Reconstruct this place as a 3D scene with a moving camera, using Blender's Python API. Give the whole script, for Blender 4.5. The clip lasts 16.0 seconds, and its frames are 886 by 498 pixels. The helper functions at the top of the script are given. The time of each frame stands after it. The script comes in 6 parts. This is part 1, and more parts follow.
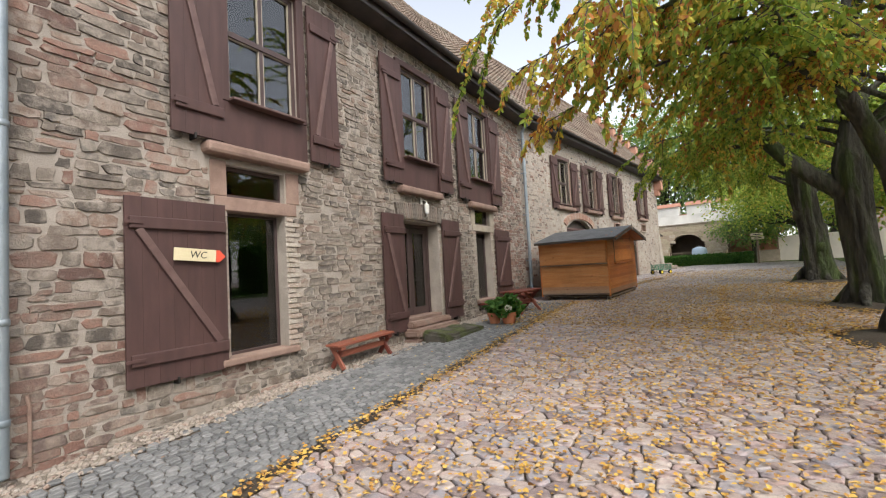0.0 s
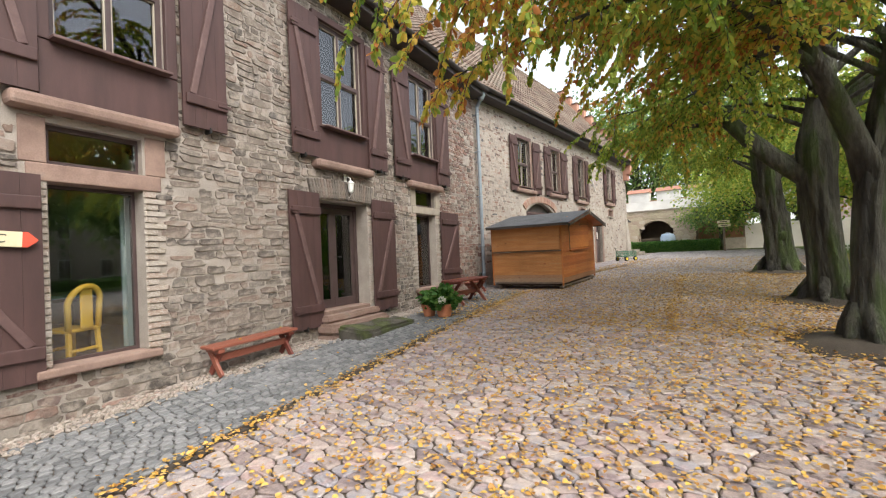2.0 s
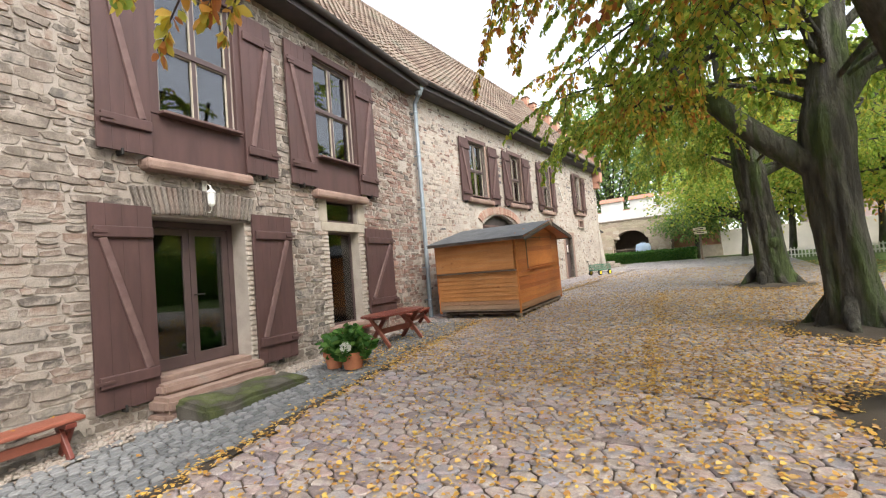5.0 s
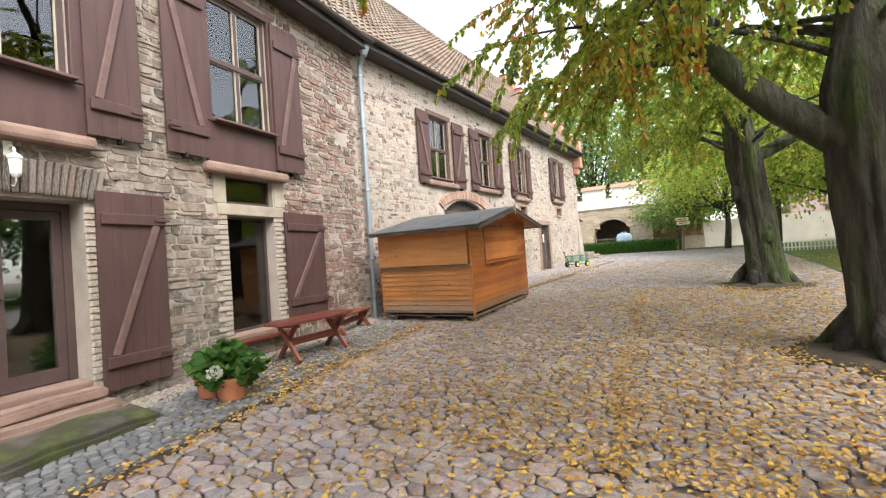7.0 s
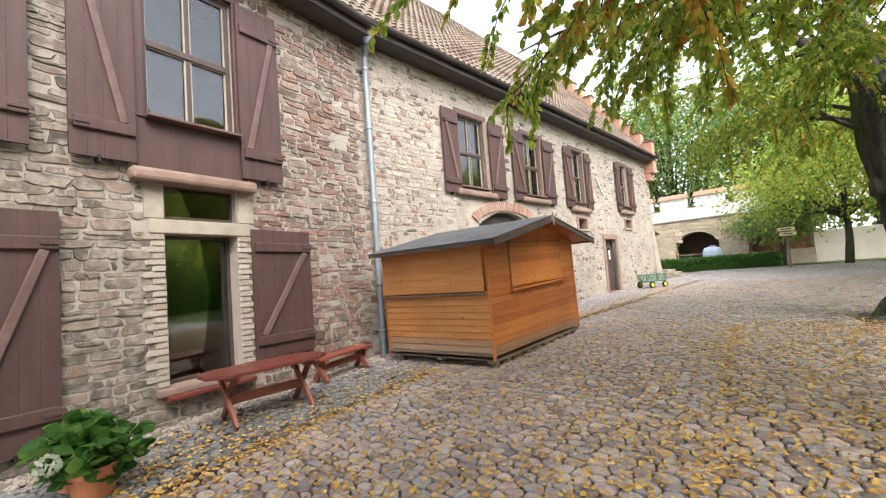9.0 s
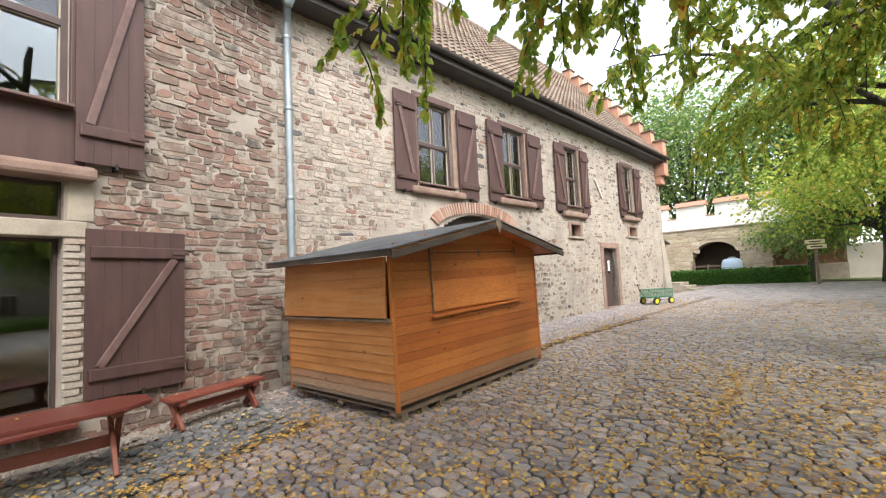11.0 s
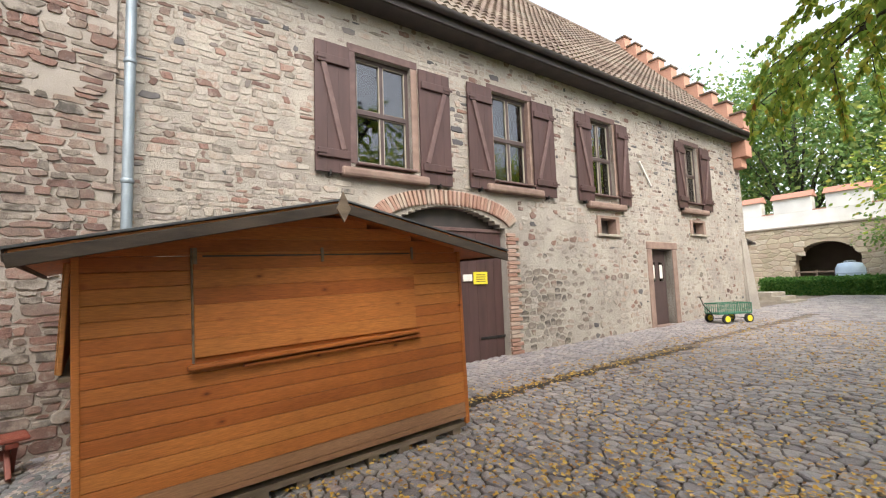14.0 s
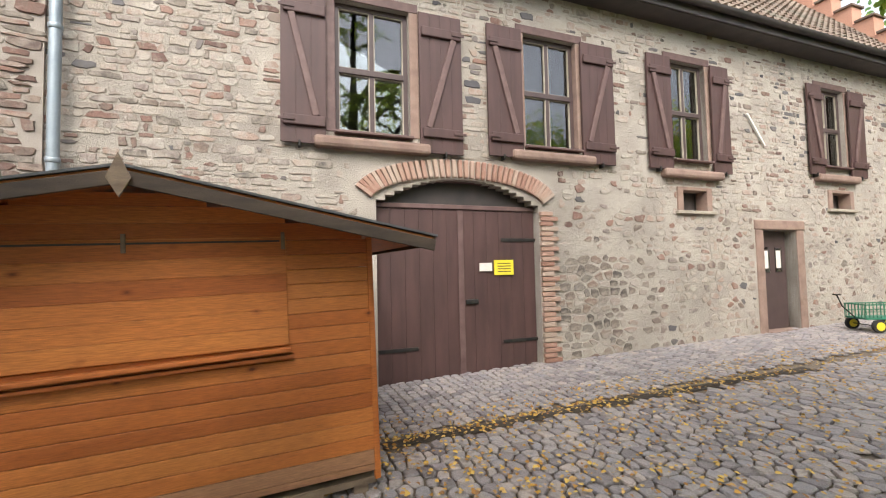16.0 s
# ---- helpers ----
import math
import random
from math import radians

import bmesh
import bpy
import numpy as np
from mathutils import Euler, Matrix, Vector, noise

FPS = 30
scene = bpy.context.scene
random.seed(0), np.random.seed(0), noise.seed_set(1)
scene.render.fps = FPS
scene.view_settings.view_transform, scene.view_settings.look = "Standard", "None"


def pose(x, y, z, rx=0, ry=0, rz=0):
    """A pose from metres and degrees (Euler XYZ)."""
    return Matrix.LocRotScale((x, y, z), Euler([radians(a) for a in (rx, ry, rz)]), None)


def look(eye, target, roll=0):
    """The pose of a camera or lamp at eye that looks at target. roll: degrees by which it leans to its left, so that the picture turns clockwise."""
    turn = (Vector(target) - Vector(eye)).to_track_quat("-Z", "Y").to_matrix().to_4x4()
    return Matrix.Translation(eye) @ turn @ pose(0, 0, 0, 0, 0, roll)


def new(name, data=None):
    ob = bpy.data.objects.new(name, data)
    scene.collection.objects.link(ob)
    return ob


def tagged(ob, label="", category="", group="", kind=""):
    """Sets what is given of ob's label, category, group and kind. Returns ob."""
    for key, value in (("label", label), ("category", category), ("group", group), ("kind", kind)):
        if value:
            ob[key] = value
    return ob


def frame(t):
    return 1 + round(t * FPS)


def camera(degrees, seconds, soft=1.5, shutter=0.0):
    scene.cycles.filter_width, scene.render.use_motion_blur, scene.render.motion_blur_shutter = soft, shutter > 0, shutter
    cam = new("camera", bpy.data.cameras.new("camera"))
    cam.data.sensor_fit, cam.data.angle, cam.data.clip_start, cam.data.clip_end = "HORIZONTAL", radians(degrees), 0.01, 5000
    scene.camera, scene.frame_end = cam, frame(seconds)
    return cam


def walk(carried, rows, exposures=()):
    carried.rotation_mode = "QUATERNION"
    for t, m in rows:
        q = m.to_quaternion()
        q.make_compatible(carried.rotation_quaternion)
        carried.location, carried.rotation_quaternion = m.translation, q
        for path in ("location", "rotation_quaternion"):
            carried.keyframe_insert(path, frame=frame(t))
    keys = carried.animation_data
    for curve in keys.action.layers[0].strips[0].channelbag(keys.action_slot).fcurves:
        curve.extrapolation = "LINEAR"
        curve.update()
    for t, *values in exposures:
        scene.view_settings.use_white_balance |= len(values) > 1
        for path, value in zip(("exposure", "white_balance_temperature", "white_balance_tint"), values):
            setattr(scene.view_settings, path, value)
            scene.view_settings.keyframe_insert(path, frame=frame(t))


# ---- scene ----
cam = camera(89.9, 16.0, soft=1.2)
METRES, EYE, TILT, LEAN, TURN = 15.2, 1.5, 0.0, 0.0, 40.4
ROWS = [
    (0.0, 0.0, 0.0, 0.0, 0.16, 3.0, 3.14),
    (0.5, 0.0174, 0.0128, 0.0006, -0.58, 2.18, 2.96),
    (1.0, 0.0313, 0.0317, 0.0003, -1.38, 1.36, 2.83),
    (1.5, 0.0463, 0.0506, 0.0015, -2.33, 0.59, 2.88),
    (2.0, 0.0663, 0.0676, 0.003, -2.52, 0.6, 2.43),
    (2.5, 0.08, 0.0894, 0.0021, -2.48, 0.38, 1.42),
    (3.0, 0.0899, 0.117, 0.006, -3.26, 2.6, 0.7),
    (5.5, 0.1622, 0.2311, 0.011, -5.1, 2.5, 4.95),
    (6.0, 0.1774, 0.2584, 0.0126, -6.04, 1.97, 3.81),
    (6.5, 0.1945, 0.285, 0.013, -6.87, 0.68, 4.08),
    (7.0, 0.2107, 0.3071, 0.0156, -6.96, 0.64, 3.83),
    (7.5, 0.2272, 0.3376, 0.0158, -6.28, 2.4, 3.11),
    (8.0, 0.2457, 0.3659, 0.0161, -1.3, 2.91, 5.37),
    (10.5, 0.3436, 0.5127, 0.023, 4.25, 4.26, 3.11),
    (11.0, 0.3682, 0.5332, 0.0258, 4.61, 4.09, 2.73),
    (11.5, 0.3887, 0.5629, 0.0268, 5.32, 4.04, 0.69),
    (12.0, 0.41, 0.591, 0.0271, 6.28, 4.24, 1.23),
    (12.5, 0.43, 0.6178, 0.0276, 8.45, 4.64, 0.97),
    (13.0, 0.4499, 0.6498, 0.029, 9.05, 4.5, 1.42),
    (13.5, 0.4704, 0.676, 0.0302, 11.7, 4.65, 3.5),
    (14.0, 0.4873, 0.7056, 0.0302, 14.72, 4.78, 2.06),
    (14.5, 0.5054, 0.7369, 0.0313, 16.45, 4.23, 2.49),
    (15.0, 0.5231, 0.764, 0.0327, 19.26, 3.57, 2.24),
    (15.5, 0.5359, 0.7949, 0.0345, 21.92, 3.14, 1.66),
    (16.0, 0.552, 0.8244, 0.0362, 28.73, 2.8, 1.22),
]
walk(cam, [(t, pose(0, 0, EYE, TILT, LEAN, TURN) @ pose(METRES * x, METRES * y, METRES * z, 90 + pitch, roll, yaw)) for t, x, y, z, yaw, pitch, roll in ROWS], exposures=[(0.0, 1.2), (0.5, 1.36), (2.0, 1.48), (3.0, 1.66), (5.5, 1.88), (8.0, 2.08), (10.5, 1.9), (12.5, 1.86), (14.0, 1.68), (16.0, 1.72)])

# ---- world, sun, exposure ----
SUN_EL, SUN_AZ = 46, 112
world = bpy.data.worlds.new("overcast_sky")
scene.world = world
world.use_nodes = True
wn, wl = world.node_tree.nodes, world.node_tree.links
sky = wn.new("ShaderNodeTexSky")
sky.sky_type = "NISHITA"
sky.sun_disc = False
sky.sun_elevation, sky.sun_rotation = radians(SUN_EL), radians(SUN_AZ)
sky.air_density, sky.dust_density = 1.0, 1.5
pale = wn.new("ShaderNodeHueSaturation")
pale.inputs["Saturation"].default_value = 0.35
wl.new(sky.outputs[0], pale.inputs["Color"])
wl.new(pale.outputs[0], wn["Background"].inputs["Color"])
wn["Background"].inputs["Strength"].default_value = 0.15
sun = new("sun", bpy.data.lights.new("sun", "SUN"))
sun.data.energy, sun.data.angle, sun.data.color = 1.5, radians(40), (1.0, 0.94, 0.86)
sun.matrix_world = look((math.sin(radians(SUN_AZ)) * 40, math.cos(radians(SUN_AZ)) * 40, math.tan(radians(SUN_EL)) * 40), (0, 0, 0))
tagged(sun, kind="structure")


# ---- materials ----
def ramp(nt, stops):
    r = nt.nodes.new("ShaderNodeValToRGB")
    while len(r.color_ramp.elements) < len(stops):
        r.color_ramp.elements.new(0.5)
    for e, (p, c) in zip(r.color_ramp.elements, stops):
        e.position, e.color = p, (*c, 1)
    return r


def material(name, stops, rough=0.8, scale=4.0, fine=60.0, bump=0.3, vary="", metal=0.0, stretch=(1, 1, 1), grain=0.25, depth=0.01, spec=0.5, coords="Object", dirt=0.0, knots=0.0, smear=None, smear_from=0.46):
    """Colour from large noise (or a random value per island or object, with noise on it), fine grain and bump."""
    m = bpy.data.materials.new(name)
    m.use_nodes = True
    nt = m.node_tree
    b = nt.nodes["Principled BSDF"]
    tc = nt.nodes.new("ShaderNodeTexCoord")
    mp = nt.nodes.new("ShaderNodeMapping")
    mp.inputs["Scale"].default_value = stretch
    nt.links.new(tc.outputs[coords], mp.inputs[0])
    n1, n2 = nt.nodes.new("ShaderNodeTexNoise"), nt.nodes.new("ShaderNodeTexNoise")
    n1.inputs["Scale"].default_value, n1.inputs["Detail"].default_value = scale, 5
    n2.inputs["Scale"].default_value, n2.inputs["Detail"].default_value = fine, 6
    n2.inputs["Roughness"].default_value = 0.65
    for n in (n1, n2):
        nt.links.new(mp.outputs[0], n.inputs["Vector"])
    r = ramp(nt, stops)
    if vary:
        if vary == "island":
            g = nt.nodes.new("ShaderNodeNewGeometry").outputs["Random Per Island"]
        else:
            g = nt.nodes.new("ShaderNodeObjectInfo").outputs["Random"]
        add = nt.nodes.new("ShaderNodeMath")
        add.operation = "MULTIPLY_ADD"
        add.inputs[1].default_value, add.inputs[2].default_value = 0.5, -0.25
        nt.links.new(n1.outputs["Fac"], add.inputs[0])
        s = nt.nodes.new("ShaderNodeMath")
        nt.links.new(add.outputs[0], s.inputs[0])
        nt.links.new(g, s.inputs[1])
        nt.links.new(s.outputs[0], r.inputs[0])
    else:
        nt.links.new(n1.outputs["Fac"], r.inputs[0])
    mix = nt.nodes.new("ShaderNodeMixRGB")
    mix.blend_type = "OVERLAY"
    mix.inputs[0].default_value = grain
    nt.links.new(r.outputs[0], mix.inputs[1])
    nt.links.new(n2.outputs["Fac"], mix.inputs[2])
    col = mix.outputs[0]
    if dirt:
        n3 = nt.nodes.new("ShaderNodeTexNoise")
        n3.inputs["Scale"].default_value, n3.inputs["Detail"].default_value = 0.7, 6
        nt.links.new(tc.outputs[coords], n3.inputs["Vector"])
        dr = ramp(nt, [(0.42, (1, 1, 1)), (0.7, (1 - dirt, 1 - dirt, 1 - dirt))])
        nt.links.new(n3.outputs["Fac"], dr.inputs[0])
        mu = nt.nodes.new("ShaderNodeMixRGB")
        mu.blend_type = "MULTIPLY"
        mu.inputs[0].default_value = 1
        nt.links.new(col, mu.inputs[1])
        nt.links.new(dr.outputs[0], mu.inputs[2])
        col = mu.outputs[0]
    if smear:
        n4 = nt.nodes.new("ShaderNodeTexNoise")
        n4.inputs["Scale"].default_value, n4.inputs["Detail"].default_value, n4.inputs["Roughness"].default_value = 5.5, 8, 0.7
        nt.links.new(tc.outputs["Object"], n4.inputs["Vector"])
        sr = ramp(nt, [(smear_from, (0, 0, 0)), (smear_from + 0.15, (0.85, 0.85, 0.85))])
        nt.links.new(n4.outputs["Fac"], sr.inputs[0])
        sm = nt.nodes.new("ShaderNodeMixRGB")
        sm.inputs[2].default_value = (*smear, 1)
        nt.links.new(sr.outputs[0], sm.inputs[0])
        nt.links.new(col, sm.inputs[1])
        col = sm.outputs[0]
    if knots:
        vo = nt.nodes.new("ShaderNodeTexVoronoi")
        vo.inputs["Scale"].default_value = knots
        mk = nt.nodes.new("ShaderNodeMapping")
        mk.inputs["Scale"].default_value = (1, 1, 1.7)
        nt.links.new(tc.outputs[coords], mk.inputs[0])
        nt.links.new(mk.outputs[0], vo.inputs["Vector"])
        kr = ramp(nt, [(0.03, (0.30, 0.20, 0.16)), (0.07, (0.75, 0.66, 0.6)), (0.14, (1, 1, 1))])
        nt.links.new(vo.outputs["Distance"], kr.inputs[0])
        ku = nt.nodes.new("ShaderNodeMixRGB")
        ku.blend_type = "MULTIPLY"
        ku.inputs[0].default_value = 1
        nt.links.new(col, ku.inputs[1])
        nt.links.new(kr.outputs[0], ku.inputs[2])
        col = ku.outputs[0]
    nt.links.new(col, b.inputs["Base Color"])
    rr = nt.nodes.new("ShaderNodeMapRange")
    rr.inputs["To Min"].default_value, rr.inputs["To Max"].default_value = max(0, rough - 0.15), min(1, rough + 0.15)
    nt.links.new(n2.outputs["Fac"], rr.inputs[0])
    nt.links.new(rr.outputs[0], b.inputs["Roughness"])
    b.inputs["Metallic"].default_value = metal
    b.inputs["Specular IOR Level"].default_value = spec
    if bump:
        bp = nt.nodes.new("ShaderNodeBump")
        bp.inputs["Strength"].default_value, bp.inputs["Distance"].default_value = bump, depth
        nt.links.new(n2.outputs["Fac"], bp.inputs["Height"])
        nt.links.new(bp.outputs[0], b.inputs["Normal"])
    return m


def leaf_material(name, stops, thin=0.6):
    m = material(name, stops, rough=0.55, scale=0.8, fine=30, bump=0, vary="island", grain=0.15, spec=0.3)
    nt = m.node_tree
    b = nt.nodes["Principled BSDF"]
    tr = nt.nodes.new("ShaderNodeBsdfTranslucent")
    src = b.inputs["Base Color"].links[0].from_socket
    nt.links.new(src, tr.inputs["Color"])
    mx = nt.nodes.new("ShaderNodeMixShader")
    mx.inputs[0].default_value = thin
    nt.links.new(b.outputs[0], mx.inputs[1])
    nt.links.new(tr.outputs[0], mx.inputs[2])
    nt.links.new(mx.outputs[0], nt.nodes["Material Output"].inputs[0])
    return m


def glass_material(name, tint=(0.9, 0.95, 0.93)):
    m = bpy.data.materials.new(name)
    m.use_nodes = True
    nt = m.node_tree
    nt.nodes.remove(nt.nodes["Principled BSDF"])
    fr = nt.nodes.new("ShaderNodeFresnel")
    fr.inputs["IOR"].default_value = 2.1
    gl, tp = nt.nodes.new("ShaderNodeBsdfGlossy"), nt.nodes.new("ShaderNodeBsdfTransparent")
    gl.inputs["Roughness"].default_value = 0.015
    tp.inputs["Color"].default_value = (*tint, 1)
    nz = nt.nodes.new("ShaderNodeTexNoise")
    nz.inputs["Scale"].default_value = 1.6
    bp = nt.nodes.new("ShaderNodeBump")
    bp.inputs["Strength"].default_value, bp.inputs["Distance"].default_value = 0.035, 0.02
    nt.links.new(nz.outputs["Fac"], bp.inputs["Height"])
    nt.links.new(bp.outputs[0], gl.inputs["Normal"])
    mx = nt.nodes.new("ShaderNodeMixShader")
    nt.links.new(fr.outputs[0], mx.inputs[0])
    nt.links.new(tp.outputs[0], mx.inputs[1])
    nt.links.new(gl.outputs[0], mx.inputs[2])
    nt.links.new(mx.outputs[0], nt.nodes["Material Output"].inputs[0])
    return m


def glow_material(name, colour, strength):
    m = bpy.data.materials.new(name)
    m.use_nodes = True
    b = m.node_tree.nodes["Principled BSDF"]
    b.inputs["Base Color"].default_value = b.inputs["Emission Color"].default_value = (*colour, 1)
    b.inputs["Emission Strength"].default_value = strength
    return m


M = {}
M["mortar"] = material("mortar", [(0.3, (0.299, 0.260, 0.223)), (0.7, (0.422, 0.370, 0.320))], 0.95, 3, 90, 0.7, depth=0.02, grain=0.4, dirt=0.2)
M["render_coat"] = material("lime_mortar", [(0.3, (0.334, 0.290, 0.249)), (0.55, (0.422, 0.374, 0.320)), (0.75, (0.475, 0.422, 0.365))], 0.95, 1.6, 70, 0.8, depth=0.03, grain=0.45, dirt=0.25)
M["rubble"] = material("rubble_stone", [(0.0, (0.075, 0.064, 0.055)), (0.2, (0.135, 0.112, 0.092)), (0.4, (0.20, 0.167, 0.137)), (0.58, (0.155, 0.12, 0.098)), (0.74, (0.22, 0.152, 0.118)), (0.88, (0.30, 0.258, 0.217)), (1.0, (0.11, 0.098, 0.087))], 0.9, 7, 55, 0.8, "island", depth=0.02, grain=0.5, smear=(0.34, 0.292, 0.248))
M["rubble_one"] = material("rubble_stone_single", [(0.0, (0.075, 0.064, 0.055)), (0.2, (0.135, 0.112, 0.092)), (0.4, (0.20, 0.167, 0.137)), (0.58, (0.155, 0.12, 0.098)), (0.74, (0.22, 0.152, 0.118)), (0.88, (0.30, 0.258, 0.217)), (1.0, (0.11, 0.098, 0.087))], 0.9, 7, 55, 0.8, "object", depth=0.02, grain=0.5, smear=(0.34, 0.292, 0.248))
M["red_rubble"] = material("red_sandstone_rubble", [(0.0, (0.115, 0.07, 0.058)), (0.25, (0.21, 0.118, 0.092)), (0.5, (0.17, 0.128, 0.105)), (0.75, (0.26, 0.15, 0.115)), (0.9, (0.30, 0.235, 0.195)), (1.0, (0.14, 0.10, 0.085))], 0.9, 7, 55, 0.8, "island", depth=0.02, grain=0.5, smear=(0.34, 0.285, 0.24), smear_from=0.52)
M["pale_rubble"] = material("pale_rubble", [(0.0, (0.211, 0.176, 0.156)), (0.22, (0.326, 0.268, 0.218)), (0.5, (0.387, 0.334, 0.280)), (0.7, (0.326, 0.233, 0.187)), (0.85, (0.422, 0.378, 0.325)), (1.0, (0.220, 0.172, 0.151))], 0.92, 6, 55, 0.8, "island", depth=0.02, grain=0.5, smear=(0.405, 0.356, 0.307))
M["dark_stone"] = material("dark_slag_stone", [(0.0, (0.06, 0.055, 0.06)), (0.6, (0.11, 0.10, 0.10)), (1.0, (0.2, 0.15, 0.12))], 0.7, 8, 50, 0.7, "island", depth=0.01)
M["sandstone"] = material("red_sandstone", [(0.3, (0.210, 0.135, 0.107)), (0.6, (0.286, 0.193, 0.152)), (0.8, (0.235, 0.184, 0.152))], 0.9, 5, 80, 0.5, grain=0.35, dirt=0.25)
M["greystone"] = material("grey_sandstone", [(0.3, (0.30, 0.26, 0.21)), (0.7, (0.40, 0.35, 0.28))], 0.9, 5, 80, 0.5, grain=0.35, dirt=0.2)
M["mossy"] = material("mossy_slab", [(0.36, (0.12, 0.105, 0.085)), (0.46, (0.075, 0.068, 0.05)), (0.54, (0.062, 0.072, 0.024)), (0.64, (0.10, 0.115, 0.035)), (0.75, (0.14, 0.12, 0.095))], 0.9, 3, 60, 0.9, grain=0.6, depth=0.03)
M["brick"] = material("old_brick", [(0.0, (0.27, 0.14, 0.10)), (0.5, (0.36, 0.22, 0.165)), (1.0, (0.38, 0.29, 0.23))], 0.9, 9, 60, 0.5, "object", grain=0.4, smear=(0.46, 0.40, 0.34), smear_from=0.58)
M["brick_far"] = material("brick_far", [(0.0, (0.36, 0.17, 0.115)), (1.0, (0.45, 0.24, 0.165))], 0.9, 3, 40, 0.4, "island", grain=0.4)
M["palebrick"] = material("pale_brick", [(0.0, (0.28, 0.235, 0.19)), (0.5, (0.38, 0.33, 0.28)), (1.0, (0.30, 0.215, 0.17))], 0.9, 9, 60, 0.5, "object", grain=0.4, smear=(0.46, 0.42, 0.36))
M["brown"] = material("maroon_paint", [(0.3, (0.056, 0.028, 0.025)), (0.7, (0.081, 0.040, 0.036))], 0.62, 2.5, 45, 0.25, "", stretch=(3, 3, 0.5), grain=0.3, depth=0.004, dirt=0.2)
M["brown_edge"] = material("maroon_paint_faded", [(0.3, (0.088, 0.047, 0.044)), (0.7, (0.141, 0.086, 0.076))], 0.65, 6, 45, 0.3, grain=0.3, depth=0.004)
M["frame_brown"] = material("window_paint", [(0.3, (0.055, 0.035, 0.034)), (0.7, (0.075, 0.048, 0.045))], 0.5, 4, 60, 0.15, grain=0.2, depth=0.003)
M["iron"] = material("black_iron", [(0.3, (0.02, 0.02, 0.02)), (0.7, (0.05, 0.045, 0.04))], 0.6, 10, 80, 0.3, metal=0.6)
M["zinc"] = material("zinc", [(0.3, (0.22, 0.26, 0.29)), (0.7, (0.31, 0.35, 0.38))], 0.5, 3, 40, 0.1, metal=0.45, grain=0.2)
M["gutter"] = material("dark_gutter", [(0.3, (0.035, 0.03, 0.03)), (0.7, (0.07, 0.055, 0.05))], 0.6, 3, 40, 0.1, grain=0.2)
M["pine"] = material("varnished_pine", [(0.0, (0.335, 0.090, 0.018)), (0.35, (0.428, 0.125, 0.025)), (0.65, (0.484, 0.155, 0.034)), (1.0, (0.539, 0.194, 0.046))], 0.55, 1.6, 14, 0.4, "object", stretch=(0.8, 0.8, 11), grain=0.85, depth=0.005, dirt=0.35, knots=3.2)
M["pine_worn"] = material("weathered_pine", [(0.0, (0.25, 0.115, 0.055)), (0.5, (0.37, 0.19, 0.10)), (1.0, (0.36, 0.235, 0.15))], 0.75, 1.6, 14, 0.5, "object", stretch=(0.8, 0.8, 11), grain=0.85, depth=0.006, dirt=0.3, knots=3.2)
# paler copy of the pine: light on the stall's left side put into the colour
M["pine_pale"] = material("lit_side_pine", [(0.25, (0.399, 0.150, 0.038)), (0.55, (0.522, 0.229, 0.072)), (0.8, (0.456, 0.246, 0.119))], 0.6, 1.6, 22, 0.3, "", stretch=(0.8, 0.8, 9), grain=0.6, depth=0.004, dirt=0.25, knots=2.6)
M["pallet"] = material("weathered_grey_wood", [(0.3, (0.12, 0.085, 0.06)), (0.7, (0.24, 0.18, 0.13))], 0.85, 3, 50, 0.4, stretch=(1, 1, 6), grain=0.4)
M["felt"] = material("roofing_felt", [(0.3, (0.055, 0.058, 0.062)), (0.7, (0.10, 0.105, 0.11))], 0.8, 3, 120, 0.4, grain=0.4)
M["redwood"] = material("red_stained_wood", [(0.3, (0.139, 0.032, 0.021)), (0.6, (0.205, 0.054, 0.035)), (0.8, (0.246, 0.079, 0.049))], 0.45, 3, 40, 0.3, "object", stretch=(1, 5, 5), grain=0.4, depth=0.004)
M["terracotta"] = material("terracotta", [(0.3, (0.46, 0.15, 0.07)), (0.7, (0.55, 0.22, 0.11))], 0.8, 5, 80, 0.2, grain=0.3)
M["soil"] = material("dark_soil", [(0.3, (0.05, 0.038, 0.028)), (0.7, (0.085, 0.068, 0.05))], 0.95, 2, 60, 0.9, depth=0.02, grain=0.4)
M["joint"] = material("joint_earth", [(0.3, (0.15, 0.115, 0.088)), (0.6, (0.23, 0.182, 0.138)), (0.75, (0.18, 0.16, 0.105))], 0.95, 0.8, 60, 0.9, depth=0.03, grain=0.4)
COB = [(0.0, (0.218, 0.172, 0.170)), (0.2, (0.378, 0.300, 0.268)), (0.4, (0.435, 0.365, 0.325)), (0.58, (0.299, 0.282, 0.301)), (0.75, (0.425, 0.305, 0.278)), (0.88, (0.500, 0.431, 0.385)), (1.0, (0.276, 0.213, 0.213))]
M["cobble"] = material("cobble_stone", COB, 0.5, 14, 60, 0.8, "island", grain=0.7, depth=0.014, dirt=0.0)
M["cobble_one"] = material("cobble_stone_single", COB, 0.55, 9, 45, 0.55, "object", grain=0.45, depth=0.012)
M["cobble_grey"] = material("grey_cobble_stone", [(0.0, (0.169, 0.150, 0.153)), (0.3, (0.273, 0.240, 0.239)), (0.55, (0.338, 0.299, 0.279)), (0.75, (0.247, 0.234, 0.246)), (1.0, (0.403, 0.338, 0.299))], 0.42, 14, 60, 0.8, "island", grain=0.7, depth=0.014)
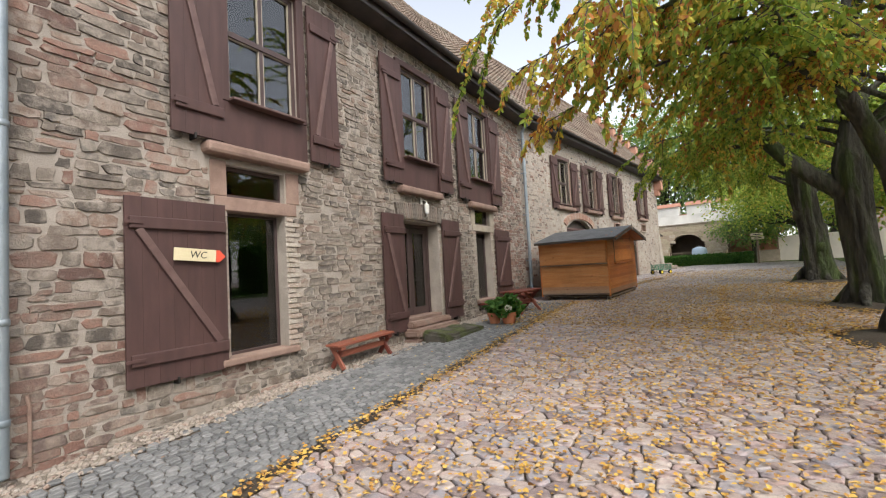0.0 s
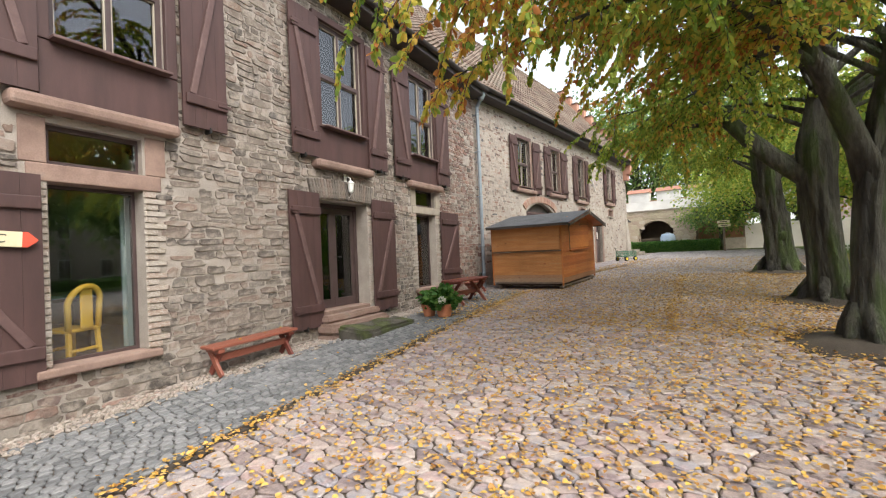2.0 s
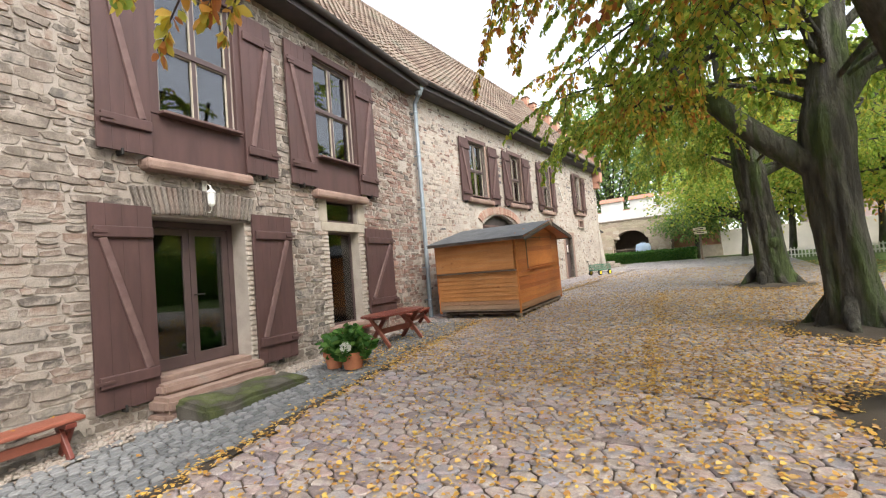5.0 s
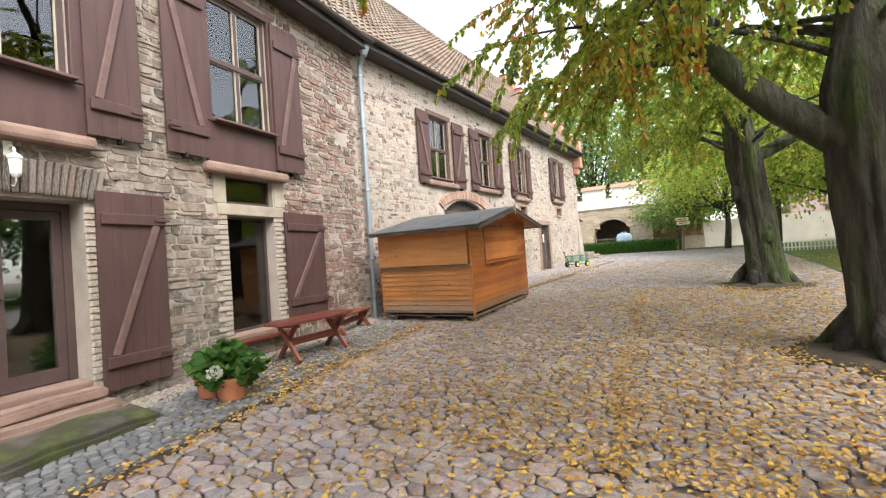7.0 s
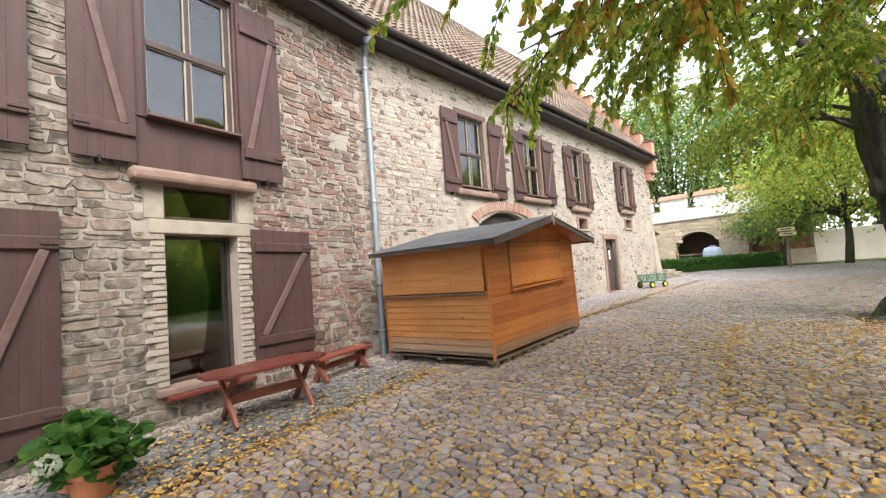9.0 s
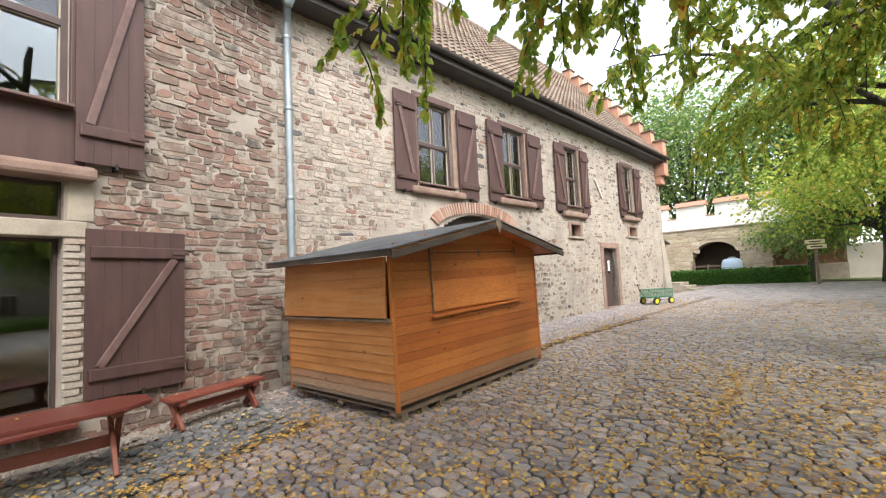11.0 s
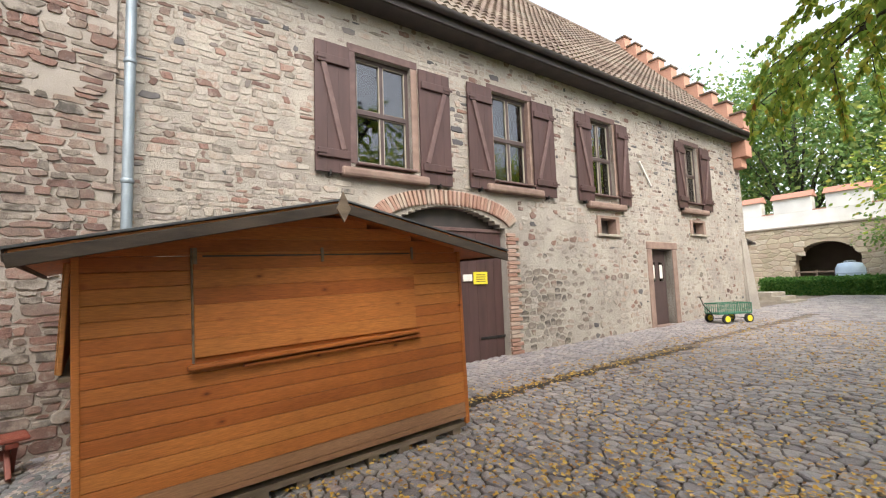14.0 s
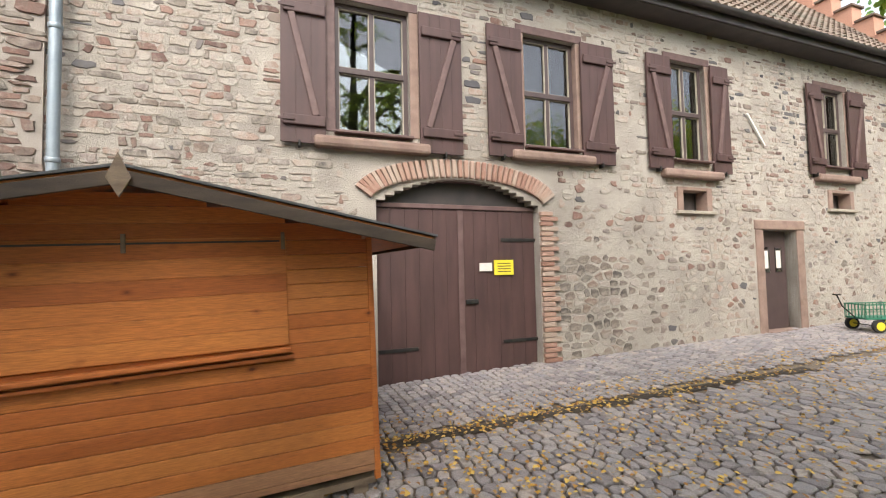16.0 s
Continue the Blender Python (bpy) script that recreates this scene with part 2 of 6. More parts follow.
M["dark_wood"] = material("blackened_wood", [(0.3, (0.035, 0.026, 0.02)), (0.7, (0.09, 0.065, 0.048))], 0.85, 3, 50, 0.4, stretch=(1, 1, 6), grain=0.4)
M["pale_one"] = material("pale_rubble_single", [(0.0, (0.229, 0.194, 0.169)), (0.3, (0.352, 0.299, 0.249)), (0.6, (0.387, 0.339, 0.294)), (0.8, (0.299, 0.220, 0.178)), (0.93, (0.405, 0.361, 0.320)), (1.0, (0.106, 0.097, 0.098))], 0.92, 6, 55, 0.8, "object", depth=0.02, grain=0.5, smear=(0.405, 0.356, 0.307))
M["sett"] = material("grey_sett", [(0.0, (0.111, 0.112, 0.113)), (0.5, (0.170, 0.172, 0.171)), (1.0, (0.230, 0.228, 0.225))], 0.7, 9, 60, 0.5, "island", grain=0.4, depth=0.008)
M["sett_one"] = material("grey_sett_single", [(0.0, (0.111, 0.112, 0.113)), (0.5, (0.170, 0.172, 0.171)), (1.0, (0.230, 0.228, 0.225))], 0.7, 9, 60, 0.5, "object", grain=0.4, depth=0.008)
M["gravel"] = material("wall_foot_gravel", [(0.3, (0.22, 0.18, 0.145)), (0.7, (0.36, 0.31, 0.25))], 0.95, 6, 110, 1.0, depth=0.03, grain=0.6)
M["grass"] = material("lawn", [(0.3, (0.06, 0.10, 0.015)), (0.7, (0.10, 0.15, 0.03))], 0.9, 1.5, 90, 0.8, depth=0.03, grain=0.4)
M["fallen"] = leaf_material("fallen_leaf", [(0.0, (0.34, 0.16, 0.05)), (0.3, (0.54, 0.31, 0.06)), (0.65, (0.66, 0.45, 0.11)), (0.85, (0.56, 0.36, 0.14)), (1.0, (0.28, 0.15, 0.065))], 0.12)
M["leaf"] = leaf_material("autumn_leaf", [(0.0, (0.17, 0.28, 0.05)), (0.35, (0.30, 0.43, 0.08)), (0.7, (0.45, 0.53, 0.10)), (0.93, (0.60, 0.58, 0.11)), (1.0, (0.62, 0.44, 0.09))], 0.7)
M["leaf_yellow"] = leaf_material("yellowing_leaf", [(0.0, (0.44, 0.46, 0.09)), (0.3, (0.70, 0.60, 0.11)), (0.52, (0.80, 0.55, 0.11)), (0.75, (0.60, 0.27, 0.08)), (1.0, (0.44, 0.17, 0.07))], 0.68)
M["leaf_green"] = leaf_material("green_leaf", [(0.0, (0.12, 0.22, 0.08)), (0.6, (0.21, 0.32, 0.09)), (1.0, (0.34, 0.38, 0.12))])
M["shrub"] = leaf_material("hydrangea_leaf", [(0.0, (0.048, 0.135, 0.030)), (0.6, (0.096, 0.225, 0.045)), (1.0, (0.192, 0.330, 0.075))])
M["petal"] = leaf_material("white_petal", [(0.0, (0.7, 0.72, 0.6)), (1.0, (0.82, 0.82, 0.75))])
M["bark"] = material("mossy_bark", [(0.3, (0.018, 0.016, 0.013)), (0.42, (0.05, 0.046, 0.036)), (0.5, (0.09, 0.088, 0.066)), (0.58, (0.05, 0.068, 0.022)), (0.72, (0.09, 0.125, 0.038))], 0.95, 3.4, 18, 1.0, stretch=(1, 1, 0.2), grain=0.9, depth=0.14)
M["twig"] = material("dark_twig", [(0.3, (0.03, 0.024, 0.018)), (0.7, (0.06, 0.048, 0.036))], 0.9, 4, 40, 0.5)
M["tile"] = material("clay_roof_tile", [(0.3, (0.10, 0.066, 0.048)), (0.45, (0.155, 0.108, 0.08)), (0.58, (0.20, 0.155, 0.118)), (0.72, (0.135, 0.12, 0.09))], 0.9, 1.2, 14, 0.4, grain=0.5, dirt=0.3)
M["plaster"] = material("interior_plaster", [(0.3, (0.30, 0.26, 0.21)), (0.7, (0.36, 0.31, 0.26))], 0.9, 2, 40, 0.1)
M["dark_floor"] = material("interior_floor", [(0.3, (0.10, 0.07, 0.05)), (0.7, (0.14, 0.10, 0.07))], 0.6, 2, 40, 0.1)
M["white"] = material("white_paint", [(0.3, (0.70, 0.68, 0.63)), (0.7, (0.80, 0.78, 0.73))], 0.8, 1.5, 30, 0.2, dirt=0.15)
M["pinkwall"] = material("pink_plaster", [(0.3, (0.42, 0.33, 0.30)), (0.7, (0.48, 0.38, 0.35))], 0.9, 1, 30, 0.2)
M["citystone"] = material("city_wall_stone", [(0.0, (0.34, 0.29, 0.20)), (0.4, (0.48, 0.41, 0.29)), (0.7, (0.40, 0.31, 0.23)), (1.0, (0.52, 0.46, 0.36))], 0.95, 3, 30, 0.6, "island", grain=0.5)
M["yellow"] = material("yellow_lacquer", [(0.3, (0.728, 0.420, 0.060)), (0.7, (0.868, 0.532, 0.084))], 0.5, 3, 40, 0.1)
M["cream"] = material("cream_board", [(0.3, (0.60, 0.52, 0.32)), (0.7, (0.68, 0.60, 0.40))], 0.6, 3, 40, 0.1)
M["red"] = material("red_paint", [(0.3, (0.60, 0.06, 0.03)), (0.7, (0.68, 0.09, 0.05))], 0.5, 3, 40, 0.1)
M["ink"] = material("black_ink", [(0.3, (0.03, 0.028, 0.025)), (0.7, (0.04, 0.036, 0.03))], 0.6, 3, 40, 0.0)
M["notice"] = material("yellow_notice", [(0.3, (0.75, 0.58, 0.03)), (0.7, (0.80, 0.64, 0.05))], 0.5, 3, 40, 0.0)
M["paper"] = material("paper", [(0.3, (0.66, 0.60, 0.55)), (0.7, (0.74, 0.68, 0.62))], 0.7, 3, 40, 0.0)
M["cart_green"] = material("green_plastic", [(0.3, (0.02, 0.13, 0.08)), (0.7, (0.035, 0.19, 0.11))], 0.5, 4, 40, 0.1)
M["rubber"] = material("black_rubber", [(0.3, (0.018, 0.018, 0.018)), (0.7, (0.03, 0.03, 0.03))], 0.8, 4, 40, 0.2)
M["tank"] = material("pale_blue_plastic", [(0.3, (0.36, 0.46, 0.58)), (0.7, (0.46, 0.56, 0.66))], 0.5, 2, 40, 0.1)
M["curtain"] = material("pale_curtain", [(0.3, (0.28, 0.34, 0.37)), (0.7, (0.36, 0.42, 0.44))], 0.9, 3, 40, 0.1, stretch=(4, 4, 0.4))
M["redcurtain"] = material("red_curtain", [(0.3, (0.22, 0.03, 0.03)), (0.7, (0.30, 0.05, 0.04))], 0.9, 3, 40, 0.1, stretch=(4, 4, 0.4))
M["cloth"] = material("blue_tablecloth", [(0.3, (0.18, 0.30, 0.38)), (0.7, (0.24, 0.38, 0.46))], 0.9, 3, 40, 0.1)
M["glass"] = glass_material("window_glass")
M["lampglass"] = material("opal_glass", [(0.3, (0.70, 0.70, 0.66)), (0.7, (0.78, 0.78, 0.74))], 0.3, 3, 40, 0.0)
M["bulb"] = glow_material("lit_lamp", (1.0, 0.62, 0.12), 1.0)


# ---- mesh helpers ----
def link(name, bm, mat, parent=None, label="", smooth=False, m=None):
    me = bpy.data.meshes.new(name)
    bmesh.ops.recalc_face_normals(bm, faces=bm.faces)
    bm.to_mesh(me)
    bm.free()
    me.materials.append(M[mat])
    if smooth:
        me.polygons.foreach_set("use_smooth", [True] * len(me.polygons))
    ob = new(name, me)
    if parent:
        ob.parent = parent
    if m is not None:
        ob.matrix_basis = m
    if label:
        ob["label"] = label
    return ob


def part(name, bm, mat, parent, label="", smooth=False, m=None):
    return link(name, bm, mat, parent, label, smooth, m)


def thing(name, m, label, category, group="", kind=""):
    e = new(name)
    e.empty_display_size = 0.1
    e.matrix_basis = m
    return tagged(e, label, category, group, kind)


def box(x0, x1, y0, y1, z0, z1, bevel=0.0, bm=None, m=None):
    bm = bm or bmesh.new()
    vs = [bm.verts.new((x, y, z)) for x in (x0, x1) for y in (y0, y1) for z in (z0, z1)]
    fs = [bm.faces.new([vs[i] for i in q]) for q in ((0, 1, 3, 2), (4, 6, 7, 5), (0, 4, 5, 1), (2, 3, 7, 6), (0, 2, 6, 4), (1, 5, 7, 3))]
    if bevel:
        es = list({e for f in fs for e in f.edges})
        out = bmesh.ops.bevel(bm, geom=es, offset=bevel, segments=2, affect="EDGES", profile=0.5)
        vs = list({v for f in out["faces"] for v in f.verts})
    if m is not None:
        bmesh.ops.transform(bm, matrix=m, verts=vs)
    return bm


def beam(p, q, w, d, bevel=0.0, bm=None, side=(0, 1, 0)):
    """A squared bar from p to q: w wide across, d deep along `side`."""
    p, q, side = Vector(p), Vector(q), Vector(side)
    ax = (q - p).normalized()
    cr = ax.cross(side).normalized()
    up = cr.cross(ax)
    mm = Matrix((ax, cr, up)).transposed().to_4x4()
    mm.translation = p
    return box(0, (q - p).length, -w / 2, w / 2, -d / 2, d / 2, bevel, bm, mm)


def tube(points, radii, n=10, bm=None, wobble=0.0, ridges=0, seed=0):
    bm = bm or bmesh.new()
    pts = [Vector(p) for p in points]
    rings, ref = [], Vector((0.13, 0.97, 0.2))
    for i, p in enumerate(pts):
        t = (pts[min(i + 1, len(pts) - 1)] - pts[max(i - 1, 0)]).normalized()
        a = t.cross(ref)
        a = a.normalized() if a.length > 0.05 else t.orthogonal().normalized()
        b = t.cross(a)
        ring = []
        for k in range(n):
            th = 2 * math.pi * k / n
            r = radii[i]
            if wobble:
                r *= 1 + wobble * noise.noise(Vector((math.cos(th) * 1.3, math.sin(th) * 1.3, p.z * 0.45 + seed * 7))) * 1.6
            if ridges:
                r *= 1 + 0.055 * math.sin(th * ridges + seed + 0.8 * math.sin(p.z * 1.3)) + 0.03 * math.sin(th * (2 * ridges + 1) + 1.3 * math.sin(p.z * 2.1)) + 0.09 * noise.noise(Vector((th * 4, p.z * 2.2, seed)))
            ring.append(bm.verts.new(p + (a * math.cos(th) + b * math.sin(th)) * r))
        rings.append(ring)
    for r0, r1 in zip(rings, rings[1:]):
        for k in range(n):
            bm.faces.new((r0[k], r0[(k + 1) % n], r1[(k + 1) % n], r1[k]))
    bm.faces.new(rings[0][::-1])
    bm.faces.new(rings[-1])
    return bm


def lathe(profile, n=20, bm=None, at=(0, 0, 0)):
    bm = bm or bmesh.new()
    rings = [[bm.verts.new((at[0] + r * math.cos(2 * math.pi * k / n), at[1] + r * math.sin(2 * math.pi * k / n), at[2] + z)) for k in range(n)] for r, z in profile]
    for r0, r1 in zip(rings, rings[1:]):
        for k in range(n):
            bm.faces.new((r0[k], r0[(k + 1) % n], r1[(k + 1) % n], r1[k]))
    bm.faces.new(rings[0][::-1])
    bm.faces.new(rings[-1])
    return bm


def raw(name, verts, faces, mat, smooth=False):
    me = bpy.data.meshes.new(name)
    me.from_pydata(verts, [], faces)
    me.materials.append(M[mat])
    if smooth:
        me.polygons.foreach_set("use_smooth", [True] * len(me.polygons))
    me.update()
    return me


def clip(poly, nx, ny, c):
    """The part of a polygon where nx*x + ny*y <= c."""
    out = []
    for i, (x, y) in enumerate(poly):
        u, v = poly[i - 1]
        d0, d1 = nx * u + ny * v - c, nx * x + ny * y - c
        if (d0 <= 0) != (d1 <= 0):
            k = d0 / (d0 - d1)
            out.append((u + (x - u) * k, v + (y - v) * k))
        if d1 <= 0:
            out.append((x, y))
    return out


def cells(x0, x1, y0, y1, dx, dy, jit, rng, wide=0.0, uneven=0.0):
    """Irregular stones that fill a rectangle: the cells round jittered points in staggered rows. wide: uneven lengths along x."""
    rows, y = [], y0 - dy
    while y < y1 + 2 * dy:
        row, x = [], x0 - dx * (1 + rng.random())
        while x < x1 + dx * 1.5:
            row.append((x, y + (rng.random() - 0.5) * dy * jit))
            x += dx * (1 + (rng.random() - 0.5) * 2 * max(jit * 0.5, wide))
        rows.append(row)
        y += dy * (1 + (rng.random() - 0.5) * 2 * uneven)
    out, asp = [], dx / dy
    for j in range(1, len(rows) - 1):
        near = [p for r in rows[j - 1:j + 2] for p in r]
        near.sort()
        lo = 0
        for px, py in rows[j]:
            if not (x0 <= px <= x1 and y0 <= py <= y1):
                continue
            while lo < len(near) and near[lo][0] < px - 2.6 * dx:
                lo += 1
            poly = [(px - dx * 1.4, py - dy * 1.3), (px + dx * 1.4, py - dy * 1.3), (px + dx * 1.4, py + dy * 1.3), (px - dx * 1.4, py + dy * 1.3)]
            k = lo
            while k < len(near) and near[k][0] < px + 2.6 * dx:
                qx, qy = near[k]
                k += 1
                if qx == px and qy == py:
                    continue
                nx, ny = (qx - px), (qy - py) * asp * asp
                poly = clip(poly, nx, ny, nx * (px + qx) / 2 + ny * (py + qy) / 2)
                if len(poly) < 3:
                    break
            if len(poly) >= 3:
                out.append(poly)
    return out


def courses(x0, x1, y0, y1, dx, dy, rng):
    """Roughly squared stones in wavering courses: uneven lengths and heights, some courses split in two."""
    out, y, j = [], y0, 0

    def line(x, k):
        return 0.022 * noise.noise(Vector((x * 0.9, k * 5.3, 1.0))) + 0.010 * noise.noise(Vector((x * 4.0, k * 3.1, 2.0)))

    while y < y1:
        h = dy * (0.65 + 0.75 * rng.random())
        x = x0 - dx * rng.random()
        while x < x1:
            w = dx * (0.4 + 1.3 * rng.random() ** 1.3)
            lean = [(rng.random() - 0.5) * 0.035 for _ in range(4)]
            up = [(rng.random() - 0.5) * 0.016 for _ in range(4)]
            a, b = x + w * 0.02, x + w
            lo0, lo1, hi0, hi1 = y + line(a, j), y + line(b, j), y + h + line(a, j + 1), y + h + line(b, j + 1)
            q = [(a + lean[0], lo0 + up[0]), ((a + b) / 2, (lo0 + lo1) / 2 - 0.006), (b + lean[1], lo1 + up[1]), (b + lean[2], hi1 + up[2]), ((a + b) / 2, (hi0 + hi1) / 2 + 0.006), (a + lean[3], hi0 + up[3])]
            if h > dy * 1.1 and rng.random() < 0.3:
                k = 0.4 + 0.2 * rng.random()
                ml, mr = (q[0][0], q[0][1] + (q[5][1] - q[0][1]) * k), (q[2][0], q[2][1] + (q[3][1] - q[2][1]) * k)
                out += [[q[0], q[1], q[2], mr, ml], [ml, mr, q[3], q[4], q[5]]]
            else:
                out.append(q)
            x = b
        y += h
        j += 1
    return [p for p in out if x0 <= sum(v[0] for v in p) / len(p) <= x1 and sum(v[1] for v in p) / len(p) <= y1]


def stone(poly, gap, high, rng, rounded=True, flat=0.72, ragged=0.0):
    """Vertices (x, y, height) and faces of one stone with a domed, round-edged face. None if too small."""
    cx, cy = sum(p[0] for p in poly) / len(poly), sum(p[1] for p in poly) / len(poly)
    area = abs(sum(poly[i - 1][0] * poly[i][1] - poly[i][0] * poly[i - 1][1] for i in range(len(poly)))) / 2
    r = math.sqrt(area / math.pi)
    if r < gap * 1.6:
        return None
    if rounded:
        soft = []
        for i in range(len(poly)):
            a, b, c = poly[i - 1], poly[i], poly[(i + 1) % len(poly)]
            cut = 0.10 + 0.16 * rng.random()
            soft += [(b[0] + (a[0] - b[0]) * cut, b[1] + (a[1] - b[1]) * cut), (b[0] + (c[0] - b[0]) * cut, b[1] + (c[1] - b[1]) * cut)]
        poly = soft
    if ragged:
        poly = [(x + (rng.random() - 0.5) * ragged * 1.6, y + (rng.random() - 0.5) * ragged) for x, y in poly]
    n = len(poly)
    ext = max(max(abs(p[0] - cx) for p in poly), 1e-3), max(max(abs(p[1] - cy) for p in poly), 1e-3)
    sx, sy = max(0.3, 1 - gap / ext[0]), max(0.3, 1 - gap / ext[1])
    tx, ty = (rng.random() - 0.5) * high * 0.5 / ext[0], (rng.random() - 0.5) * high * 0.5 / ext[1]
    vs = []
    for f, h in ((1.0, -0.5), (1.0, 0.35), (flat, 1.0)):
        for x, y in poly:
            dx, dy = (x - cx) * sx * f, (y - cy) * sy * f
            vs.append((cx + dx, cy + dy, high * (h + (0.12 * (rng.random() - 0.5) if h == 1.0 else 0)) + (tx * dx + ty * dy if h > 0 else 0)))
    fs = [tuple(range(2 * n, 3 * n))]
    for k in (0, n):
        fs += [(k + i, k + (i + 1) % n, k + n + (i + 1) % n, k + n + i) for i in range(n)]
    return vs, fs


# ---- plan ----
def frame_of(origin, along):
    a = Vector(along).normalized()
    m = Matrix((a, Vector((0, 0, 1)).cross(a), Vector((0, 0, 1)))).transposed().to_4x4()
    m.translation = origin
    return m


WA = frame_of((-5.346, 0, 0), (-0.157, 0.9876, 0))     # near wing: x along the wall, -y out of it
WB = frame_of((-7.42, 12.6, 0), (-0.008, 1, 0))        # far wing
A0, A1, B0, B1 = -7.0, 12.93, 0.05, 17.0
EAVE = 6.42


def ground(y):
    pts = ((-60, -0.6), (-6, -0.40), (0, -0.11), (4, 0.09), (7, 0.225), (9.2, 0.31), (12.3, 0.42), (14, 0.49), (16.5, 0.56), (18.5, 0.63), (27, 0.80), (38, 0.95), (60, 1.05), (400, 1.05))
    if y <= pts[0][0]:
        return pts[0][1]
    for (u, a), (v, b) in zip(pts, pts[1:]):
        if y <= v:
            return a + (b - a) * (y - u) / (v - u)
    return pts[-1][1]


def kerb_x(y):
    """The leaf-filled seam between the grey pavement and the cobbles."""
    return -3.05 - 0.215 * y if y < 9.5 else -5.09 - 0.16 * (y - 9.5)


# ground sheet to the horizon
gx = [-400, -120, -60, -30, -16, -10, -8, -7, -6, -5, -4, -3, -2, -1, 0, 1, 2, 3, 4, 6, 8, 12, 18, 30, 60, 120, 400]
gy = [-400, -120, -60, -30, -12, -6] + list(range(-4, 46)) + [50, 60, 90, 150, 400]
gv = [(x, y, ground(y) - 0.026 + 0.008 * noise.noise(Vector((x * 0.4, y * 0.4, 0)))) for y in gy for x in gx]
nx = len(gx)
gf = [(j * nx + i, j * nx + i + 1, (j + 1) * nx + i + 1, (j + 1) * nx + i) for j in range(len(gy) - 1) for i in range(nx - 1)]
tagged(new("ground", raw("ground", gv, gf, "joint", True)), "brown trodden earth between the stones of a courtyard", "ground", kind="structure")


def sheet(name, outline, mat, lift, label, category, step=1.0):
    """A patch that follows the ground."""
    xs, ys = [p[0] for p in outline], [p[1] for p in outline]
    vs, fs = [], []
    y = min(ys)
    while y < max(ys):
        band = clip(clip(outline, 0, 1, y + step), 0, -1, -y)
        if len(band) >= 3:
            k = len(vs)
            vs += [(px, py, ground(py) + lift) for px, py in band]
            fs.append(tuple(range(k, len(vs))))
        y += step
    return tagged(new(name, raw(name, vs, fs, mat)), label, category, kind="structure")


sheet("lawn", [(1.5, 19.5), (40, 12), (40, 41.8), (-3.6, 41.8), (-3.3, 39.6), (0.6, 37.2)], "grass", 0.03, "mown green lawn beside the cobbled yard", "lawn")
sheet("lawn", [(9.5, -30), (40, -30), (40, 12), (9.5, 15)], "grass", 0.03, "mown green lawn beside the cobbled yard", "lawn")
sheet("gravel", [(-4.65, -5), (-4.2, -5), (-7.05, 12.6), (-7.5, 12.6)], "gravel", -0.005, "pale gravel strip at the foot of the wall", "gravel")


def wall(name, m, x0, x1, z0, z1, thick, holes, mat, label):
    """A wall with true openings: holes are (x0, x1, z0, z1)."""
    xs = sorted({x0, x1, *(h[0] for h in holes), *(h[1] for h in holes)})
    zs = sorted({z0, z1, *(h[2] for h in holes), *(h[3] for h in holes)})
    vid, vs, fs = {}, [], []

    def v(x, y, z):
        key = (round(x, 4), y, round(z, 4))
        if key not in vid:
            vid[key] = len(vs)
            vs.append((x, y, z))
        return vid[key]

    def solid(i, j):
        if not (0 <= i < len(xs) - 1 and 0 <= j < len(zs) - 1):
            return False
        cx, cz = (xs[i] + xs[i + 1]) / 2, (zs[j] + zs[j + 1]) / 2
        return not any(a < cx < b and c < cz < d for a, b, c, d in holes)

    for i in range(len(xs) - 1):
        for j in range(len(zs) - 1):
            if not solid(i, j):
                continue
            a, b, c, d = xs[i], xs[i + 1], zs[j], zs[j + 1]
            fs.append((v(a, 0, c), v(b, 0, c), v(b, 0, d), v(a, 0, d)))
            fs.append((v(a, thick, c), v(a, thick, d), v(b, thick, d), v(b, thick, c)))
            if not solid(i - 1, j):
                fs.append((v(a, 0, c), v(a, 0, d), v(a, thick, d), v(a, thick, c)))
            if not solid(i + 1, j):
                fs.append((v(b, 0, c), v(b, thick, c), v(b, thick, d), v(b, 0, d)))
            if not solid(i, j - 1):
                fs.append((v(a, 0, c), v(a, thick, c), v(b, thick, c), v(b, 0, c)))
            if not solid(i, j + 1):
                fs.append((v(a, 0, d), v(b, 0, d), v(b, thick, d), v(a, thick, d)))
    ob = new(name, raw(name, vs, fs, mat))
    ob.matrix_basis = m
    return tagged(ob, label, "wall", kind="structure")


UP_A = [(2.60, 3.74), (6.42, 7.56), (9.30, 10.42)]
HOLES_A = [(a, b, 3.28, 5.80) for a, b in UP_A]
HOLES_A += [(2.56, 3.46, 0.56, 3.04), (6.28, 7.64, 0.55, 2.58), (9.49, 10.40, 0.72, 3.16)]
UP_B = [(3.13, 4.13, 3.86, 5.62), (5.95, 6.92, 3.9, 5.66), (8.93, 9.82, 3.92, 5.72), (13.16, 14.08, 4.08, 5.78)]
VENTS = [(9.0, 9.84, 3.02, 3.44), (13.32, 14.2, 3.18, 3.58)]
GATE = (3.64, 6.14, 0.52, 2.93)
HOLES_B = UP_B + VENTS + [GATE, (11.2, 12.2, 0.74, 2.71)]
for k in range(20):
    u, v = -1 + 2 * k / 20, -1 + 2 * (k + 1) / 20
    HOLES_B.append((4.89 + 1.25 * u, 4.89 + 1.25 * v, 2.93, 2.93 + 0.40 * (1 - min(abs(u), abs(v)) ** 2)))

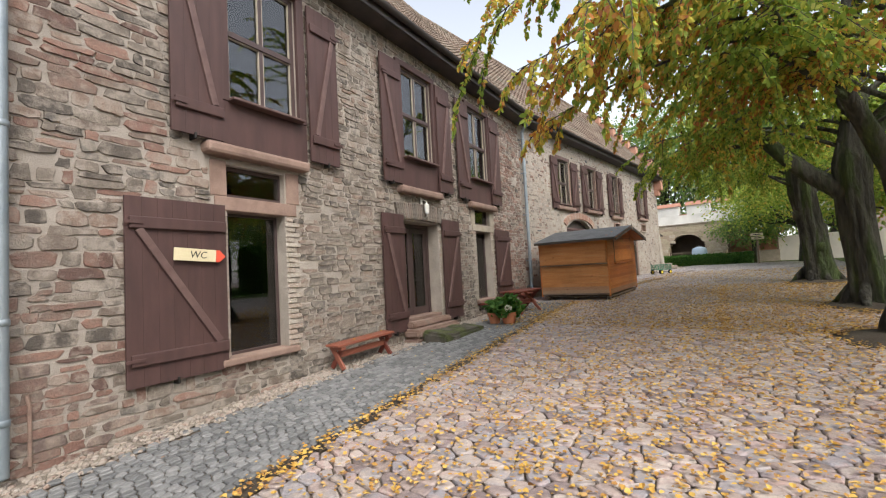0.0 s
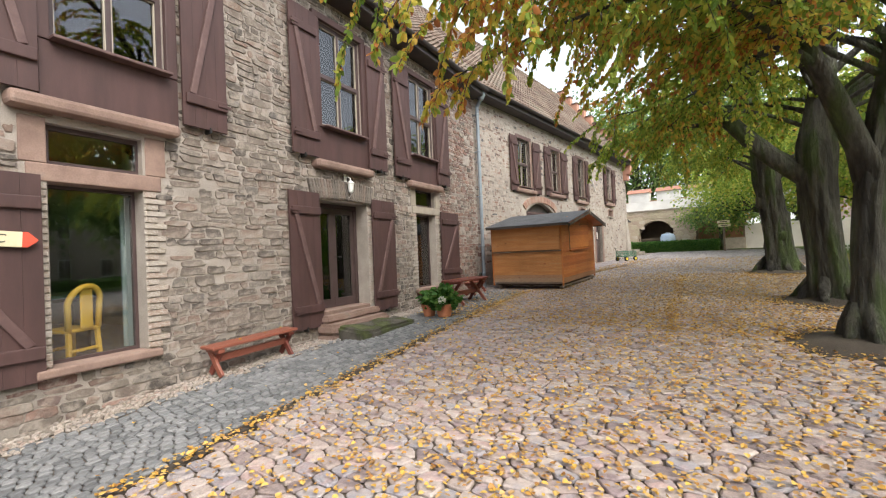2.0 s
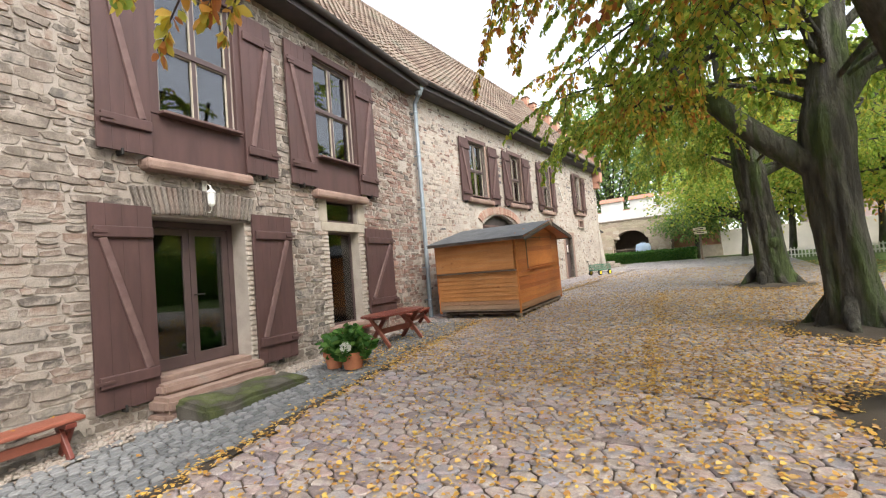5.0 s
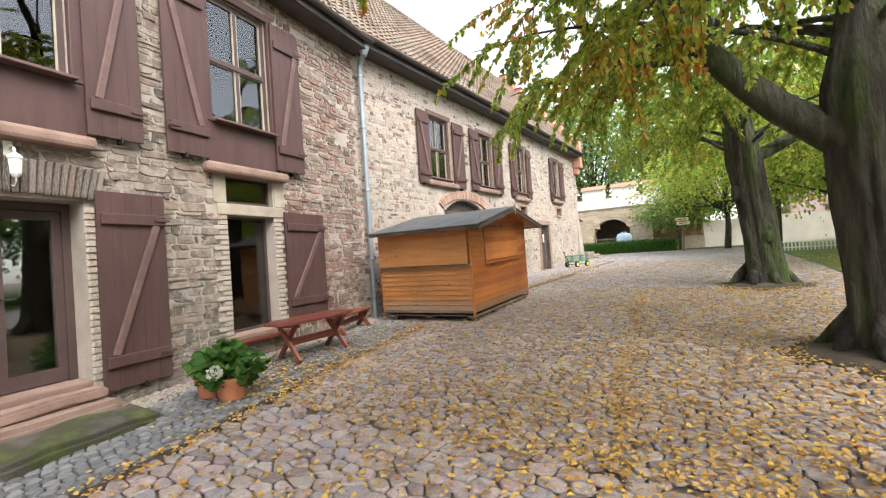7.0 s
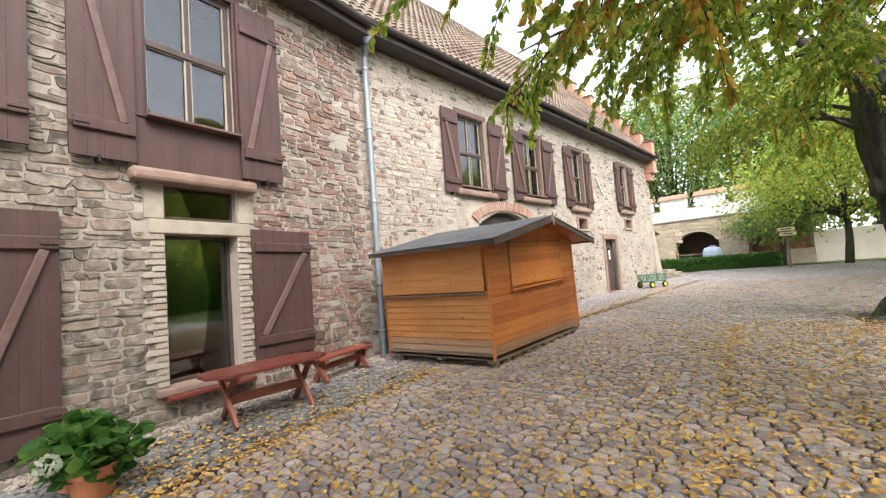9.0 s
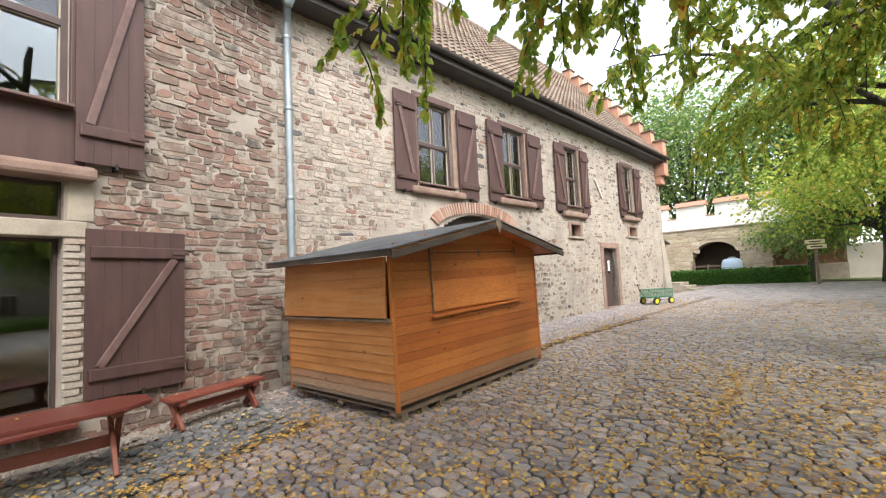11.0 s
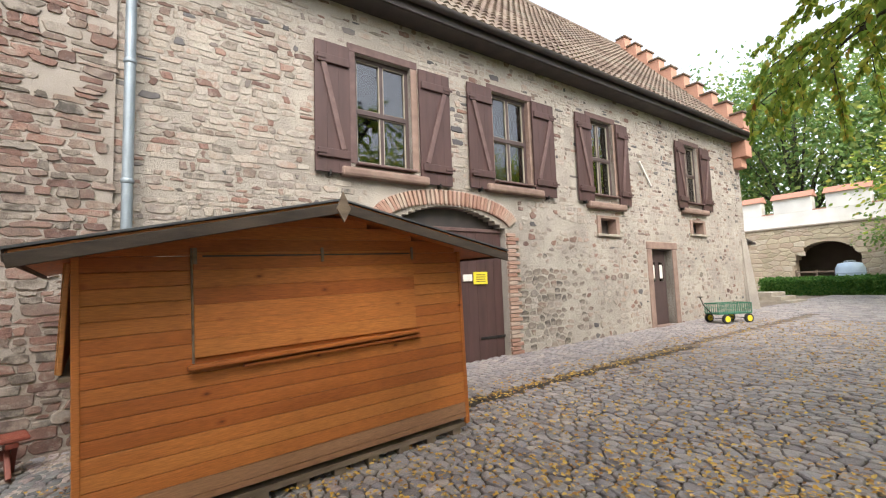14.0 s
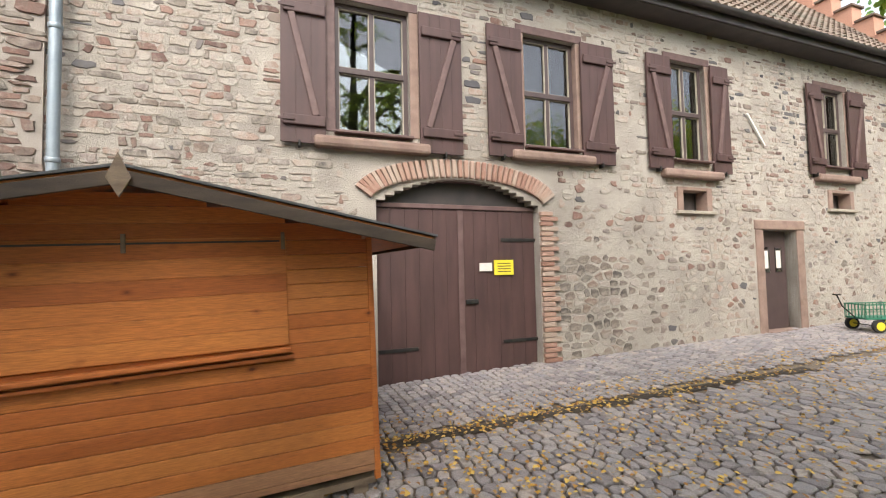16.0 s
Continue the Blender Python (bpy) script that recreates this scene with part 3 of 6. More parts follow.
wall_1 = wall("wall_1", WA, A0, A1, -0.8, EAVE + 0.25, 0.45, HOLES_A, "mortar", "grey and reddish rubble stone wall with pale mortar joints")
wall_2 = wall("wall_2", WB, B0, B1, -0.2, EAVE + 0.35, 0.5, HOLES_B, "render_coat", "pale rubble stone wall half covered in lime mortar")
for nm, m, x0, x1, y0, y1, z0, z1 in (("wall_3", WA, A0, 13.3, 6.0, 6.3, -0.8, 9), ("wall_4", WA, A0 - 0.3, A0, 0, 6.3, -0.8, 9), ("wall_5", WB, 0, B1, 7.2, 7.5, -0.2, 9), ("wall_6", WB, B1 - 0.45, B1 - 0.003, 0.5, 7.5, -0.2, EAVE + 0.3)):
    tagged(link(nm, box(x0, x1, y0, y1, z0, z1), "render_coat", m=m), "plain lime-rendered rear wall of the stone building", "wall", kind="structure")
for nm, m, x0, x1, z, mat in (("floor", WA, A0, 12.9, 0.42, "dark_floor"), ("ceiling", WA, A0, 12.9, 3.62, "plaster"), ("ceiling", WA, A0, 12.9, 6.15, "plaster"), ("floor", WB, 0.1, 16.5, 0.45, "dark_floor"), ("ceiling", WB, 0.1, 16.5, 3.75, "plaster"), ("ceiling", WB, 0.1, 16.5, 6.3, "plaster")):
    tagged(link(nm, box(x0, x1, 0.46 if m is WA else 0.51, 5.99 if m is WA else 7.19, z - 0.12, z), mat, m=m), "plain surface inside the stone building", nm, kind="structure")
for m, xs, d in ((WA, (5.0, 8.55), 5.9), (WB, (2.0, 7.9, 12.4), 7.1)):
    for x in xs:
        tagged(link("wall_inside", box(x, x + 0.2, 0.52, d, 0.45, 6.1), "plaster", m=m), "plain plastered partition inside the building", "wall", kind="structure")


# ---- roofs ----
def roof(name, m, x0, x1, y0, z0, run, rise, label):
    """Wavy clay pantiles in overlapping courses."""
    slope = math.hypot(run, rise)
    rows, cols = int(slope / 0.31), int((x1 - x0) / 0.215)
    dy, dz = run / slope, rise / slope
    vs, fs = [], []
    for j in range(rows):
        for e, lift in ((0, 0.05), (1.08, 0.012)):
            d = (j + e) * slope / rows
            for i in range(cols * 6 + 1):
                w = 0.024 * math.sin(i / 6 * 2 * math.pi) + 0.006 * noise.noise(Vector((i // 6 * 1.7, j * 1.3, 0)))
                x = x0 + (x1 - x0) * i / (cols * 6)
                sag = 0.035 * noise.noise(Vector((x * 0.35, d * 0.4, 3)))
                h = lift + w + sag
                vs.append((x, y0 + d * dy - h * dz, z0 + d * dz + h * dy))
        a, b = (3 * j) * (cols * 6 + 1), (3 * j + 1) * (cols * 6 + 1)
        fs += [(a + i, a + i + 1, b + i + 1, b + i) for i in range(cols * 6)]
        k = len(vs)
        for i in range(cols * 6 + 1):
            x, y, z = vs[a + i]
            vs.append((x, y + 0.045 * dz, z - 0.045 * dy))
        fs += [(k + i, k + i + 1, a + i + 1, a + i) for i in range(cols * 6)]
    ob = new(name, raw(name, vs, fs, "tile"))
    ob.matrix_basis = m
    tagged(ob, label, "roof", kind="structure")
    deck = bmesh.new()
    q = [deck.verts.new(p) for p in ((x0, y0, z0 - 0.03), (x1, y0, z0 - 0.03), (x1, y0 + run, z0 + rise - 0.03), (x0, y0 + run, z0 + rise - 0.03), (x0, y0 + 2 * run, z0 - 0.03), (x1, y0 + 2 * run, z0 - 0.03))]
    deck.faces.new(q[:4])
    deck.faces.new((q[3], q[2], q[5], q[4]))
    link("roof_deck", deck, "gutter", ob)
    for k in range(int((x1 - x0) / 0.4)):
        x = x0 + 0.4 * k
        part("ridge_tile", tube([(x, y0 + run, z0 + rise), (x + 0.43, y0 + run, z0 + rise + 0.015)], [0.125, 0.11], 8), "tile", ob, smooth=True)
    return ob


roof_1 = roof("roof_1", WA, A0 - 0.3, 13.05, -0.42, EAVE, 3.6, 4.3, "weathered clay pantile roof")
roof_2 = roof("roof_2", WB, -0.1, B1 - 0.25, -0.45, EAVE + 0.1, 4.2, 4.9, "weathered reddish clay pantile roof")


def eave(m, x0, x1, z, parent):
    """Dark soffit, fascia and half-round gutter."""
    part("soffit", box(x0, x1, -0.40, -0.002, z - 0.19, z - 0.05, bm=None), "gutter", parent, "dark boarded soffit")
    part("fascia", box(x0, x1, -0.43, -0.402, z - 0.18, z + 0.0), "gutter", parent, "dark fascia board")
    bm = bmesh.new()
    n = 8
    for r in (0.075, 0.068):
        prev = None
        for k in range(n + 1):
            th = math.pi + math.pi * k / n
            pair = [bm.verts.new((x, -0.515 + r * math.cos(th), z - 0.0 + r * math.sin(th))) for x in (x0, x1)]
            if prev:
                bm.faces.new((prev[0], prev[1], pair[1], pair[0]))
            prev = pair
    part("gutter", bm, "gutter", parent, "dark half-round gutter", smooth=True)


eave(WA, A0, 13.0, EAVE, roof_1)
eave(WB, 0.0, B1 - 0.1, EAVE + 0.1, roof_2)

# stepped brick gable at the far end
gable = thing("stepped_gable", WB @ pose(B1 - 0.25, 0, 0), "stepped brick gable at the end of the tiled roof", "gable", kind="structure")
part("masonry", box(-0.22, 0.22, 0.2, 7.5, EAVE - 0.3, EAVE + 0.32), "brick_far", gable)
part("corbel", box(-0.2, 0.26, -0.42, 0.19, EAVE - 0.62, EAVE + 0.30, 0.02), "brick_far", gable)
part("corbel", box(-0.18, 0.24, -0.25, 0.19, EAVE - 0.95, EAVE - 0.625, 0.02), "brick_far", gable)
for k in range(10):
    y, z = -0.42 + k * 0.43, EAVE + 0.32 + k * 0.50
    part("step", box(-0.22, 0.22, y, 7.9 - y, z, z + 0.497), "brick_far", gable)
    part("coping", box(-0.28, 0.28, y - 0.05, y + 0.38, z + 0.499, z + 0.56, 0.01), "tile", gable, "weathered coping stone")


# ---- windows, shutters, doors ----
def window(name, m, x0, x1, z0, z1, label, curtains=(), set_in=0.16):
    w = thing(name, m @ pose((x0 + x1) / 2, 0, z0), label, "window", kind="structure")
    h, a = z1 - z0, (x1 - x0) / 2
    d = set_in
    bm = bmesh.new()
    for q in ((-a, -a + 0.06, 0, h), (a - 0.06, a, 0, h), (-a + 0.06, a - 0.06, h - 0.06, h), (-a + 0.06, a - 0.06, 0, 0.06)):
        box(q[0], q[1], d - 0.05, d + 0.05, q[2], q[3], bm=bm)
    part("window_frame", bm, "frame_brown", w)
    part("mullion", box(-0.03, 0.03, d - 0.04, d + 0.03, 0.06, h - 0.06, 0.006), "frame_brown", w)
    zt = h * 0.49
    part("transom", box(-a + 0.06, a - 0.06, d - 0.06, d + 0.035, zt - 0.04, zt + 0.04, 0.006), "frame_brown", w)
    for sx in (-1, 1):
        for c, e in ((0.06, zt - 0.04), (zt + 0.04, h - 0.06)):
            u, v = (0.03, a - 0.06) if sx > 0 else (-a + 0.06, -0.03)
            pane = part("pane", box(u, v, d - 0.004, d + 0.004, c, e), "glass", w)
            pane.visible_shadow = False
            bead = bmesh.new()
            for q in ((u, u + 0.013, c, e), (v - 0.013, v, c, e), (u + 0.013, v - 0.013, c, c + 0.013), (u + 0.013, v - 0.013, e - 0.013, e)):
                box(q[0], q[1], d - 0.035, d - 0.006, q[2], q[3], bm=bead)
            part("glazing_bead", bead, "greystone", w, "pale glazing bead")
    part("window_sill", box(-a - 0.02, a + 0.02, d - 0.26, d - 0.052, -0.035, 0.0, 0.008), "brown_edge", w, "narrow faded wooden sill")
    for u, v, mat in curtains:
        bm = bmesh.new()
        n = 14
        prev = None
        for k in range(n + 1):
            x = u + (v - u) * k / n
            pr = [bm.verts.new((x, d + 0.16 + 0.03 * math.sin(k * 1.9), z)) for z in (0.05, h - 0.05)]
            if prev:
                bm.faces.new((prev[0], pr[0], pr[1], prev[1]))
            prev = pr
        part("curtain", bm, mat, w, "hanging curtain")
    return w


def shutter(m, x0, x1, z0, z1, slant, z_pin=True, out=0.05):
    """A ledged and braced board shutter folded back on the wall. slant: +1 when the brace rises towards +x."""
    s = thing("shutter", m @ pose((x0 + x1) / 2, 0, z0, 0, (random.random() - 0.5) * 0.6, 0), "maroon painted wooden board shutter folded open against the wall", "shutter", "shutters of the stone building")
    h, a = z1 - z0, (x1 - x0) / 2
    n = max(3, round(2 * a / 0.17))
    for k in range(n):
        u, v = -a + 2 * a * k / n, -a + 2 * a * (k + 1) / n
        part("board", box(u + 0.0006, v - 0.0006, -out - 0.035, -out + 0.0 - 0.002 * (k % 2), 0, h, 0.0022), "brown", s)
    lo, hi = 0.14 * h if h > 1.6 else 0.2, 0.86 * h
    for z in (lo, hi):
        part("ledge", box(-a + 0.03, a - 0.01, -out - 0.075, -out - 0.0355, z - 0.065, z + 0.065, 0.012), "brown", s)
    t = a - 0.12
    part("brace", beam((-t * slant, -out - 0.054, lo + 0.068), (t * slant, -out - 0.054, hi - 0.068), 0.085, 0.036, 0.01), "brown_edge", s, "diagonal brace")
    for z in (lo, hi):
        part("hinge", box(-a * 1.0 - 0.03, -a + 0.16, -out - 0.088, -out - 0.076, z - 0.018, z + 0.018, 0.003) if slant < 0 else box(a - 0.16, a + 0.03, -out - 0.088, -out - 0.076, z - 0.018, z + 0.018, 0.003), "brown", s, "painted strap hinge")
    if z_pin:
        part("holdfast", box(0.05 * slant - 0.012, 0.05 * slant + 0.012, -out - 0.055, -0.0, -0.05, 0.03, 0.006), "iron", s, "small iron shutter holder")
    return s


def log_sill(m, x0, x1, z, mat, depth=0.17):
    bm = box(x0, x1, -depth, 0.14, z - 0.075, z + 0.075, 0.045)
    for v in bm.verts:
        v.co.z += 0.012 * noise.noise(Vector((v.co.x * 3, 0, z)))
    ob = link("stone_sill", bm, mat, m=m, smooth=False)
    return tagged(ob, "rounded red sandstone sill projecting from the wall", "sill", kind="structure")


for k, ((a, b), (la, lb), (ra, rb), (sa, sb)) in enumerate(zip(UP_A, ((1.84, 2.48), (5.69, 6.29), (8.57, 9.18)), ((3.91, 4.52), (7.67, 8.27), (10.46, 11.1)), ((2.24, 3.84), (6.19, 7.74), (9.11, 10.65)))):
    cur = [(-0.42, -0.1, "redcurtain"), (0.16, 0.48, "curtain")] if k == 0 else []
    window("window_%d" % (k + 1), WA, a, b, 3.90, 5.80, "tall dark brown casement window above a maroon wooden panel", cur, set_in=0.07)
    pan = thing("window_panel", WA @ pose((a + b) / 2, 0, 3.28), "maroon painted board panel below an upper window", "panel", kind="structure")
    h = (b - a) / 2
    part("panel_board", box(-h - 0.1, h + 0.14, -0.06, -0.002, 0.0, 0.585, 0.006), "brown", pan)
    part("jamb_post", box(-h - 0.16, -h - 0.005, -0.075, -0.003, 0.587, 2.52, 0.01), "brown", pan)
    part("jamb_post", box(h + 0.005, h + 0.14, -0.075, -0.003, 0.587, 2.52, 0.01), "brown", pan)
    part("head_board", box(-h - 0.16, h + 0.14, -0.07, -0.003, 2.522, 2.64, 0.01), "brown", pan)
    shutter(WA, la, lb, 3.30, 5.80, -1, out=0.08)
    shutter(WA, ra, rb, 3.32, 5.80, 1, out=0.08)
    log_sill(WA, sa, sb, 3.20, "sandstone")

for k, (a, b, c, d) in enumerate(UP_B):
    window("window_%d" % (k + 4), WB, a, b, c, d, "dark brown casement window in the pale stone wall", [(0.2, 0.42, "curtain")] if k % 2 else (), set_in=0.14)
    la, ra = ((2.46, 3.0), (5.29, 5.87), (8.34, 8.88), (12.69, 13.16))[k], ((4.25, 4.88), (6.96, 7.6), (9.88, 10.34), (14.1, 14.67))[k]
    shutter(WB, la[0], la[1], c - 0.2, d, -1)
    shutter(WB, ra[0], ra[1], c - 0.2, d, 1)
    st = thing("window_surround", WB @ pose((a + b) / 2, 0, c), "weathered reddish stone surround of a window", "surround", kind="structure")
    h = (b - a) / 2
    part("jamb", box(-h - 0.13, -h, -0.012, 0.16, 0, d - c, 0.008), "sandstone" if k else "brown_edge", st)
    part("jamb", box(h, h + 0.13, -0.012, 0.16, 0, d - c, 0.008), "sandstone", st)
    part("lintel", box(-h - 0.13, h + 0.13, -0.014, 0.16, d - c + 0.002, d - c + 0.13, 0.008), "brown_edge", st)
    log_sill(WB, a - 0.28, b + 0.26, c - 0.16 if k < 2 else c - 0.26, "sandstone", 0.14)


# ---- lower openings of the near wing ----
def bricks_row(parent, spots, mat):
    """Alike bricks on one mesh: spots are (matrix)."""
    me = None
    for m in spots:
        if me is None:
            bm = box(-0.5, 0.5, -0.5, 0.5, -0.5, 0.5)
            me = bpy.data.meshes.new("brick")
            bmesh.ops.bevel(bm, geom=bm.edges[:], offset=0.08, segments=1, affect="EDGES")
            bm.to_mesh(me)
            bm.free()
            me.materials.append(M[mat])
        ob = new("brick", me)
        ob.parent = parent
        ob.matrix_basis = m


def quoins(m, x0, x1, z0, z1, mat, rng):
    """Toothed brick jambs beside an opening."""
    q = thing("brick_jambs", m, "pale whitewashed brick jambs beside the opening", "jamb", kind="structure")
    spots = []
    for x, sgn in ((x0, -1), (x1, 1)):
        z = z0
        k = 0
        while z < z1 - 0.03:
            w = 0.13 + 0.10 * (k % 2) + rng.random() * 0.03
            c = x + sgn * (w / 2 - 0.012)
            spots.append(pose(c, 0.085, z + 0.034, 0, (rng.random() - 0.5) * 3, (rng.random() - 0.5) * 2) @ Matrix.Diagonal((w, 0.21 + rng.random() * 0.02, 0.062, 1)))
            z += 0.074
            k += 1
    bricks_row(q, spots, mat)


def shop_window(name, m, x0, x1, z0, z1, zt0, zt1, stone_mat, label):
    """A tall fixed pane with a stone-framed fanlight over it."""
    w = thing(name, m @ pose((x0 + x1) / 2, 0, z0), label, "window", kind="structure")
    a, h, t0, t1 = (x1 - x0) / 2, z1 - z0, zt0 - z0, zt1 - z0
    part("stone_lintel", box(-a - 0.17, a + 0.2, -0.02, 0.2, h, t0, 0.012), stone_mat, w, "sandstone lintel")
    part("stone_jamb", box(-a - 0.22, -a + 0.0, -0.015, 0.2, t0 + 0.002, t1 + 0.06, 0.012), stone_mat, w, "sandstone jamb")
    part("stone_jamb", box(a + 0.03, a + 0.26, -0.015, 0.2, t0 + 0.002, t1 + 0.06, 0.012), stone_mat, w, "sandstone jamb")
    part("window_sill", box(-a - 0.16, a + 0.12, -0.10, 0.2, -0.09, 0.0, 0.02), "sandstone", w, "worn sandstone sill")
    for c, e, d, t in ((0.0, h - 0.002, 0.22, 0.035), (t0 + 0.002, t1 + 0.02, 0.12, 0.05)):
        bm = bmesh.new()
        u, v = -a + 0.002, a - 0.002 + (0.03 if c else 0)
        for q in ((u, u + t, c, e), (v - t, v, c, e), (u + t, v - t, c, c + t), (u + t, v - t, e - t, e)):
            box(q[0], q[1], d - 0.03, d + 0.03, q[2], q[3], bm=bm)
        part("window_frame", bm, "frame_brown", w)
        pane = part("pane", box(u + t, v - t, d - 0.004, d + 0.004, c + t, e - t), "glass", w)
        pane.visible_shadow = False
    return w


rng = random.Random(5)
shop_window("window_8", WA, 2.56, 3.46, 0.57, 2.44, 2.62, 3.02, "sandstone", "tall shop window in a stone frame with a fanlight")
shop_window("window_9", WA, 9.49, 10.40, 0.74, 2.53, 2.70, 3.14, "greystone", "tall shop window in a grey stone frame with a fanlight")
quoins(WA, 2.545, 3.475, 0.58, 2.42, "palebrick", rng)
quoins(WA, 9.475, 10.415, 0.75, 2.51, "palebrick", rng)
quoins(WA, 6.265, 7.655, 0.60, 2.50, "palebrick", rng)
shutter(WA, 1.36, 2.48, 0.47, 2.49, -1)
shutter(WA, 5.59, 6.26, 0.40, 2.68, -1)
shutter(WA, 7.71, 8.48, 0.45, 2.70, 1)
shutter(WA, 10.56, 11.54, 0.83, 2.62, 1)

# flat brick arch over the glazed door
arch = thing("brick_arch", WA, "flat arch of upright weathered bricks over a door", "arch", kind="structure")
spots = []
for k in range(26):
    u = -1 + 2 * (k + 0.5) / 26
    x = 6.95 + 0.82 * u
    spots.append(pose(x + 0.05 * u, -0.004, 2.76 + 0.035 * (1 - u * u), 0, 14 * u, 0) @ Matrix.Diagonal((0.052, 0.12, 0.33 + 0.03 * rng.random(), 1)))
bricks_row(arch, spots, "rubble_one")

door = thing("door_1", WA @ pose(6.96, 0.33, 0.62), "dark brown double door with large glass panes", "door", kind="structure")
bm = bmesh.new()
for q in ((-0.68, -0.60, 0, 1.95), (0.60, 0.68, 0, 1.95), (-0.60, 0.60, 1.87, 1.95)):
    box(q[0], q[1], -0.05, 0.05, q[2], q[3], bm=bm)
part("door_frame", bm, "frame_brown", door)
for sx in (-1, 1):
    u, v = (-0.598, -0.004) if sx < 0 else (0.004, 0.598)
    bm = bmesh.new()
    for q in ((u, u + 0.085, 0.01, 1.865), (v - 0.085, v, 0.01, 1.865), (u + 0.085, v - 0.085, 1.77, 1.865), (u + 0.085, v - 0.085, 0.01, 0.16)):
        box(q[0], q[1], -0.03, 0.03, q[2], q[3], bm=bm)
    leaf = part("door_leaf", bm, "frame_brown", door)
    pane = part("pane", box(u + 0.085, v - 0.085, -0.004, 0.004, 0.16, 1.77), "glass", leaf)
    pane.visible_shadow = False
part("door_handle", tube([(0.05, -0.03, 0.95), (0.05, -0.075, 0.95), (0.05, -0.08, 0.95), (0.16, -0.08, 0.95)], [0.01] * 4, 8), "iron", door, "dark lever handle")
part("threshold", box(-0.68, 0.68, -0.33, 0.05, -0.09, -0.002, 0.015), "sandstone", door, "worn stone threshold")


def rough_block(x0, x1, y0, y1, z0, z1, seed, amp=0.02, bevel=0.03):
    bm = box(x0, x1, y0, y1, z0, z1)
    bmesh.ops.subdivide_edges(bm, edges=[e for e in bm.edges if abs(e.verts[0].co.x - e.verts[1].co.x) > 0.2], cuts=9)
    bmesh.ops.bevel(bm, geom=[e for e in bm.edges if abs(e.verts[0].co.x - e.verts[1].co.x) > 0.01 or abs(e.verts[0].co.x - x0) < 1e-4 or abs(e.verts[0].co.x - x1) < 1e-4], offset=bevel, segments=2, affect="EDGES")
    for v in bm.verts:
        v.co += Vector((0, 1, 1)) * amp * noise.noise(v.co * 2.3 + Vector((seed, 0, 0)))
    return bm


tagged(link("door_step", rough_block(6.12, 7.72, -0.42, -0.02, 0.24, 0.43, 1, 0.02, 0.05), "sandstone", m=WA), "worn reddish sandstone step before the glazed door", "step", kind="structure")
tagged(link("door_step", rough_block(6.2, 7.68, -0.22, -0.015, 0.435, 0.56, 4, 0.012, 0.03), "sandstone", m=WA), "worn reddish sandstone step under the glazed door", "step", kind="structure")
tagged(link("step_base", rough_block(6.10, 7.66, -0.40, -0.05, 0.04, 0.236, 6, 0.01, 0.02), "sandstone", m=WA), "reddish masonry under the sandstone step", "step", kind="structure")
slab = rough_block(6.2, 7.78, -1.0, -0.43, 0.02, 0.385, 2, 0.05, 0.04)
for v in slab.verts:
    v.co.z += (v.co.y + 0.44) * 0.10 + 0.02 * noise.noise(v.co * 5)
    v.co.y += 0.06 * noise.noise(Vector((v.co.x * 1.7, 3, 1))) if v.co.y < -0.7 else 0
    v.co.x += 0.05 * noise.noise(Vector((v.co.y * 4, v.co.z * 4, 2)))
tagged(link("stone_slab", slab, "mossy", m=WA), "dark mossy stone slab lying before the step", "slab", kind="structure")
part("threshold_board", box(9.4, 10.5, -0.16, 0.18, 0.60, 0.655, 0.012), "redwood", bpy.data.objects["window_9"], "wooden board below the window", m=(WA @ pose(9.945, 0, 0.74)).inverted() @ WA)

# inside the first window: yellow chair and a table with a blue cloth
chair = thing("chair", WA @ pose(2.94, 0.60, 0.42, 0, 0, 20), "yellow lacquered wooden chair behind the window", "chair")
part("seat", box(-0.2, 0.2, -0.2, 0.2, 0.42, 0.46, 0.015), "yellow", chair)
for x in (-0.17, 0.17):
    for y in (-0.17, 0.17):
        part("leg", beam((x * 1.12, y * 1.12, 0), (x, y, 0.42), 0.045, 0.045, 0.008), "yellow", chair)
arch_pts = [(0.19 * math.cos(math.pi * k / 12), -0.19 - 0.06 * math.sin(math.pi * k / 12), 0.74 + 0.19 * math.sin(math.pi * k / 12)) for k in range(13)]
part("back_hoop", tube([(0.18, -0.18, 0.45)] + arch_pts + [(-0.18, -0.18, 0.45)], [0.032] * 15, 10), "yellow", chair, "bent arched back", smooth=True)
part("back_splat", box(-0.075, 0.075, -0.232, -0.212, 0.455, 0.90, 0.012), "yellow", chair)
for y in (-0.19, 0.19):
    part("stretcher", box(-0.18, 0.18, y - 0.014, y + 0.014, 0.2, 0.235, 0.006), "yellow", chair)
tab = thing("dining_table", WA @ pose(3.0, 2.0, 0.42), "dining table behind the window", "table")
part("tabletop", box(-0.7, 0.7, -0.4, 0.4, 0.70, 0.74, 0.008), "dark_floor", tab)
for x in (-0.6, 0.6):
    for y in (-0.32, 0.32):
        part("leg", box(x - 0.03, x + 0.03, y - 0.03, y + 0.03, 0, 0.70), "dark_floor", tab)
tagged(link("tablecloth", box(-0.72, 0.72, -0.42, 0.42, 0.742, 0.75, 0.003), "cloth", m=WA @ pose(3.0, 2.0, 0.42)), "pale blue cloth on the dining table", "tablecloth")
# narrow folded sheet whose pale blue stands in for daylight on the right reveal
lit_reveal = bmesh.new()
prev = None
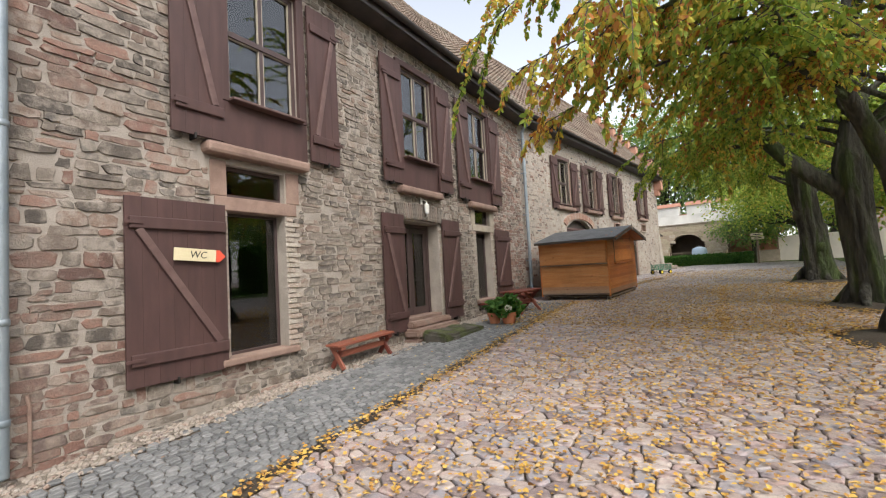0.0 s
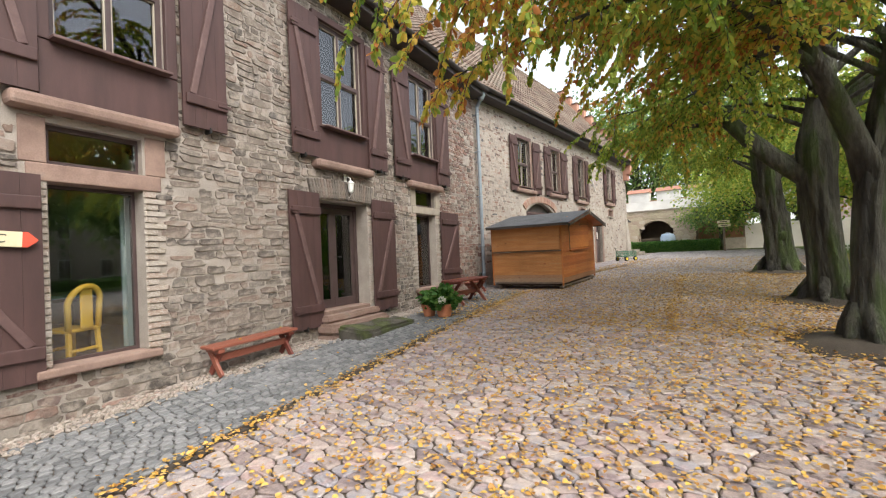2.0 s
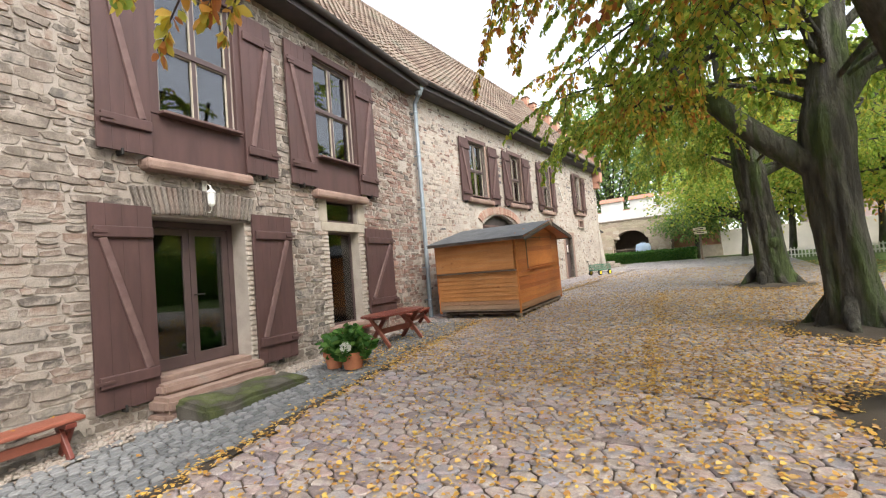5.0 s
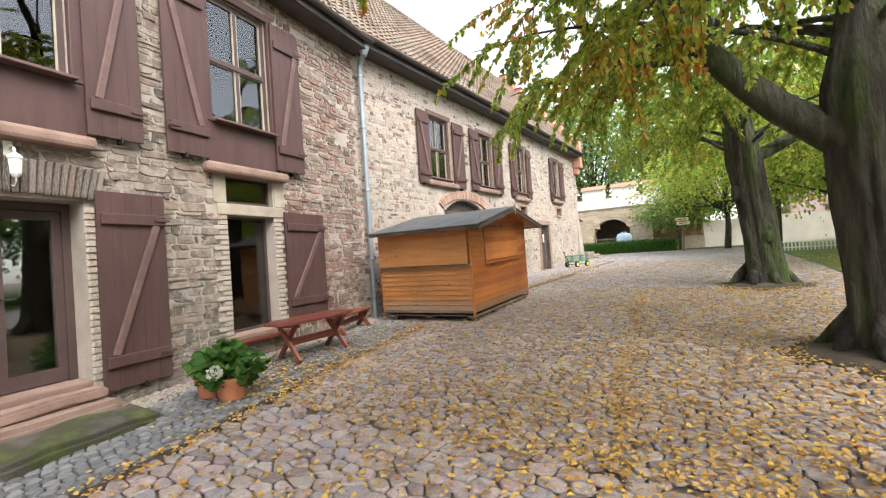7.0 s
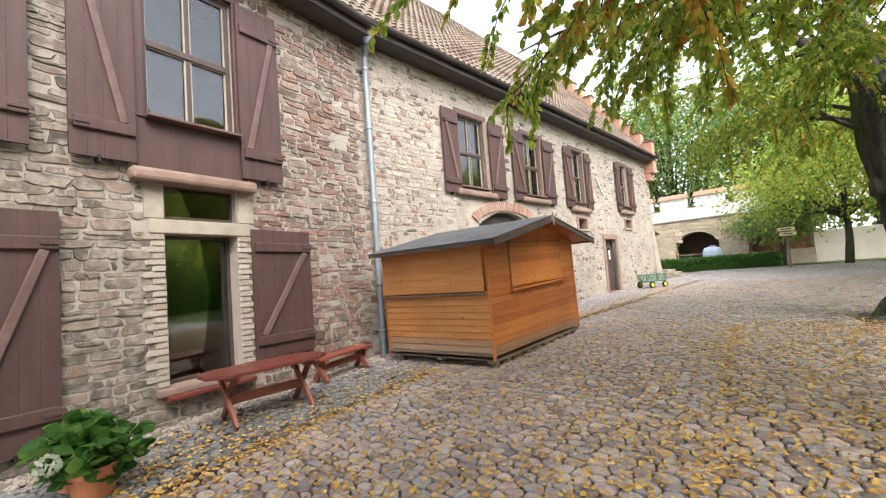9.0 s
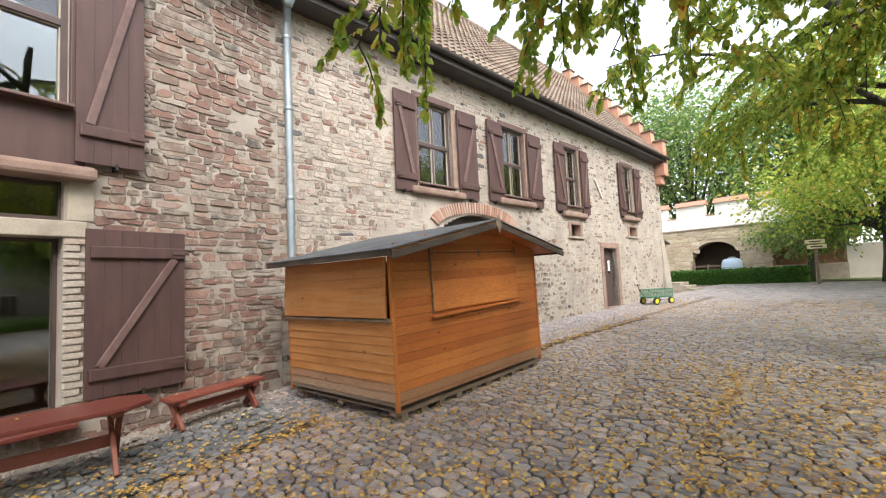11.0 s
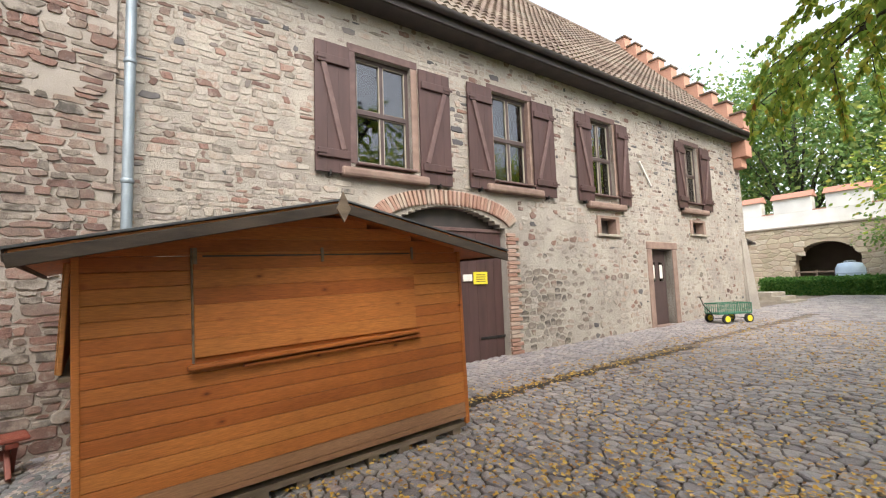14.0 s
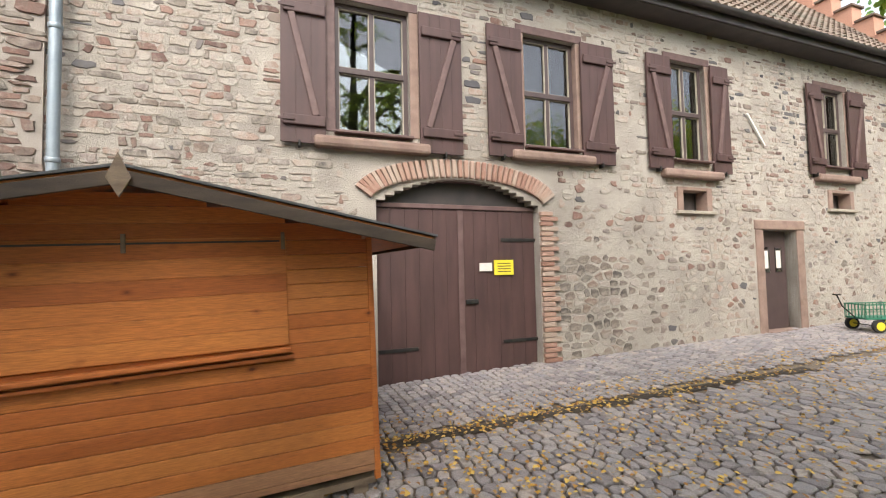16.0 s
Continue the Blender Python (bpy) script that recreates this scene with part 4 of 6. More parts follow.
for k in range(15):
    pr = [lit_reveal.verts.new((3.36 + 0.09 * k / 14, 0.33 + 0.03 * math.sin(k * 1.7), z)) for z in (0.6, 2.38)]
    if prev:
        lit_reveal.faces.new((prev[0], pr[0], pr[1], prev[1]))
    prev = pr
tagged(link("curtain", lit_reveal, "curtain", m=WA), "pale blue folded sheet standing for bluish light on the window reveal", "curtain")
lamp = thing("ceiling_lamp", WA @ pose(11.6, 2.4, 3.30), "small lit yellow ceiling lamp seen through the fanlight", "lamp")
part("shade", lathe([(0.02, 0.12), (0.05, 0.11), (0.14, 0.03), (0.15, 0.0), (0.10, -0.05), (0.02, -0.07)], 18), "bulb", lamp, "glowing yellow glass", smooth=True)
part("stem", tube([(0, 0, 0.12), (0, 0, 0.20)], [0.012, 0.012], 8), "iron", lamp)

# wall lantern over the door
lan = thing("wall_lantern", WA @ pose(7.02, 0, 2.88), "small white glass lantern on a white bracket", "lantern")
part("bracket", tube([(0, -0.0, 0.16), (0, -0.07, 0.19), (0, -0.13, 0.15), (0, -0.14, 0.1)], [0.012] * 4, 8), "white", lan)
part("wall_plate", box(-0.035, 0.035, -0.02, 0.0, 0.08, 0.24, 0.006), "white", lan)
part("glass_body", lathe([(0.025, -0.13), (0.045, -0.1), (0.055, 0.03), (0.05, 0.05)], 8, at=(0, -0.14, 0)), "lampglass", lan, "white glass body")
part("cap", lathe([(0.065, 0.05), (0.05, 0.08), (0.015, 0.105), (0.008, 0.13)], 8, at=(0, -0.14, 0)), "white", lan, "white metal cap")
part("hook", tube([(0, -0.14, -0.13), (0, -0.14, -0.17), (0, -0.1, -0.21), (0, -0.02, -0.19)], [0.006] * 4, 6), "white", lan)

# sign with an arrow
sign = thing("arrow_sign", WA @ pose(1.82, -0.14, 1.80, 0, 3.2, 0), "cream wooden sign reading WC with a red arrow tip", "sign")
part("board", box(0, 0.49, 0, 0.02, 0, 0.145, 0.004), "cream", sign)
tip = bmesh.new()
q = [tip.verts.new(p) for y in (0, 0.02) for p in ((0.491, y, 0.0), (0.53, y, 0.0), (0.61, y, 0.072), (0.53, y, 0.145), (0.491, y, 0.145))]
tip.faces.new(q[:5])
tip.faces.new(q[5:][::-1])
for i in range(5):
    tip.faces.new((q[i], q[5 + i], q[5 + (i + 1) % 5], q[(i + 1) % 5]))
part("arrow_tip", tip, "red", sign, "red arrow tip")


def text(body, size, mat, parent, m):
    cu = bpy.data.curves.new("lettering", "FONT")
    cu.body, cu.size, cu.align_x, cu.align_y, cu.extrude, cu.shear = body, size, "CENTER", "CENTER", 0.001, 0.15
    cu.materials.append(M[mat])
    t = new("lettering", cu)
    t.parent, t.matrix_basis = parent, m
    return t


text("WC", 0.115, "ink", sign, pose(0.27, -0.003, 0.072, 90, 0, 0))


# ---- rain pipes ----
def rain_pipe(m, x, z0, z1, out, label, hopper=True):
    p = thing("rain_pipe", m @ pose(x, -out, z0), label, "downpipe")
    h = z1 - z0
    part("pipe", tube([(0, 0, 0.0), (0, 0, 0.02)] + [(0, 0, h * k / 6) for k in range(1, 7)] + ([(0, -0.03, h + 0.05), (-0.06, -0.16, h + 0.14), (-0.08, -0.2, h + 0.22)] if hopper else [(0, -0.03, h + 0.05), (0, -0.05, h + 0.1), (0, -0.06, h + 0.15)]), [0.055] * 11, 14), "zinc", p, smooth=True)
    for z in (0.42, 1.25, h * 0.5, h * 0.75, h - 0.25):
        part("joint", lathe([(0.056, 0), (0.064, 0.008), (0.064, 0.05), (0.056, 0.058)], 14, at=(0, 0, z)), "zinc", p, smooth=True)
        part("bracket", box(-0.012, 0.012, 0.05, out, z + 0.015, z + 0.045), "zinc", p)
    if hopper:
        part("hopper", lathe([(0.06, -0.24), (0.075, -0.2), (0.12, -0.08), (0.13, 0.04), (0.12, 0.05)], 14, at=(-0.08, -0.22, h + 0.38)), "zinc", p, "zinc funnel under the gutter", smooth=True)
    return p


rain_pipe(WA, 0.40, 0.0, 5.9, 0.16, "grey-blue zinc rain pipe on the stone wall", False)
rain_pipe(WB, 0.30, 0.45, 5.98, 0.16, "grey-blue zinc rain pipe between the two wings")
tagged(link("cable_pipe", tube([(0.62, -0.03, 0.0), (0.62, -0.03, 0.5), (0.6, -0.03, 0.62)], [0.016] * 3, 8), "sandstone", m=WA), "thin rusty conduit at the foot of the wall", "conduit")

# ---- gate, small door, vents of the far wing ----
gate = thing("gate", WB @ pose(4.89, 0.16, 0.54), "maroon double plank gate under a brick arch", "gate", kind="structure")
for sx in (-1, 1):
    for k in range(6):
        u = sx * (0.008 + k * 0.205) if sx > 0 else -(0.008 + (k + 1) * 0.205)
        part("plank", box(u + 0.0008, u + 0.2042, -0.025 - 0.002 * (k % 2), 0.02, 0.0, 2.38, 0.004), "brown", gate)
    for z in (0.45, 1.95):
        part("strap_hinge", box(*sorted((sx * 1.27, sx * 0.66)), -0.04, -0.029, z - 0.025, z + 0.025, 0.004), "iron", gate, "black iron strap hinge")
part("cover_strip", box(-0.045, 0.045, -0.05, -0.029, 0.02, 2.37, 0.008), "brown_edge", gate, "faded strip over the joint")
part("latch", box(0.06, 0.26, -0.06, -0.029, 1.02, 1.09, 0.012), "iron", gate, "black iron latch")
part("lintel_beam", box(-1.24, 1.24, -0.05, 0.04, 2.385, 2.45, 0.01), "brown_edge", gate)
fan = bmesh.new()
ring = [fan.verts.new((1.25 * math.cos(math.pi * k / 24), 0.03, 2.45 + 0.34 * math.sin(math.pi * k / 24))) for k in range(25)]
fan.faces.new(ring)
part("fanlight", fan, "gutter", gate, "dark boarded fanlight")
part("fanlight_rim", tube([(1.22 * math.cos(math.pi * k / 24), -0.0, 2.45 + 0.355 * math.sin(math.pi * k / 24)) for k in range(25)], [0.032] * 25, 6), "brown_edge", gate, "bent wooden rim")
note = thing("notice", WB @ pose(5.58, 0.11, 2.08), "yellow notice with unreadable black lines on the gate", "notice")
part("plate", box(-0.16, 0.16, -0.004, 0.018, -0.11, 0.11, 0.003), "notice", note)
for z in (-0.06, -0.02, 0.02, 0.06):
    part("text_line", box(-0.11, 0.11, -0.0065, -0.0045, z - 0.007, z + 0.007), "ink", note)
tagged(link("notice", box(5.18, 5.38, 0.104, 0.128, 2.03, 2.15, 0.003), "paper", m=WB), "small pale paper notice fixed on the gate", "notice")
ga = thing("gate_arch", WB, "segmental brick arch over the gate", "arch", kind="structure")
spots = []
for k in range(40):
    th = math.pi * (0.08 + 0.84 * (k + 0.5) / 40)
    c, s_ = math.cos(th), math.sin(th)
    n_ = Vector((c * 0.42, s_)).normalized()
    ang = math.degrees(math.atan2(n_.x, n_.y))
    spots.append(pose(4.89 + 1.36 * c + n_.x * 0.12, -0.004, 2.93 + 0.42 * s_ + n_.y * 0.13, 0, ang, 0) @ Matrix.Diagonal((0.058, 0.10, 0.25, 1)))
for z in range(31):
    spots.append(pose(6.14 + 0.12 + 0.05 * (z % 2), -0.002, 0.6 + z * 0.076) @ Matrix.Diagonal((0.22 + 0.08 * (z % 2), 0.09, 0.064, 1)))
bricks_row(ga, spots, "brick")

d2 = thing("door_2", WB @ pose(11.7, 0.2, 0.76), "narrow dark maroon door with two small panes", "door", kind="structure")
part("door_leaf", box(-0.42, 0.42, -0.03, 0.03, 0.0, 1.94, 0.006), "frame_brown", d2)
for x in (-0.19, 0.19):
    part("pane", box(x - 0.10, x + 0.10, -0.042, -0.031, 1.12, 1.62, 0.004), "glass", d2, "small upright pane")
    part("paper", box(x - 0.09, x + 0.05, -0.046, -0.0425, 1.2, 1.55), "paper", d2, "pale sheet behind the pane")
part("stone_jamb", box(-0.72, -0.50, -0.222, 0.1, -0.1, 1.95, 0.02), "sandstone", d2)
part("stone_jamb", box(0.50, 0.72, -0.222, 0.1, -0.1, 1.95, 0.02), "sandstone", d2)
part("stone_lintel", box(-0.74, 0.76, -0.226, 0.1, 1.952, 2.14, 0.02), "sandstone", d2)
part("threshold", box(-0.5, 0.5, -0.30, 0.1, -0.12, -0.004, 0.015), "sandstone", d2)
part("door_knob", lathe([(0.012, 0), (0.03, 0.02), (0.02, 0.045)], 10, at=(0, 0, 0)), "iron", d2, m=pose(-0.34, -0.03, 0.9, 90, 0, 0))
for k, (a, b, c, d) in enumerate(VENTS):
    v = thing("vent", WB @ pose((a + b) / 2, 0, c), "small stone-framed vent opening below a window", "vent", kind="structure")
    h = (b - a) / 2
    for q in ((-h, -h + 0.13, 0, d - c), (h - 0.13, h, 0, d - c), (-h + 0.13, h - 0.13, d - c - 0.06, d - c)):
        part("stone_frame", box(q[0], q[1], -0.03, 0.2, q[2], q[3], 0.008), "sandstone", v)
    part("sill", box(-h - 0.05, h + 0.05, -0.07, 0.2, -0.06, -0.002, 0.01), "greystone", v)
    part("flap", box(-h + 0.13, h - 0.13, 0.22, 0.24, 0.0, d - c - 0.06), "gutter", v, "dark closed flap")
tagged(link("corner_buttress", rough_block(16.6, 17.5, -0.12, 0.6, 0.5, 3.2, 9, 0.02, 0.04), "render_coat", m=WB), "battered stone foot of the building's corner", "buttress", kind="structure")
bm = bpy.data.objects["corner_buttress"].data
for v in bm.vertices:
    if v.co.x > 17:
        v.co.x -= 0.44 * max(0, (v.co.z - 0.5)) / 2.7
    if v.co.y < 0.1:
        v.co.y += 0.10 * max(0, (v.co.z - 0.5)) / 2.7
sc = thing("scar", WB @ pose(11.35, -0.004, 4.35), "pale stone scar of an old roof edge in the wall", "scar", kind="structure")
part("stone_strip", box(-0.02, 0.02, -0.05, 0.0, 0, 0.75, 0.01), "white", sc, m=pose(0, 0, 0, 0, -38, 0))

# ---- market stall ----
stall_m = frame_of((-4.65, 12.735, 0.565), (-0.0573, 0.998, 0)) @ pose(0, 0, 0, 0, -1.6, 0)
L, D, H, R = 2.92, 2.07, 1.64, 1.98
APEX = 1.55
stall = thing("market_stall", stall_m, "closed wooden market stall of orange varnished boards with a felt roof", "stall")
nb = 17
for k in range(nb):
    z0, z1 = k * H / nb + (0.05 if k == 0 else 0), (k + 1) * H / nb - 0.0028
    part("front_board", box(0.0, L, 0.0, 0.022, z0, z1, 0.0045), "pine" if k > 1 else "pine_worn", stall)
    if k < 10:
        part("side_board", box(-0.018, 0.008, 0.022, D, z0 - 0.006, z1, 0.004, None, pose(0, 0, (z0 + z1) / 2, 0, 7, 0) @ pose(0, 0, -(z0 + z1) / 2)), "pine_pale" if k > 2 else "pine_worn" if k else "pallet", stall)
    part("side_board", box(L - 0.012, L + 0.012, 0.022, D, z0, z1, 0.005), "pine", stall)
    part("rear_board", box(0.012, L - 0.012, D - 0.022, D, z0, z1), "pine", stall)
for x0, x1, z0, z1 in ((0.05, L - 0.05, H, H + 0.11), (0.55, L - 0.55, H + 0.112, H + 0.21), (1.0, L - 1.0, H + 0.212, R - 0.05)):
    part("gable_board", box(x0, x1, 0.0, 0.022, z0, z1), "pine", stall)
for x, y in ((0.0, 0.0), (L, 0.0), (0, D), (L, D)):
    part("corner_post", box(x - 0.02, x + 0.02, y - 0.006, y + 0.035, -0.01, H + 0.01, 0.005), "pine", stall)
# flap in the lit-side pine, its brightness coloured in
fl = part("side_flap", box(-0.045, -0.018, 0.04, D - 0.01, 0.965, H - 0.03, 0.006), "pine_pale", stall, "board flap tilted out, coloured paler as the lit side", m=pose(-0.03, 0, H - 0.03, 0, 3.6, 0) @ pose(0.03, 0, 0.03 - H))
for k in range(6):
    part("flap_board", box(-0.052, -0.0455, 0.045, D - 0.015, 0.97 + k * 0.107, 0.97 + (k + 1) * 0.107 - 0.004, 0.002), "pine_pale", fl)
part("flap_edge", box(-0.075, -0.014, 0.02, D, 0.925, 0.955, 0.006), "pallet", stall, "dark ledge below the flap")
ht = part("front_hatch", box(0.60, 2.37, -0.014, -0.002, 0.965, H + 0.02, 0.003), "pine", stall, "closed hatch in the front")
for k in range(6):
    part("hatch_board", box(0.605, 2.365, -0.022, -0.0145, 0.97 + k * 0.114, 0.97 + (k + 1) * 0.114 - 0.0025, 0.002), "pine", ht)
# no real gap here: a dark strip draws its shaded line
part("hatch_edge", box(0.59, 0.602, -0.026, -0.002, 0.93, H + 0.05, 0.003), "pallet", ht, "dark strip standing for the shade in the hatch's side gap")
part("hatch_ledge", box(0.56, 2.38, -0.06, -0.002, 0.925, 0.955, 0.006), "pine", stall, "ledge below the hatch", m=pose(2.38, 0, 0.94, 0, -1.0, 0) @ pose(-2.38, 0, -0.94))
part("hatch_ledge", box(0.9, 2.40, -0.04, -0.002, 0.885, 0.908, 0.004), "pine", stall, m=pose(2.38, 0, 0.94, 0, -1.0, 0) @ pose(-2.38, 0, -0.94))
# the slit's shade, laid on as a thin black strip
part("hatch_gap", box(0.66, 2.33, -0.0235, -0.0225, H - 0.012, H + 0.0, 0), "ink", ht, "black strip standing for the shade in the slit atop the hatch")
for x in (0.615, 1.50, 2.35):
    part("hatch_clip", box(x - 0.012, x + 0.012, -0.034, -0.0225, H - 0.06, H + 0.05, 0.003), "pallet", ht, "small wooden turn button")
for sgn in (-1, 1):
    x0, x1 = (-0.26, APEX) if sgn < 0 else (L + 0.37, APEX)
    zl = H - 0.055 if sgn > 0 else H - 0.02
    bm = bmesh.new()
    vs = [bm.verts.new(p) for y in (-0.30, D + 0.06) for p in ((x0, y, zl), (x1, y, R), (x1, y, R + 0.035), (x0, y, zl + 0.035))]
    for q in ((0, 1, 2, 3), (7, 6, 5, 4), (0, 4, 5, 1), (1, 5, 6, 2), (2, 6, 7, 3), (3, 7, 4, 0)):
        bm.faces.new([vs[i] for i in q])
    part("roof_panel", bm, "pine", stall)
    part("roof_felt", beam((x0 - sgn * -0.02, (D - 0.24) / 2, zl + 0.045), (x1, (D - 0.24) / 2, R + 0.045), D + 0.40, 0.014, 0.0, side=(0, 0, 1)), "felt", stall, "dark mineral roofing felt")
    part("barge_board", beam((x0, -0.315, zl - 0.02), (x1, -0.315, R - 0.02), 0.022, 0.075, 0.004, side=(0, 0, 1)), "dark_wood", stall, "blackened barge board")
    part("eave_strip", box(x0 - 0.012, x0 + 0.012, -0.3, D + 0.06, zl - 0.02, zl + 0.04), "dark_wood", stall)
bm = bmesh.new()
vs = [bm.verts.new(p) for y in (-0.345, -0.327) for p in ((APEX, y, R - 0.13), (APEX + 0.055, y, R - 0.03), (APEX, y, R + 0.10), (APEX - 0.055, y, R - 0.03))]
for q in ((0, 1, 2, 3), (7, 6, 5, 4), (0, 4, 5, 1), (1, 5, 6, 2), (2, 6, 7, 3), (3, 7, 4, 0)):
    bm.faces.new([vs[i] for i in q])
part("gable_finial", bm, "pallet", stall, "weathered wooden diamond")
for y in (0.08, 1.0, 1.9):
    part("skid", box(-0.02, L, y - 0.05, y + 0.05, -0.045, -0.012), "pallet", stall, "grey runner board")
for k in range(10):
    x = 0.06 + k * (L - 0.22) / 9
    part("block", box(x, x + 0.1, 0.04, 0.13, -0.15 if k < 5 else -0.17, -0.0455, 0.006), "pallet", stall, "grey support block")
    part("block", box(x, x + 0.1, 1.85, 1.95, -0.15 if k < 5 else -0.17, -0.0455, 0.006), "pallet", stall, "grey support block")
part("floor_board", box(0.0, L, 0.025, D - 0.025, -0.011, -0.001), "pallet", stall)


# ---- benches and table ----
def x_leg(parent, x, w, h, mat="redwood"):
    part("leg", beam((x - 0.022, -w / 2, 0), (x - 0.022, w / 2 * 0.7, h), 0.075, 0.04, 0.008, side=(1, 0, 0)), mat, parent)
    part("leg", beam((x + 0.022, w / 2, 0), (x + 0.022, -w / 2 * 0.7, h), 0.075, 0.04, 0.008, side=(1, 0, 0)), mat, parent)
    part("cleat", box(x - 0.045, x + 0.045, -w * 0.45, w * 0.45, h - 0.05, h - 0.002, 0.006), mat, parent)


def bench(m, length, wid, h, label):
    b = thing("bench", m, label, "bench", "red benches by the wall")
    part("seat", box(-length / 2, length / 2, -wid / 2, wid / 2, h - 0.04, h, 0.012), "redwood", b)
    for x in (-length / 2 + 0.12, length / 2 - 0.12):
        x_leg(b, x, wid * 1.05, h - 0.042)
    part("stretcher", box(-length / 2 + 0.12, length / 2 - 0.12, -0.018, 0.018, h * 0.42, h * 0.42 + 0.09, 0.006), "redwood", b)
    return b


def on_ground(s, out, turn=0.0):
    p = WA @ Vector((s, -out, 0))
    q = (ground(p.y + 0.5) - ground(p.y - 0.5))
    return frame_of((p.x, p.y, ground(p.y) + 0.02), (-0.157, 0.9876, q)) @ pose(0, 0, 0, 0, 0, turn)


bench(on_ground(4.66, 0.30), 1.36, 0.27, 0.38, "low red-stained wooden bench with crossed legs by the wall")
bench(on_ground(11.74, 0.44, 6), 1.16, 0.27, 0.35, "low red-stained wooden bench with crossed legs by the wall")
tbl = thing("garden_table", on_ground(10.12, 0.93, -12), "red-brown stained garden table with clipped corners and crossed legs", "table")
tw, tl = 0.33, 0.70
bm = bmesh.new()
out_ = [(-tl, -tw * 0.45), (-tl + 0.2, -tw), (tl - 0.2, -tw), (tl, -tw * 0.45), (tl, tw * 0.45), (tl - 0.2, tw), (-tl + 0.2, tw), (-tl, tw * 0.45)]
vs = [[bm.verts.new((x, y, z)) for x, y in out_] for z in (0.53, 0.565)]
bm.faces.new(vs[0][::-1])
bm.faces.new(vs[1])
for i in range(8):
    bm.faces.new((vs[0][i], vs[0][(i + 1) % 8], vs[1][(i + 1) % 8], vs[1][i]))
bmesh.ops.bevel(bm, geom=bm.edges[:], offset=0.008, segments=2, affect="EDGES")
part("tabletop", bm, "redwood", tbl)
for x in (-tl + 0.27, tl - 0.27):
    x_leg(tbl, x, 0.56, 0.528)
part("stretcher", box(-tl + 0.27, tl - 0.27, -0.02, 0.02, 0.2, 0.30, 0.006), "redwood", tbl)


# ---- leaves and plants ----
def leaf_mesh(name, pos, way, size, mat, seed, fold=0.25, wide=0.30):
    """Many small folded leaves in one mesh: pos and way are (n, 3), size is (n,)."""
    g = np.random.default_rng(seed)
    pos, way = np.asarray(pos, float), np.asarray(way, float)
    n = len(pos)
    way = way / np.linalg.norm(way, axis=1)[:, None]
    r = g.normal(size=(n, 3))
    side = np.cross(way, r)
    side /= np.linalg.norm(side, axis=1)[:, None]
    up = np.cross(side, way)
    s = np.asarray(size)[:, None]
    f = fold * (0.5 + g.random((n, 1)))
    curl = (g.random((n, 1)) - 0.3) * 0.3
    vs = np.stack([pos,
                   pos + s * (way * 0.30 + side * wide + up * f * wide * 1.2), pos + s * (way * 0.72 + side * wide * 0.72 + up * (f * wide + curl * 0.4)),
                   pos + s * (way + up * curl),
                   pos + s * (way * 0.72 - side * wide * 0.72 + up * (f * wide + curl * 0.4)), pos + s * (way * 0.30 - side * wide + up * f * wide * 1.2)], 1).reshape(-1, 3)
    k = np.arange(n)[:, None] * 6
    fs = np.concatenate([k + np.array([0, 1, 2, 3]), k + np.array([0, 3, 4, 5])], 0)
    me = bpy.data.meshes.new(name)
    me.vertices.add(len(vs))
    me.vertices.foreach_set("co", vs.ravel())
    me.loops.add(fs.size)
    me.loops.foreach_set("vertex_index", fs.ravel().astype(np.int32))
    me.polygons.add(len(fs))
    me.polygons.foreach_set("loop_start", (np.arange(len(fs)) * 4).astype(np.int32))
    me.update(calc_edges=True)
    me.validate()
    me.materials.append(M[mat])
    return me


def arc(p, az, length, up0, up1, n, g, wav=0.12):
    """A bough that leaves at slope up0 and ends at slope up1 (radians)."""
    pts = [np.array(p, float)]
    a = az
    for k in range(n):
        e = up0 + (up1 - up0) * (k / (n - 1)) ** (0.8 if up1 < up0 else 0.65)
        a += g.normal() * wav
        st = length / n
        pts.append(pts[-1] + st * np.array([math.cos(a) * math.cos(e), math.sin(a) * math.cos(e), math.sin(e) + g.normal() * 0.04]))
    return pts


